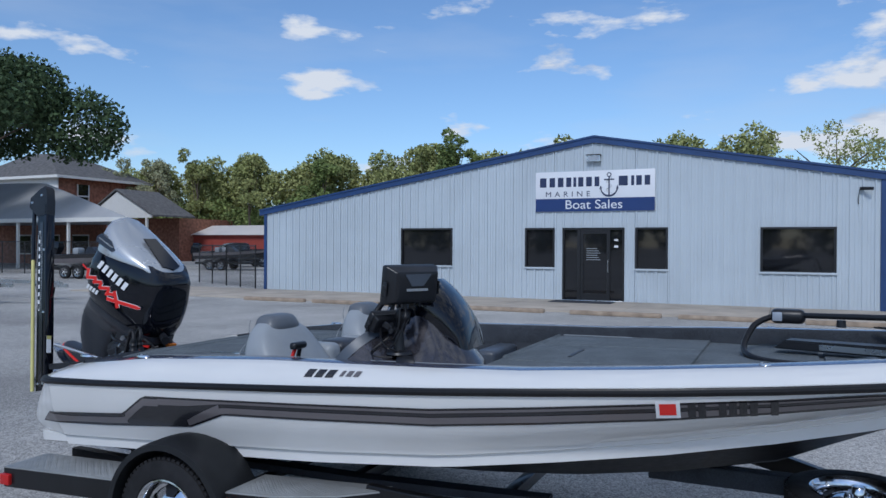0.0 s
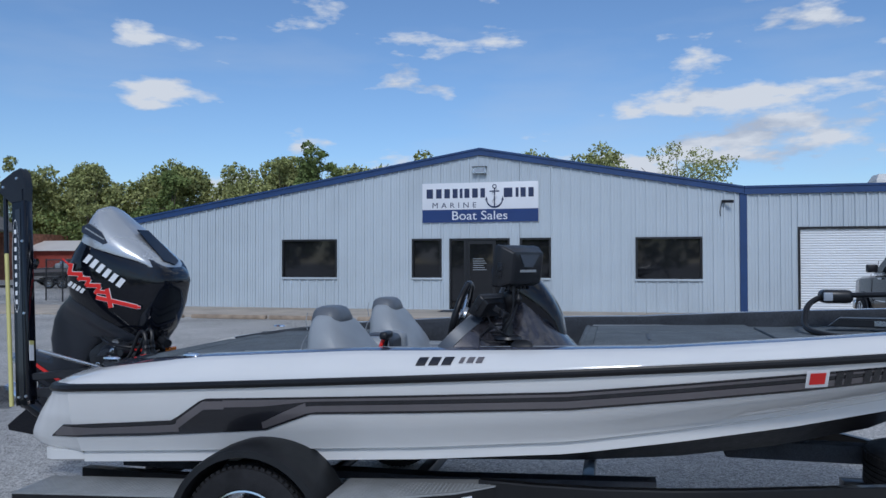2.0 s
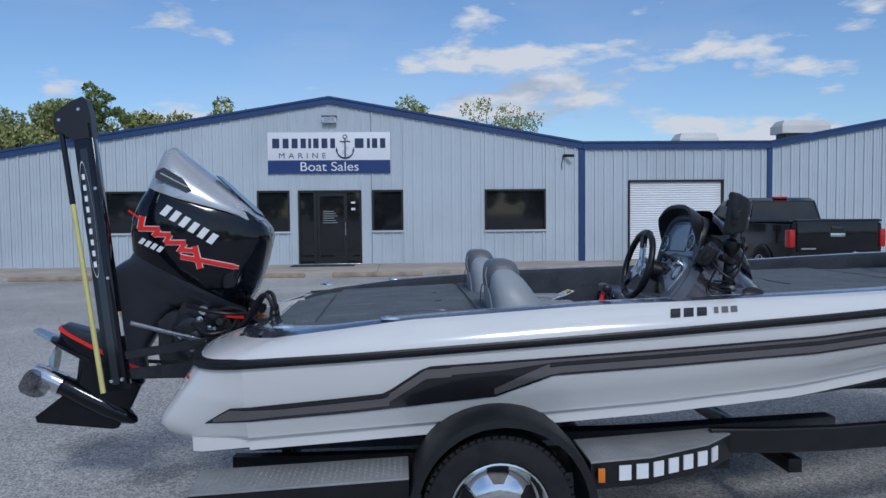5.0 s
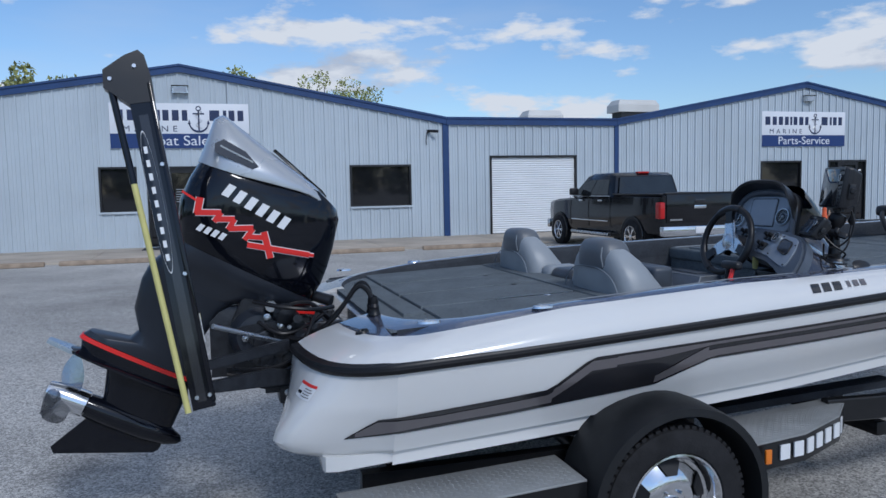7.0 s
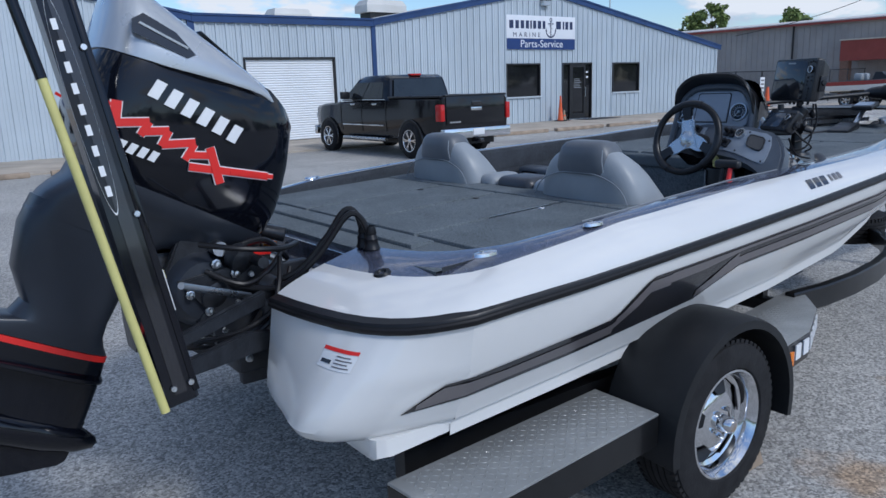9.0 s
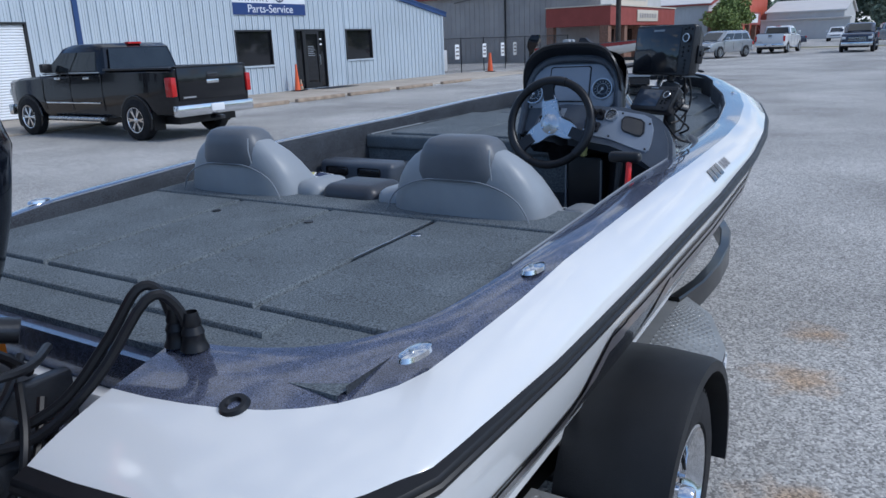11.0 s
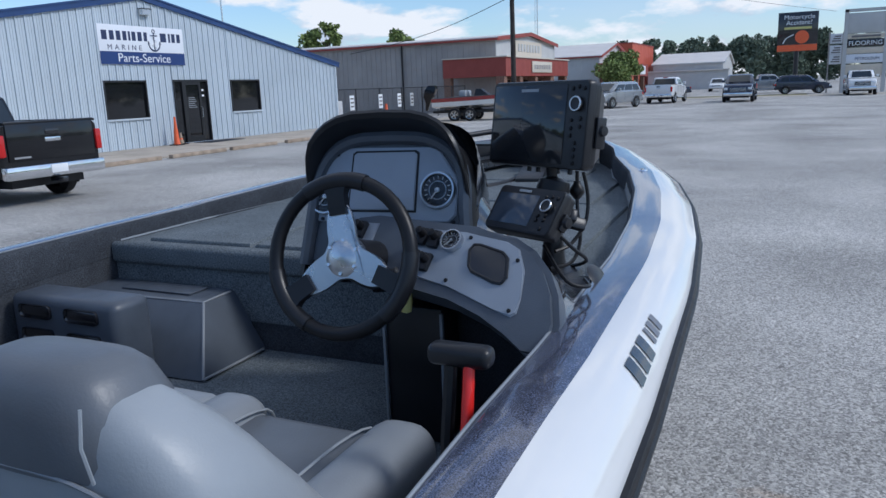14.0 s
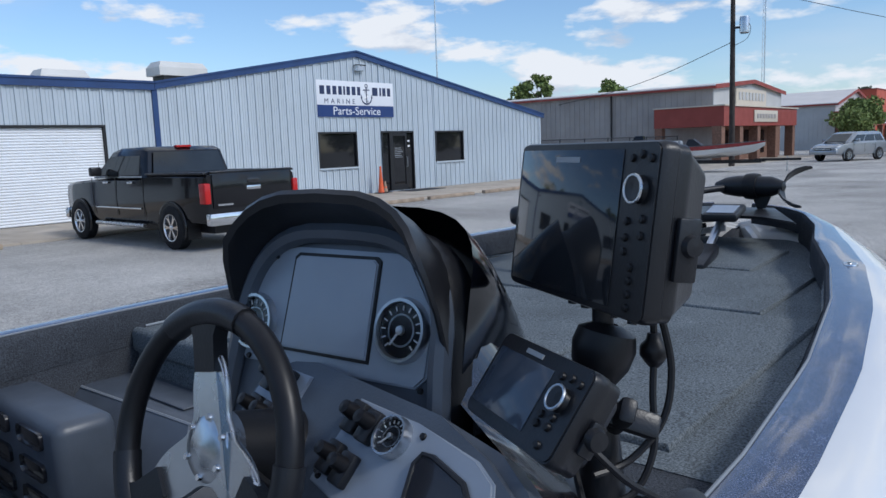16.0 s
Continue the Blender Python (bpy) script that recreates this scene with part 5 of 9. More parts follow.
def finder(name, centre, width, height, depth, yaw, tilt, label, big):
    f = thing(name, label, "fish finder", group="fish finders")
    m = Matrix.Translation(centre) @ pose(0, 0, 0, 0, 0, yaw) @ pose(0, 0, 0, 90 + tilt, 0, 0)
    # local: x to the right seen from the front, y up, z towards the viewer

    def fp(n, bm, mt, par=None, lab=""):
        bmesh.ops.transform(bm, matrix=m, verts=bm.verts)
        return part(n, bm, mt, par or f, lab)

    w, h = width / 2, height / 2
    fp("case", loft(bmesh.new(), [rrect(w * k, h * j, 0.012, z) for k, j, z in ((0.70, 0.62, -depth), (0.80, 0.76, -depth * 0.93), (0.93, 0.92, -depth * 0.5), (0.99, 0.98, -0.03), (0.99, 0.98, -0.016), (1.0, 1.0, -0.014), (1.0, 1.0, 0.0), (0.985, 0.975, 0.006))]), PLASTIC)
    bez = width * (0.21 if big else 0.34)
    top = 0.010 if big else 0.020
    fp("bezel", loft(bmesh.new(), [rrect(w - 0.004, h - 0.004, 0.009, z) for z in (0.005, 0.0075)]), PLASTIC)
    fp("display", B(-w + 0.010, w - bez, -h + (0.010 if big else 0.016), h - top, 0.0072, 0.0088, bevel=0.0006), SCREEN if big else SCREEN_BLUE, lab="dark glossy display")
    fp("name_bar", B(-w * 0.35, -w * 0.35 + width * 0.18, h - (0.026 if big else 0.015), h - (0.019 if big else 0.009), 0.0078, 0.0096), VINYL_LIGHT)
    kx = w - bez * 0.5
    ky = h * (0.46 if big else 0.20)
    kr = 0.0165 if big else 0.015
    fp("dial", L([(0.0, 0.016), (kr * 0.8, 0.017), (kr, 0.006)], 24, Matrix.Translation((kx, ky, 0.0))), PLASTIC)
    fp("dial_ring", torus(bmesh.new(), kr * 0.92, 0.002, 28, 6, Matrix.Translation((kx, ky, 0.016))), BRUSHED)
    if big:
        spots = [(-0.5, 0.80), (0.0, 0.84), (0.5, 0.80), (-0.45, 0.10), (0.35, 0.14), (-0.45, -0.08), (0.35, -0.04), (-0.45, -0.24), (0.0, -0.40), (0.0, -0.55), (0.0, -0.70), (0.0, -0.85)]
    else:
        spots = [(-0.5, 0.62), (0.0, 0.66), (0.5, 0.62), (-0.5, -0.20), (0.1, -0.16), (-0.5, -0.40), (0.1, -0.36), (0.1, -0.74)]
    for bx, by in spots:
        fp("button", L([(0, 0.0115), (0.0042, 0.011), (0.0055, 0.006)], 12, Matrix.Translation((kx + bx * bez * 0.5, by * h, 0.0))), BLACK_RUBBER)
    if big:
        fp("back_cover", P([(-w * 0.5, h * 0.65), (w * 0.5, h * 0.65), (w * 0.22, h * 0.05), (-w * 0.22, h * 0.05)], 0.004, Matrix.Translation((0, 0.0, -depth - 0.004))), DASH)
        fp("back_mark", B(-w * 0.4, w * 0.4, -h * 0.2, -h * 0.08, -depth - 0.005, -depth + 0.01), VINYL_LIGHT)
        for bx in (-0.35, -0.15, 0.25, 0.5):
            fp("socket", C((bx * w, -h * 0.84, -depth * 0.45), (bx * w, -h - 0.012, -depth * 0.45), 0.006, seg=10), ENGINE_DARK)
    for sx in (-1, 1):
        fp("bracket", B(sx * (w + 0.002) - 0.004, sx * (w + 0.002) + 0.004, -h * 0.5, h * 0.2, -depth * 0.6, -depth * 0.25, bevel=0.003), PLASTIC)
        fp("bracket_knob", L([(0, 0.010), (0.011, 0.009), (0.014, 0.0)], 14, Matrix.Translation((sx * (w + 0.004), -h * 0.1, -depth * 0.45)) @ pose(0, 0, 0, 0, 90 * sx, 0)), PLASTIC)
    return f


finder("fish_finder", (-1.574, 3.828, 1.572), 0.318, 0.200, 0.085, -118.0, -8, "large black fish finder on a pedestal mount", True)
finder("fish_finder", (-1.706, 3.818, 1.388), 0.205, 0.112, 0.055, -117.0, -36, "small black fish finder tilted back on its bracket", False)
mnt = thing("finder_mount", "black ball mount with dangling cables", "mount")
part("arm", L([(0.013, 0.0), (0.014, 0.06), (0.03, 0.066), (0.03, 0.074), (0.0, 0.075)], 20, Matrix.Translation((-1.575, 3.795, 1.43))), PLASTIC, mnt)
part("collar", L([(0.012, -0.10), (0.02, -0.085), (0.024, -0.05), (0.036, -0.028), (0.040, -0.005), (0.036, 0.014), (0.02, 0.022), (0.012, 0.024)], 22, Matrix.Translation((-1.58, 3.79, 1.425)) @ pose(0, 0, 0, 8, 12, 0)), BLACK_RUBBER, mnt)
part("foot", L([(0.07, 0), (0.065, 0.012), (0.03, 0.02), (0.02, 0.12), (0.0, 0.12)], 20, Matrix.Translation((-1.60, 3.785, 1.22))), PLASTIC, mnt)
part("wing_knob", box(B(-0.045, 0.045, -0.01, 0.01, -0.015, 0.015, bevel=0.006, m=Matrix.Translation((-1.625, 3.745, 1.352)) @ pose(0, 0, 0, 20, 30, 40)), -0.01, 0.01, -0.045, 0.045, -0.015, 0.015, bevel=0.006, m=Matrix.Translation((-1.625, 3.745, 1.352)) @ pose(0, 0, 0, 20, 30, 40)), PLASTIC, mnt)
for pts in ([(-1.545, 3.742, 1.46), (-1.541, 3.743, 1.413), (-1.555, 3.738, 1.36), (-1.58, 3.725, 1.30), (-1.62, 3.735, 1.255), (-1.68, 3.77, 1.25)], [(-1.565, 3.722, 1.46), (-1.56, 3.712, 1.40), (-1.575, 3.715, 1.34), (-1.61, 3.74, 1.295), (-1.655, 3.765, 1.285)], [(-1.70, 3.77, 1.36), (-1.67, 3.72, 1.30), (-1.62, 3.70, 1.26), (-1.58, 3.76, 1.23)], [(-1.66, 3.79, 1.30), (-1.72, 3.72, 1.235), (-1.68, 3.68, 1.215), (-1.60, 3.71, 1.21)]):
    part("cable", T(pts, 0.0045, 7, smooth_n=5), BLACK_RUBBER, mnt)
part("plug", L([(0.0, 0.024), (0.008, 0.022), (0.010, 0.014), (0.017, 0.006), (0.018, -0.006), (0.012, -0.015), (0.006, -0.022), (0.0, -0.023)], 16, Matrix.Translation((-1.541, 3.743, 1.413))), BLACK_RUBBER, mnt)

# ---- bow trolling motor ----
tm = thing("trolling_motor", "stowed black trolling motor on the bow deck", "trolling motor")
part("mount_rail", P([(0.0, 0.0), (1.0, 0.0), (1.0, 0.06), (0.06, 0.05)], 0.12, Matrix.Translation((0.15, 5.08, 1.21)) @ pose(0, 0, 0, 90, 0, -16), 0.008), PLASTIC, tm)
part("rail_side", B(0.2, 1.1, -0.002, 0.006, 0.02, 0.05, m=Matrix.Translation((0.15, 4.955, 1.20)) @ pose(0, 0, 0, 0, 0, -16)), BRUSHED, tm)
part("shaft", C((0.18, 5.10, 1.385), (1.15, 4.62, 1.435), 0.016), PLASTIC, tm)
pod_m = frame_of((1.15, 4.51, 1.44), (1, 0.15, 0), (0.05, 1, 0.0))
part("motor_pod", L([(0.0, -0.15), (0.025, -0.14), (0.045, -0.09), (0.05, 0.06), (0.042, 0.12), (0.02, 0.17), (0.0, 0.18)], 20, pod_m), PLASTIC, tm)
part("motor_collar", L([(0.03, -0.03), (0.058, -0.028), (0.062, 0.0), (0.058, 0.028), (0.03, 0.03)], 18, pod_m), BLACK_RUBBER, tm)
part("motor_fin", P([(-0.05, 0.03), (0.05, 0.03), (0.02, 0.10), (-0.015, 0.105)], 0.012, pod_m @ pose(0, 0, -0.04, 0, 90, 0), 0.003), PLASTIC, tm)
for a in (-50, 130):
    rows = []
    for d, w, b in ((0.02, 0.016, 0.0), (0.05, 0.022, -0.01), (0.08, 0.022, -0.035), (0.10, 0.015, -0.07), (0.105, 0.006, -0.095)):
        rows.append([tuple(pod_m @ pose(0, 0, -0.145, 0, 0, a) @ Vector(v)) for v in ((d, -w, b), (d, w, b + w * 0.8), (d + 0.005, w, b + w * 0.8 + 0.006), (d + 0.005, -w, b + 0.006))])
    part("propeller_blade", loft(bmesh.new(), rows), PLASTIC, tm, "curved black propeller blade")
part("head", B(0.10, 0.28, 5.03, 5.15, 1.34, 1.42, bevel=0.03, seg=3), PLASTIC, tm)
part("head_window", B(0.11, 0.16, 5.02, 5.035, 1.355, 1.405, bevel=0.004), SCREEN_GREY, tm)
part("knob", L([(0, 0.04), (0.022, 0.038), (0.025, 0.0)], 12, Matrix.Translation((0.45, 4.98, 1.34))), PLASTIC, tm)
part("cable", T([(0.12, 5.08, 1.38), (0.02, 5.0, 1.33), (-0.03, 4.86, 1.22), (0.03, 4.70, 1.185), (0.2, 4.6, 1.18), (0.45, 4.55, 1.19)], [0.017] * 31, 8, smooth_n=6), BLACK_RUBBER, tm)
pd = part("foot_pedal", B(-0.15, 0.15, -0.07, 0.07, 0.0, 0.05, bevel=0.012, m=Matrix.Translation((0.45, 4.5, 1.175)) @ pose(0, 0, 0, 0, -8, 10)), PLASTIC, tm)
part("cable_loop", torus(bmesh.new(), 0.06, 0.006, 24, 6, Matrix.Translation((0.1, 5.25, 1.165)) @ Matrix.Diagonal((1.3, 0.8, 1, 1))), BLACK_RUBBER, tm)
bf = thing("bow_fish_finder", "small fish finder lying face up near the bow", "fish finder")
part("case", B(-0.10, 0.10, -0.07, 0.07, 0.0, 0.035, bevel=0.01, m=Matrix.Translation((0.77, 4.50, 1.335)) @ pose(0, 0, 0, 0, -8, 8)), PLASTIC, bf)
part("display", B(-0.085, 0.05, -0.055, 0.055, 0.036, 0.039, m=Matrix.Translation((0.77, 4.50, 1.335)) @ pose(0, 0, 0, 0, -8, 8)), SCREEN_GREY, bf)
part("stand", T([(0.77, 4.50, 1.34), (0.74, 4.52, 1.28), (0.66, 4.53, 1.195)], 0.018, 8), BRUSHED, bf)
bp("bow_plate", P([(0.62, -0.50), (1.22, -0.24), (1.22, 0.24), (0.62, 0.50), (0.80, 0.32), (0.86, 0.0), (0.80, -0.32)], 0.012, Matrix.Translation((0, CY, 1.325)), 0.004), PLASTIC)

# ---- outboard motor, tilted up ----
EY = 4.625
TILT = 28.5
om = thing("outboard_motor", "black outboard motor with silver cap and red swoosh, tilted up", "outboard motor", pose(-4.35, EY, 1.22, 0, TILT, 0))
# local axes: x forwards along the cowl's lower edge, y to port, z up the engine


def sect(z, f0, f1, w, e=0.5, n=36, zf=None, taper=0.0):
    """A rounded-box section; taper narrows its forward end."""
    pts = []
    c, h = (f0 + f1) / 2, (f1 - f0) / 2
    for k in range(n):
        a = 2 * math.pi * k / n
        ca, sa = math.cos(a), math.sin(a)
        x = c + h * math.copysign(abs(ca) ** e, ca)
        y = w * math.copysign(abs(sa) ** e, sa) * (1 - taper * max(0.0, (x - c) / h))
        pts.append((x, y, z if zf is None else zf(x)))
    return pts


def seam(f):
    return lerp_table([(-0.45, 0.395), (-0.36, 0.40), (-0.2, 0.425), (0.0, 0.475), (0.12, 0.492), (0.3, 0.44)], f)[0]


def crown(f):
    return lerp_table([(-0.47, 0.625), (-0.40, 0.628), (-0.28, 0.60), (-0.1, 0.565), (0.1, 0.53), (0.22, 0.497), (0.3, 0.44)], f)[0]


part("cowl", loft(bmesh.new(), [sect(0.0, -0.31, 0.325, 0.205, 0.45, taper=0.25), sect(0.03, -0.345, 0.345, 0.225, 0.45, taper=0.25), sect(0.11, -0.385, 0.35, 0.245, 0.42, taper=0.22), sect(0.19, -0.415, 0.342, 0.252, 0.42, taper=0.2), sect(0.29, -0.42, 0.325, 0.25, 0.42, taper=0.2),
                                sect(0.37, -0.415, 0.305, 0.242, 0.45, taper=0.2), sect(0, -0.41, 0.29, 0.232, 0.45, zf=lambda f: min(seam(f) + 0.004, 0.42) if f < 0 else min(seam(f), 0.43), taper=0.2),
                                sect(0, -0.39, 0.265, 0.20, 0.5, zf=lambda f: seam(f) + 0.015, taper=0.2), sect(0, -0.3, 0.2, 0.1, 0.6, zf=lambda f: seam(f) + 0.02)]), COWL_BLACK, om, "gloss black engine cowl")
rows = []
for t, g in ((0.0, 1.03), (0.12, 1.035), (0.35, 0.985), (0.6, 0.88), (0.8, 0.72), (0.93, 0.5), (1.0, 0.2)):
    w = 0.238 * g
    s0 = -0.42 - 0.03 * t
    rows.append(sect(0, s0 + 0.10 * max(0, t - 0.8) * 5 * 0.3, 0.235 - 0.06 * t, w, 0.5, zf=lambda f, t=t: seam(f) - 0.02 + (crown(f) - seam(f) + 0.02) * t ** 0.75, taper=0.25))
part("cowl_cap", loft(bmesh.new(), rows), COWL_SILVER, om, "silver cowl cap with rear fin")
for s in (-1, 1):
    iv = part("air_intake", loft(bmesh.new(), [[(-0.37, s * 0.246, 0.445), (-0.19, s * 0.246, 0.452), (-0.17, s * 0.24, 0.475), (-0.25, s * 0.232, 0.51), (-0.36, s * 0.232, 0.515), (-0.385, s * 0.24, 0.48)], [(-0.36, s * 0.19, 0.45), (-0.2, s * 0.19, 0.455), (-0.18, s * 0.18, 0.475), (-0.25, s * 0.17, 0.505), (-0.355, s * 0.17, 0.51), (-0.375, s * 0.18, 0.48)]]), STRIPE_BLACK, om, "dark air intake")
    part("intake_blade", B(-0.36, -0.2, s * 0.24 - 0.003, s * 0.24 + 0.003, 0.478, 0.485), COWL_SILVER, iv)
part("cap_scoop", P([(-0.14, -0.06), (0.16, -0.085), (0.2, 0.0), (0.16, 0.085), (-0.14, 0.06)], 0.006, Matrix.Translation((0.0, 0, 0.556)) @ pose(0, 0, 0, 0, 15, 0), 0.002), COWL_BLACK, om)
# lower pan, leg and gearcase
part("lower_pan", loft(bmesh.new(), [sect(0.02, -0.33, 0.345, 0.222, 0.45, taper=0.25), sect(-0.025, -0.335, 0.36, 0.218, 0.45, taper=0.3), sect(-0.06, -0.36, 0.33, 0.19, 0.45, taper=0.35), sect(-0.10, -0.385, 0.13, 0.155, 0.5), sect(-0.17, -0.405, 0.0, 0.135, 0.55)]), ENGINE_GREY, om)
part("leg", loft(bmesh.new(), [sect(-0.12, -0.40, 0.05, 0.14, 0.55), sect(-0.22, -0.405, -0.015, 0.125, 0.55), sect(-0.36, -0.375, -0.03, 0.105, 0.6), sect(-0.45, -0.31, -0.035, 0.092, 0.6), sect(-0.50, -0.33, -0.03, 0.088, 0.6), sect(-0.535, -0.50, -0.01, 0.085, 0.7), sect(-0.56, -0.52, 0.01, 0.08, 0.7)]), ENGINE_GREY, om, "dark grey engine leg")
part("red_line", loft(bmesh.new(), [sect(-0.562, -0.525, 0.012, 0.083, 0.7), sect(-0.582, -0.53, 0.014, 0.083, 0.7)]), RED, om)
part("lower_unit", loft(bmesh.new(), [sect(-0.58, -0.52, 0.012, 0.08, 0.7), sect(-0.63, -0.50, 0.02, 0.078, 0.75), sect(-0.645, -0.55, 0.03, 0.10, 0.7), sect(-0.655, -0.545, 0.03, 0.10, 0.7), sect(-0.67, -0.36, 0.025, 0.05, 0.8), sect(-0.78, -0.32, 0.03, 0.04, 0.8), sect(-0.85, -0.30, 0.03, 0.04, 0.9)]), COWL_BLACK, om, "gloss black lower unit with plate")
part("trim_tab", P([(-0.64, -0.03), (-0.52, -0.06), (-0.50, 0.06), (-0.64, 0.03)], 0.02, Matrix.Translation((0, 0, -0.662)), 0.004), BRUSHED, om)
part("gearcase", L([(0.0, 0.10), (0.022, 0.085), (0.045, 0.03), (0.06, -0.08), (0.062, -0.25), (0.056, -0.36)], 24, Matrix.Translation((0, 0, -0.865)) @ pose(0, 0, 0, 0, 90, 0) @ pose(0, 0, 0.0)), COWL_BLACK, om)
part("skeg", loft(bmesh.new(), [[(-0.32, -0.016, -0.88), (0.03, -0.012, -0.80), (0.03, 0.012, -0.80), (-0.32, 0.016, -0.88)], [(-0.42, -0.005, -1.10), (0.02, -0.004, -0.945), (0.02, 0.004, -0.945), (-0.42, 0.005, -1.10)], [(-0.395, -0.003, -1.125), (0.0, -0.003, -0.965), (0.0, 0.003, -0.965), (-0.395, 0.003, -1.125)]]), COWL_BLACK, om)
pr = part("propeller", L([(0.0, -0.55), (0.03, -0.55), (0.045, -0.545), (0.058, -0.48), (0.062, -0.42), (0.062, -0.365), (0.03, -0.36)], 28, Matrix.Translation((0, 0, -0.865)) @ pose(0, 0, 0, 0, 90, 0)), CHROME, om, "polished steel propeller")
for k in range(3):
    a0 = 120 * k + 75
    rows = []
    for j in range(9):
        t = j / 8
        rad = 0.055 + 0.145 * t
        wdt = 0.085 * math.sin(math.pi * (0.22 + 0.74 * t)) + 0.006
        r = []
        for q in range(7):
            s = q / 6 - 0.5
            ang = radians(a0) + s * wdt * 2 / rad * 0.75
            r.append((-0.455 - 0.05 * t + s * wdt * 1.2, rad * math.cos(ang), -0.865 + rad * math.sin(ang)))
        rows.append(r)
    b = bmesh.new()
    loft(b, rows, closed=False)
    g = bmesh.ops.solidify(b, geom=b.faces[:] + b.edges[:] + b.verts[:], thickness=0.005)
    part("propeller_blade", b, CHROME, pr)


# plain shapes where the maker's lettering stands, on both sides
def side_shape(name, pts, material, s, d=0.004, lift=0.0035):
    """An outline (f, u) laid on the cowl's side."""
    bm = bmesh.new()
    out = []
    for f, u in pts:
        yy = 0.2525
        yy -= 0.045 * max(0.0, (f + 0.04) / 0.38) ** 1.3 + 0.02 * max(0, (u - 0.30) / 0.12) + 0.02 * max(0, (0.1 - u) / 0.1) + 0.012 * max(0, (-0.25 - f) / 0.16)
        out.append((f, s * (yy + lift), u))
    ctr = Vector((sum(p[0] for p in out) / len(out), sum(p[1] for p in out) / len(out), sum(p[2] for p in out) / len(out)))
    a = [bm.verts.new(p) for p in out]
    b2 = [bm.verts.new((p[0], p[1] - s * d, p[2])) for p in out]
    bm.faces.new(a); bm.faces.new(b2[::-1])
    for i in range(len(a)):
        bm.faces.new((a[i], a[(i + 1) % len(a)], b2[(i + 1) % len(a)], b2[i]))
    bmesh.ops.triangulate(bm, faces=[f for f in bm.faces if len(f.verts) > 4])
    return part(name, bm, material, om, smooth=False)


def bar(p, q, w):
    p, q = Vector(p), Vector(q)
    d = (q - p).normalized()
    nn = Vector((-d.y, d.x)) * w / 2
    return [tuple(p + nn), tuple(p - nn), tuple(q - nn), tuple(q + nn)]


for s in (-1, 1):
    # six slanted letter-wide blocks
    for k in range(6):
        f0, u0 = -0.262 + 0.0565 * k, 0.288 - 0.004 * k
        side_shape("name_block", [(f0, u0), (f0 + 0.034, u0), (f0 + 0.046, u0 + 0.060), (f0 + 0.012, u0 + 0.060)], DECAL_WHITE, s)
    # red brush swoosh: a zigzag of tapering strokes
    for n, (p, q, w) in enumerate((((-0.335, 0.235), (-0.315, 0.165), 0.03), ((-0.325, 0.165), (-0.225, 0.215), 0.024), ((-0.225, 0.215), (-0.235, 0.165), 0.022), ((-0.24, 0.175), (-0.16, 0.215), 0.024),
                    ((-0.16, 0.215), (-0.165, 0.16), 0.022), ((-0.165, 0.165), (-0.07, 0.215), 0.024), ((-0.07, 0.21), (-0.08, 0.15), 0.022), ((-0.085, 0.165), (0.0, 0.20), 0.022),
                    ((-0.02, 0.22), (0.06, 0.125), 0.028), ((-0.06, 0.135), (0.215, 0.215), 0.024), ((0.08, 0.172), (0.235, 0.222), 0.014))):
        side_shape("stroke_outline", bar(p, q, w + 0.007), DECAL_WHITE, s, lift=0.0022 + 0.0001 * n)
        side_shape("red_stroke", bar(p, q, w), RED, s, lift=0.0045 + 0.0003 * n)
    for k in range(4):
        f0 = -0.29 + 0.034 * k
        side_shape("mark_block", [(f0, 0.098 + 0.002 * k), (f0 + 0.022, 0.098 + 0.002 * k), (f0 + 0.03, 0.132 + 0.002 * k), (f0 + 0.008, 0.132 + 0.002 * k)], DECAL_WHITE, s)
    side_shape("red_flash", bar((-0.415, 0.225), (-0.33, 0.215), 0.01), RED, s)

# ---- transom bracket, hoses ----
jb = thing("transom_bracket", "black jack plate and tilt bracket with hoses at the transom", "bracket")
part("jack_plate", box(box(B(-4.20, -3.90, EY - 0.19, EY - 0.15, 0.55, 0.98, bevel=0.01), -4.20, -3.90, EY + 0.15, EY + 0.19, 0.55, 0.98, bevel=0.01), -4.02, -3.97, EY - 0.15, EY + 0.15, 0.58, 0.95), ENGINE_DARK, jb)
for s in (-1, 1):
    part("clamp_bracket", P([(-4.42, 1.0), (-4.36, 1.12), (-4.22, 1.13), (-4.06, 1.0), (-4.05, 0.62), (-4.16, 0.60), (-4.3, 0.80)], 0.03, Matrix.Translation((0, EY + s * 0.13 + 0.015, 0)) @ pose(0, 0, 0, 90), 0.006), ENGINE_DARK, jb)
    part("bolt", L([(0, 0.012), (0.014, 0.012), (0.016, 0.0)], 8, Matrix.Translation((-4.16, EY + s * 0.15, 0.72)) @ pose(0, 0, 0, 90 * -s * -1)), BRUSHED, jb)
part("swivel_block", loft(bmesh.new(), [[(x, y, z) for x, y in ((-4.52, EY - w), (-4.24, EY - w), (-4.24, EY + w), (-4.52, EY + w))] for z, w in ((0.72, 0.05), (0.80, 0.08), (0.98, 0.09), (1.06, 0.07))]), ENGINE_DARK, jb)
part("tilt_tube", C((-4.24, EY - 0.2, 1.07), (-4.24, EY + 0.2, 1.07), 0.026), BRUSHED, jb)
part("tilt_ram", C((-4.10, EY - 0.04, 0.66), (-4.42, EY - 0.04, 0.86), 0.03), ENGINE_DARK, jb)
part("ram_rod", C((-4.3, EY - 0.04, 0.785), (-4.5, EY - 0.04, 0.92), 0.013), BRUSHED, jb)
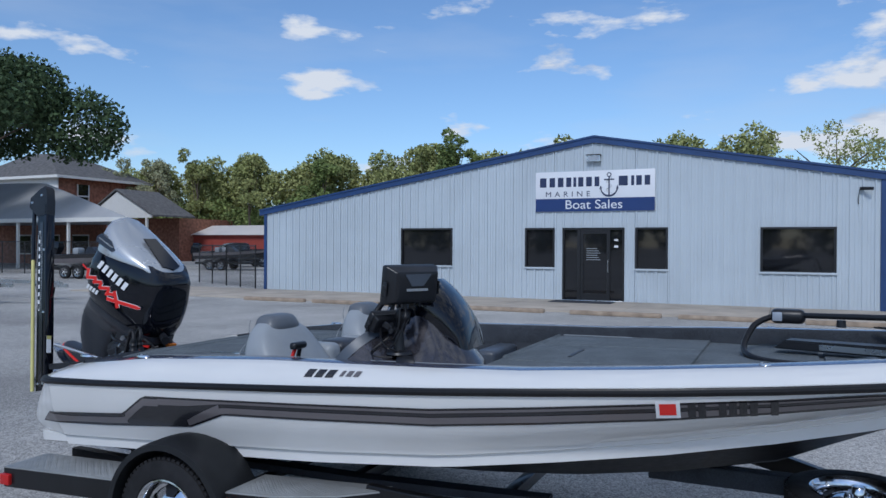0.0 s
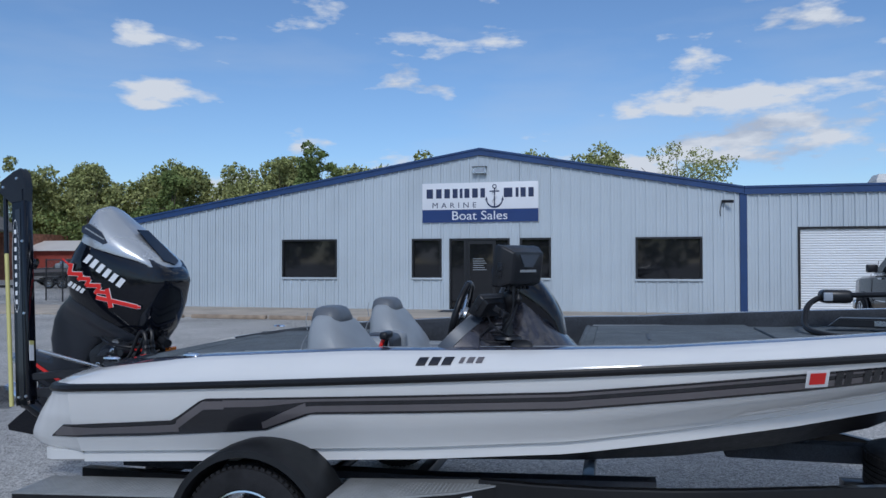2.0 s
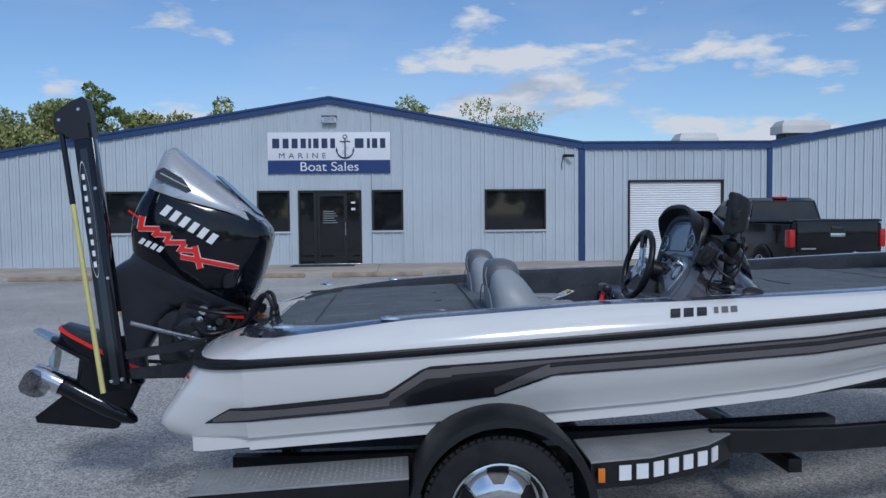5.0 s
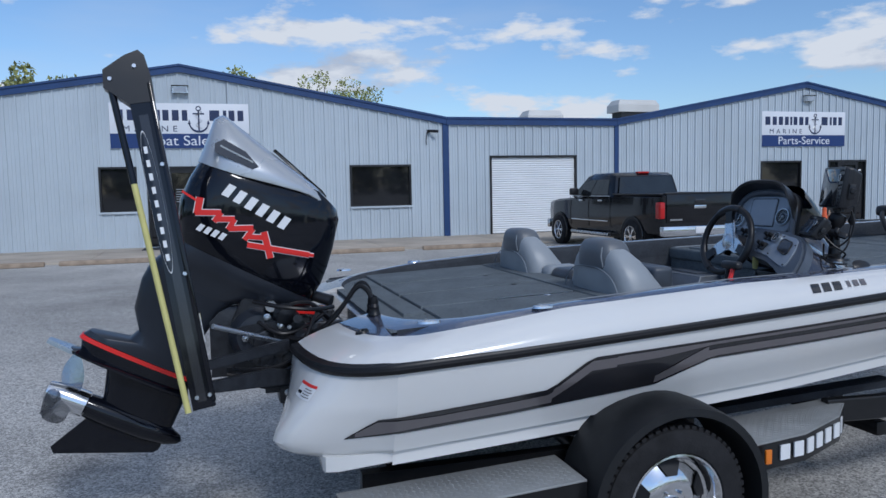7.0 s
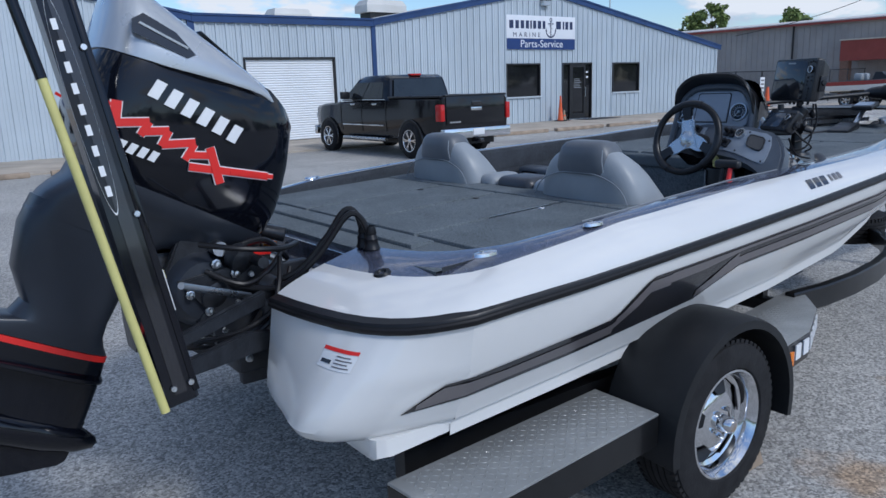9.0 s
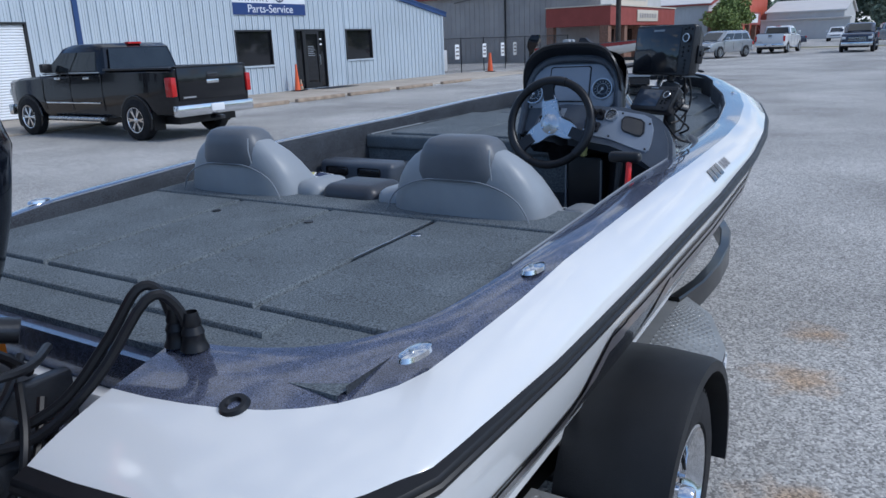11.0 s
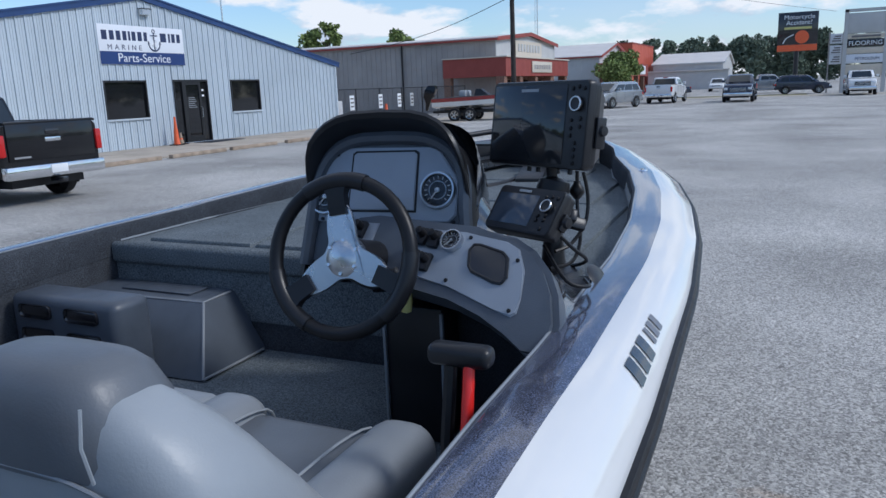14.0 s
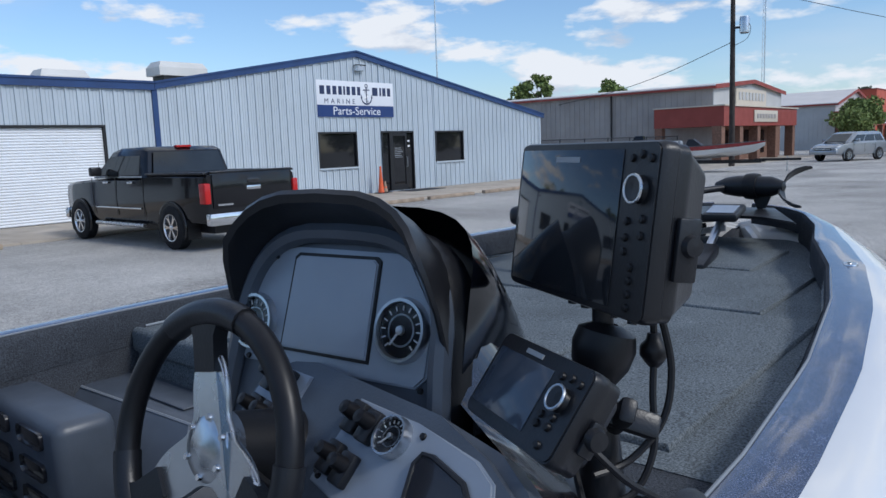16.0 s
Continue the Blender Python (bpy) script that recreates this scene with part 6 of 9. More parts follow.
part("steering_ram", C((-4.13, EY - 0.3, 1.02), (-4.13, EY + 0.15, 1.02), 0.02), ENGINE_DARK, jb)
part("pump_body", L([(0.0, -0.09), (0.05, -0.085), (0.06, -0.05), (0.06, 0.08), (0.035, 0.1), (0.0, 0.1)], 20, Matrix.Translation((-4.08, EY - 0.26, 0.80))), ENGINE_DARK, jb)
part("red_clip", B(-0.05, 0.05, -0.012, 0.012, -0.012, 0.012, bevel=0.004, m=Matrix.Translation((-4.08, EY - 0.16, 1.03)) @ pose(0, 0, 0, 0, 10, 25)), RED, jb)
part("foot_block", B(-4.22, -4.04, EY - 0.22, EY - 0.03, 0.60, 0.72, bevel=0.02), ENGINE_DARK, jb)
part("orange_tag", B(-3.99, -3.95, EY - 0.03, EY + 0.04, 1.0, 1.03, bevel=0.004), AMBER, jb)
part("steering_arm", T([(-4.16, EY - 0.02, 1.075), (-4.02, EY - 0.03, 1.085), (-3.94, EY - 0.08, 1.06)], [0.03, 0.028, 0.03], 10), ENGINE_DARK, jb)
for pts, r in (([(-3.81, 4.18, 1.06), (-3.82, 4.20, 1.16), (-3.86, 4.22, 1.18), (-3.93, 4.25, 1.08), (-4.03, 4.30, 0.97), (-4.18, 4.40, 0.93), (-4.32, 4.52, 1.0)], 0.011), ([(-3.81, 4.13, 1.06), (-3.83, 4.15, 1.15), (-3.88, 4.17, 1.17), (-3.98, 4.22, 1.03), (-4.10, 4.30, 0.93), (-4.25, 4.45, 0.95)], 0.011),
               ([(-4.02, 4.35, 0.98), (-4.1, 4.28, 0.88), (-4.25, 4.25, 0.82), (-4.45, 4.15, 0.85)], 0.010), ([(-4.05, 4.42, 0.9), (-4.2, 4.32, 0.80), (-4.35, 4.22, 0.78), (-4.5, 4.12, 0.80)], 0.009), ([(-3.96, 4.5, 0.98), (-4.06, 4.46, 1.07), (-4.18, 4.45, 1.06), (-4.28, 4.5, 1.0)], 0.012), ([(-4.0, 4.62, 1.0), (-4.1, 4.56, 1.10), (-4.22, 4.52, 1.08)], 0.009), ([(-4.0, 4.35, 0.92), (-4.12, 4.36, 0.72), (-4.3, 4.4, 0.70), (-4.42, 4.5, 0.78)], 0.009)):
    part("hose", T(pts, r, 8, smooth_n=5), BLACK_RUBBER, jb)
for x, y, z, rr in ((-4.18, 4.42, 1.03, 0.05), (-4.28, 4.44, 0.92, 0.055), (-4.1, 4.36, 0.92, 0.045), (-4.02, 4.42, 0.86, 0.05), (-4.12, 4.40, 0.74, 0.05), (-4.3, 4.46, 0.83, 0.04)):
    part("fitting", L([(0, rr * 0.8), (rr * 0.5, rr * 0.8), (rr * 0.6, rr * 0.5), (rr, rr * 0.4), (rr, -rr * 0.5), (rr * 0.6, -rr * 0.8), (0, -rr * 0.8)], 14, Matrix.Translation((x, y, z)) @ pose(0, 0, 0, 70, 20 * z, 40 * x)), ENGINE_DARK, jb)
for s_ in range(6):
    part("bolt", L([(0, 0.010), (0.009, 0.010), (0.011, 0.0)], 8, Matrix.Translation((-4.0 - 0.055 * s_, 4.36, 0.80 + 0.045 * ((s_ * 3) % 5))) @ pose(0, 0, 0, 90)), BRUSHED, jb)
for x, y in ((-3.81, 4.18), (-3.81, 4.13)):
    part("hose_boot", L([(0.03, 0.0), (0.026, 0.01), (0.024, 0.015), (0.022, 0.03), (0.024, 0.035), (0.018, 0.05), (0.02, 0.055), (0.014, 0.08)], 14, Matrix.Translation((x, y, 1.05))), BLACK_RUBBER, jb)

# ---- shallow-water anchor arm ----
pp = thing("anchor_arm", "tall black folded shallow-water anchor arm with a yellow spike", "anchor arm")
p0, p1 = Vector((-4.545, 4.02, 0.735)), Vector((-4.765, 4.20, 2.165))
ax = (p1 - p0).normalized()
fwd = Vector((1, 0, 0)); fwd = (fwd - ax * fwd.dot(ax)).normalized()
sid = ax.cross(fwd)
PM = Matrix.Translation(p0) @ Matrix((fwd, sid, ax)).transposed().to_4x4()
LEN = (p1 - p0).length


def ap(name, bm, material, parent=None, label=""):
    bmesh.ops.transform(bm, matrix=PM, verts=bm.verts)
    return part(name, bm, material, parent or pp, label)


ap("beam", loft(bmesh.new(), [[(a, b, z) for a, b in ((-0.045, -0.03), (0.035, -0.03), (0.045, -0.018), (0.045, 0.018), (0.035, 0.03), (-0.045, 0.03))] for z in (0.0, LEN * 0.5, LEN - 0.05)]), COWL_BLACK)
ap("beam_groove", B(-0.02, 0.015, -0.033, -0.0305, 0.03, LEN - 0.25), STRIPE_BLACK)
ap("beam_edge", B(0.03, 0.05, -0.034, 0.034, 0.02, LEN - 0.12, bevel=0.004), COWL_BLACK)
ap("head_plate", loft(bmesh.new(), [[(-0.05, -0.034, LEN - 0.20), (0.05, -0.034, LEN - 0.20), (0.05, 0.034, LEN - 0.20), (-0.05, 0.034, LEN - 0.20)], [(-0.13, -0.034, LEN - 0.12), (0.055, -0.034, LEN - 0.10), (0.055, 0.034, LEN - 0.10), (-0.13, 0.034, LEN - 0.12)], [(-0.12, -0.034, LEN - 0.05), (0.045, -0.034, LEN - 0.01), (0.045, 0.034, LEN - 0.01), (-0.12, 0.034, LEN - 0.05)], [(-0.03, -0.03, LEN - 0.0), (0.025, -0.03, LEN + 0.015), (0.025, 0.03, LEN + 0.015), (-0.03, 0.03, LEN - 0.0)]]), PLASTIC)
for a, z in ((0.03, 0.05), (-0.02, 0.05), (0.0, LEN - 0.05), (0.03, 0.55), (-0.1, LEN - 0.09), (0.03, 1.0)):
    ap("bolt", L([(0, 0.006), (0.008, 0.006), (0.01, 0.0)], 10, Matrix.Translation((a, -0.034, z)) @ pose(0, 0, 0, 90)), BRUSHED)
ap("spike_tube", C((-0.105, -0.012, LEN - 0.07), (-0.09, -0.03, LEN - 0.52), 0.014), COWL_BLACK)
ap("spike", C((-0.09, -0.03, LEN - 0.5), (-0.062, -0.045, 0.0), 0.0125), YELLOW, label="pale yellow fibreglass spike")
for k in range(9):
    ap("name_bar", B(-0.028, -0.014, -0.0345, -0.0325, LEN * 0.42 + k * 0.055, LEN * 0.42 + k * 0.055 + 0.028), DECAL_WHITE)
ap("oval_edge", torus(bmesh.new(), 0.5, 0.006, 40, 5, Matrix.Translation((-0.02, -0.033, LEN * 0.42 + 0.24)) @ pose(0, 0, 0, 90) @ Matrix.Diagonal((0.05, 0.58, 0.3, 1))), DECAL_WHITE)
tag = ap("label", B(0.052, 0.054, -0.025, 0.01, 0.26, 0.38), DECAL_WHITE, label="white and yellow caution label")
ap("label_band", B(0.0545, 0.0555, -0.025, 0.01, 0.355, 0.38), YELLOW, tag)
part("lower_link", P([(0.0, -0.02), (0.40, -0.06), (0.42, 0.0), (0.30, 0.03), (0.0, 0.03)], 0.02, Matrix.Translation((-4.53, 4.07, 0.80)) @ pose(0, 0, 0, 90, 0, 28), 0.004), ENGINE_DARK, pp)
part("upper_link", P([(0.0, -0.02), (0.40, 0.0), (0.40, 0.05), (0.0, 0.02)], 0.02, Matrix.Translation((-4.54, 4.05, 0.90)) @ pose(0, 0, 0, 90, 0, 28), 0.004), ENGINE_DARK, pp)
part("gas_strut", C((-4.5, 4.06, 1.06), (-4.2, 4.3, 0.92), 0.011), BRUSHED, pp)

# bolts, castings and looped lines about the bracket
part("gear_casting", L([(0.0, -0.10), (0.09, -0.095), (0.13, -0.05), (0.135, 0.04), (0.10, 0.09), (0.0, 0.10)], 24, Matrix.Translation((-4.30, EY - 0.10, 0.93)) @ pose(0, 0, 0, 90, 0, 0)), ENGINE_GREY, jb)
for x, y, z in ((-4.12, -0.21, 0.92), (-4.10, -0.21, 0.80), (-4.11, -0.21, 0.70), (-4.20, -0.215, 0.98), (-4.26, -0.20, 1.02), (-4.18, -0.215, 0.66), (-4.36, -0.205, 0.93), (-4.30, -0.205, 0.86)):
    part("bolt", L([(0.0, 0.02), (0.010, 0.018), (0.012, 0.006), (0.018, 0.004), (0.018, 0.0)], 8, Matrix.Translation((x, EY + y, z)) @ pose(0, 0, 0, 90, 0, 0)), BRUSHED, jb)
for pts in ([(-4.05, EY - 0.26, 1.02), (-4.10, EY - 0.34, 0.93), (-4.16, EY - 0.36, 0.82), (-4.30, EY - 0.34, 0.77), (-4.45, EY - 0.34, 0.80)], [(-3.95, EY - 0.2, 1.05), (-4.06, EY - 0.3, 1.06), (-4.2, EY - 0.3, 1.08), (-4.32, EY - 0.22, 1.10)], [(-3.97, EY - 0.12, 1.02), (-4.08, EY - 0.22, 0.97), (-4.2, EY - 0.27, 0.95), (-4.3, EY - 0.2, 1.0)]):
    part("hose", T(pts, 0.010, 8, smooth_n=5), BLACK_RUBBER, jb)
part("bracket_plate", P([(-4.40, 0.98), (-4.10, 1.02), (-4.06, 0.90), (-4.20, 0.84), (-4.22, 0.66), (-4.28, 0.66), (-4.30, 0.86)], 0.02, Matrix.Translation((0, EY - 0.19, 0)) @ pose(0, 0, 0, 90), 0.004), ENGINE_DARK, jb)

# ---- boat trailer ----
tr = thing("boat_trailer", "black boat trailer with tread-plate steps and chrome wheels", "trailer")


def wheel(parent, m, R=0.325, w=0.20):
    """Tyre with grooves and a chrome dished rim; local z is the outer side."""
    prof = [(0.205, -w / 2 + 0.02), (0.22, -w / 2), (0.27, -w / 2 - 0.004), (0.31, -w / 2 + 0.008), (R - 0.008, -w / 2 + 0.025)]
    tread = []
    for k in range(5):
        z = -w / 2 + 0.03 + (w - 0.06) * k / 5
        d = (w - 0.06) / 5
        tread += [(R, z), (R, z + d * 0.75), (R - 0.009, z + d * 0.8), (R - 0.009, z + d * 0.97)]
    prof = prof + tread + [(r, -z) for r, z in prof[::-1]]
    tyre = part("tyre", L(prof, 48, m), TYRE, parent)
    lugs = bmesh.new()
    for k in range(60):
        for side in (-1, 1):
            box(lugs, R - 0.022, R + 0.001, -0.0105, 0.0105, w / 2 - 0.046, w / 2 - 0.014, m=m @ pose(0, 0, 0, 0, 0, 6 * k + 3 * (side > 0)) @ Matrix.Diagonal((1, 1, side, 1)))
    part("tread_pattern", lugs, TYRE, tyre, smooth=False)["kind"] = "stuff"
    rim = part("rim", L([(0.208, w / 2 - 0.02), (0.213, w / 2 - 0.004), (0.205, w / 2 - 0.002), (0.197, w / 2 - 0.014), (0.185, w / 2 - 0.03), (0.182, w / 2 - 0.065), (0.165, w / 2 - 0.075)], 40, m), CHROME, parent, "chrome wheel rim")
    disc = bmesh.new()
    lathe(disc, [(0.06, w / 2 - 0.035), (0.09, w / 2 - 0.038), (0.12, w / 2 - 0.05), (0.17, w / 2 - 0.082)], 40, m)
    part("wheel_disc", disc, CHROME, rim)
    for k in range(5):
        a = radians(72 * k + 18)
        c, s2 = math.cos(a), math.sin(a)
        # black plate on the uncut disc, painting the shade in a rim opening
        part("spoke_gap_shade", P([(-0.034, -0.022), (0.02, -0.050), (0.034, -0.03), (0.038, 0.0), (0.034, 0.03), (0.02, 0.050), (-0.034, 0.022)], 0.005, m @ pose(0, 0, 0, 0, 0, math.degrees(a)) @ Matrix.Translation((0.14, 0, w / 2 - 0.0585)) @ pose(0, 0, 0, 0, 32, 0)), BLACK_RUBBER, rim)
        a2 = a + radians(36)
        part("lug_nut", L([(0, 0.02), (0.007, 0.018), (0.011, 0.0)], 6, m @ Matrix.Translation((0.056 * math.cos(a2), 0.056 * math.sin(a2), w / 2 - 0.036))), CHROME, rim)
    part("hub_cap", L([(0.0, 0.055), (0.022, 0.054), (0.03, 0.045), (0.034, 0.0), (0.06, -0.002)], 20, m @ Matrix.Translation((0, 0, w / 2 - 0.036))), CHROME, rim)
    return tyre


def side_of_trailer(s):
    """s = -1 starboard (near), +1 port."""
    Y = lambda y: CY + s * (CY - y)
    part("axle_end", C((-2.76, Y(3.55), 0.325), (-2.76, Y(3.75), 0.325), 0.045), STEEL_BLACK, tr)
    wheel(tr, Matrix.Translation((-2.76, Y(3.465), 0.325)) @ pose(0, 0, 0, 90 if s < 0 else -90, 0, 0))
    # fender: rolled arch with a turned lip
    rows = []
    for k in range(25):
        a = radians(-12 + 200 * k / 24)
        rr = 0.398
        cx, cz = -2.745 + rr * math.cos(a), 0.335 + rr * math.sin(a)
        ix, iz = -2.745 + (rr - 0.035) * math.cos(a), 0.335 + (rr - 0.035) * math.sin(a)
        rows.append([(ix, Y(3.335), iz), (cx - 0.0, Y(3.338), cz - 0.004 * math.sin(a)), (cx, Y(3.36), cz + 0.004), (cx, Y(3.50), cz + 0.012), (cx, Y(3.64), cz + 0.004), (ix, Y(3.645), iz - 0.004), (ix, Y(3.63), iz), (ix, Y(3.36), iz)])
    part("fender", loft(bmesh.new(), rows), FENDER, tr, "black rolled fender")
    # steps before and behind the wheel, leaning a little with the trailer
    for x0, x1, zt, lean, pts in ((-4.06, -3.14, 0.467, 0.040, [(-4.05, 3.385), (-3.14, 3.405), (-3.14, 3.69), (-4.07, 3.69)]),
                                  (-2.36, -1.62, 0.520, 0.030, [(-2.37, 3.385), (-2.10, 3.41), (-1.80, 3.53), (-1.62, 3.68), (-1.62, 3.76), (-2.37, 3.70)])):
        slant = Matrix(((1, 0, 0, 0), (0, 1, 0, 0), (lean, 0, 1, -lean * (x1 if x0 < -3 else x0)), (0, 0, 0, 1)))
        plan = [(x, Y(y)) for x, y in (pts if s < 0 else pts[::-1])]
        part("step_tread", P(plan, 0.008, slant @ Matrix.Translation((0, 0, zt)), 0.002), TREAD, tr, "tread-plate step")
        part("step_frame", P(plan, 0.11, slant @ Matrix.Translation((0, 0, zt - 0.112))), STEEL_BLACK, tr)
        # raised bars of the tread plate, too many to lift singly
        bm = bmesh.new()
        nx, ny = 34, 12
        for i in range(nx):
            for j in range(ny):
                u, v = (i + 0.5) / nx, (j + 0.5) / ny
                x = x0 + 0.03 + (x1 - x0 - 0.05) * u
                ylo = 3.405 + 0.02 * (x + 4.05) / 0.91 if x0 < -3 else lerp_table(pts[:4], x)[0] + 0.02
                y = ylo + (3.675 - ylo) * v
                a = radians(45 if (i + j) % 2 else -45)
                c, q = math.cos(a) * 0.0125, math.sin(a) * 0.0125
                c2, q2 = -math.sin(a) * 0.0042, math.cos(a) * 0.0042
                yy = Y(y)
                vs = [bm.verts.new(slant @ Vector(p)) for p in ((x - c, yy - q, zt + 0.0082), (x + c2, yy + q2, zt + 0.0082), (x + c, yy + q, zt + 0.0082), (x - c2, yy - q2, zt + 0.0082))]
                t = bm.verts.new(slant @ Vector((x, yy, zt + 0.0104)))
                for k in range(4):
                    bm.faces.new((vs[k], vs[(k + 1) % 4], t))
        d = part("tread_pattern", bm, TREAD, tr, smooth=False)
        d["kind"] = "stuff"
    # frame rail along the side
    pts = [(-3.95, 3.80, 0.41), (-1.62, 3.74, 0.42)]
    for p, q in zip(pts, pts[1:]):
        d = Vector((q[0] - p[0], q[1] - p[1], 0)).normalized()
        nn = Vector((-d.y, d.x, 0)) * 0.03
        rings = []
        for v in (p, q):
            rings.append([(v[0] + nn.x * a, Y(v[1] + nn.y * a), v[2] + b) for a, b in ((-1, -0.055), (1, -0.055), (1, 0.055), (-1, 0.055))])
        part("frame_rail", loft(bmesh.new(), rings), STEEL_BLACK, tr, smooth=False)
    # outer beam from the front step, drawn in to the tongue
    rows, g = [], [(-1.72, 3.70, 0.51), (-1.45, 3.665, 0.512), (-1.15, 3.66, 0.515), (-0.85, 3.68, 0.522), (-0.55, 3.735, 0.528), (-0.25, 3.84, 0.525), (0.1, 4.03, 0.50), (0.55, 4.32, 0.45), (1.0, 4.62, 0.40)]
    for k, v in enumerate(g):
        a, b = g[max(k - 1, 0)], g[min(k + 1, len(g) - 1)]
        nn = Vector((a[1] - b[1], b[0] - a[0], 0)).normalized() * 0.026
        rows.append([(v[0] + nn.x * e, Y(v[1] + nn.y * e), v[2] + f) for e, f in ((-1, -0.05), (-0.8, -0.056), (0.8, -0.056), (1, -0.05), (1, 0.05), (0.8, 0.056), (-0.8, 0.056), (-1, 0.05))])
    part("side_guard", loft(bmesh.new(), rows), STEEL_BLACK, tr)
    part("bunk", loft(bmesh.new(), [[(x, Y(4.10) + o, z + h) for o, h in ((-0.05, -0.04), (0.05, -0.04), (0.05, 0.0), (-0.05, 0.0))] for x, z in ((-3.9, 0.445), (-2.0, 0.46), (-0.9, 0.50))]), CARPET_DARK, tr)
    for x in (-3.75, -2.2, -1.25):
        part("bunk_post", B(x - 0.025, x + 0.025, Y(4.10) - 0.02, Y(4.10) + 0.02, 0.32, 0.45), STEEL_BLACK, tr)
    part("reflector", B(-2.345, -2.315, Y(3.365) - 0.006, Y(3.365) + 0.006, 0.445, 0.505, bevel=0.003), AMBER, tr)
    part("tail_lamp", B(-4.065, -3.985, Y(3.385) - 0.02, Y(3.385) + 0.02, 0.335, 0.40, bevel=0.006), RED_LENS, tr)
    # plain blocks where the maker's letters stand on the front step
    for k in range(7):
        x = -2.25 + 0.077 * k
        y = lerp_table([(-2.37, 3.385), (-2.10, 3.41), (-1.80, 3.53), (-1.62, 3.68)], x + 0.03)[0] - 0.005
        ang = math.degrees(math.atan2(0.03 if x < -2.1 else (0.12 if x < -1.82 else 0.16), 0.27 if x < -2.1 else (0.3 if x < -1.82 else 0.18)))
        bm = B(-0.027, 0.027, -0.003, 0.003, -0.032, 0.032)
        bmesh.ops.transform(bm, matrix=Matrix.Translation((x + 0.03, Y(y), 0.472 + 0.03 * (x + 2.3))) @ pose(0, 0, 0, 0, 0, -s * ang), verts=bm.verts)
        part("name_block", bm, DECAL_WHITE, tr, smooth=False)


FENDER = mat("satin_black_fender", (0.015, 0.016, 0.018), 0.5, spec=0.3, var=0.12, scale=9, bump=0.05, bscale=200)
side_of_trailer(-1)
side_of_trailer(1)
part("axle", C((-2.785, 3.7, 0.30), (-2.785, 5.64, 0.30), 0.035), STEEL_BLACK, tr)
for x in (-3.75, -2.2, -1.25):
    part("cross_member", B(x - 0.035, x + 0.035, 3.8, 5.54, 0.30, 0.37, bevel=0.005), STEEL_BLACK, tr)
part("tongue", B(0.1, 2.6, CY - 0.05, CY + 0.05, 0.29, 0.405, bevel=0.006), STEEL_BLACK, tr)
part("winch_post", loft(bmesh.new(), [[(x + a, CY + b, z) for a, b in ((-0.04, -0.05), (0.04, -0.05), (0.04, 0.05), (-0.04, 0.05))] for x, z in ((1.9, 0.4), (1.6, 1.12))]), STEEL_BLACK, tr)
part("bow_roller", C((1.52, CY - 0.08, 1.12), (1.52, CY + 0.08, 1.12), 0.05), BLACK_RUBBER, tr)
part("tongue_jack", box(C((1.5, CY - 0.14, 0.05), (1.5, CY - 0.14, 0.9), 0.03), 1.4, 1.6, CY - 0.2, CY - 0.08, 0.0, 0.05), BRUSHED, tr)
part("keel_pad", B(-0.5, 0.3, CY - 0.05, CY + 0.05, 0.50, 0.60, bevel=0.01), CARPET_DARK, tr)
# block by the tyre
wc = tagged(part("wheel_chock", P([(0, 0), (0.14, 0), (0.1, 0.08), (0.03, 0.09)], 0.09, Matrix.Translation((-2.50, 3.52, 0)) @ pose(0, 0, 0, 90), 0.006), TIMBER), "worn tan block wedged against the trailer tyre", "wheel chock")
sp = thing("spare_wheel", "spare tyre on a chrome rim lying on the trailer tongue", "spare wheel")
wheel(sp, Matrix.Translation((0.50, 4.52, 0.51)) @ pose(0, 0, 0, 3, 0, 0))
part("carrier", C((0.50, 4.60, 0.38), (0.50, 4.55, 0.50), 0.03), STEEL_BLACK, sp)

# ---- vehicles ----
def road_wheel(parent, x, y, R, side, rim_mat, spokes=6, w=0.26):
    """side: +1 outer face towards +y of the vehicle."""
    m = Matrix.Translation((x, y, R)) @ pose(0, 0, 0, -90 * side, 0, 0)
    rr = R * 0.62
    ty = part("tyre", L([(rr, -w / 2 + 0.02), (rr + 0.03, -w / 2), (R * 0.9, -w / 2 + 0.01), (R, -w / 2 + 0.04), (R, w / 2 - 0.04), (R * 0.9, w / 2 - 0.01), (rr + 0.03, w / 2), (rr, w / 2 - 0.02), (rr - 0.02, w / 2 - 0.06)], 32, m), TYRE, parent)
    wheel_p = part("rim", L([(rr, w / 2 - 0.01), (rr - 0.015, w / 2 - 0.012), (rr - 0.03, w / 2 - 0.05), (rr - 0.03, w / 2 - 0.12)], 32, m), rim_mat, parent)
    part("brake_disc", L([(0.0, 0.01), (rr * 0.75, 0.01), (rr - 0.03, -0.02)], 24, m), STRIPE_BLACK, wheel_p)
    for k in range(spokes):
        bm = P([(rr * 0.12, -0.05 * R), (rr * 0.55, -0.055 * R), (rr - 0.015, -0.12 * R), (rr - 0.015, -0.05 * R), (rr * 0.62, 0.0), (rr - 0.015, 0.05 * R), (rr - 0.015, 0.12 * R), (rr * 0.55, 0.055 * R), (rr * 0.12, 0.05 * R)], 0.03, m @ Matrix.Translation((0, 0, w / 2 - 0.055)) @ pose(0, 0, 0, 0, 0, 360 * k / spokes), 0.004)
        part("spoke", bm, rim_mat, wheel_p)
    part("hub_cap", L([(0, 0.02), (rr * 0.18, 0.015), (rr * 0.22, 0)], 16, m @ Matrix.Translation((0, 0, w / 2 - 0.03))), rim_mat, wheel_p)


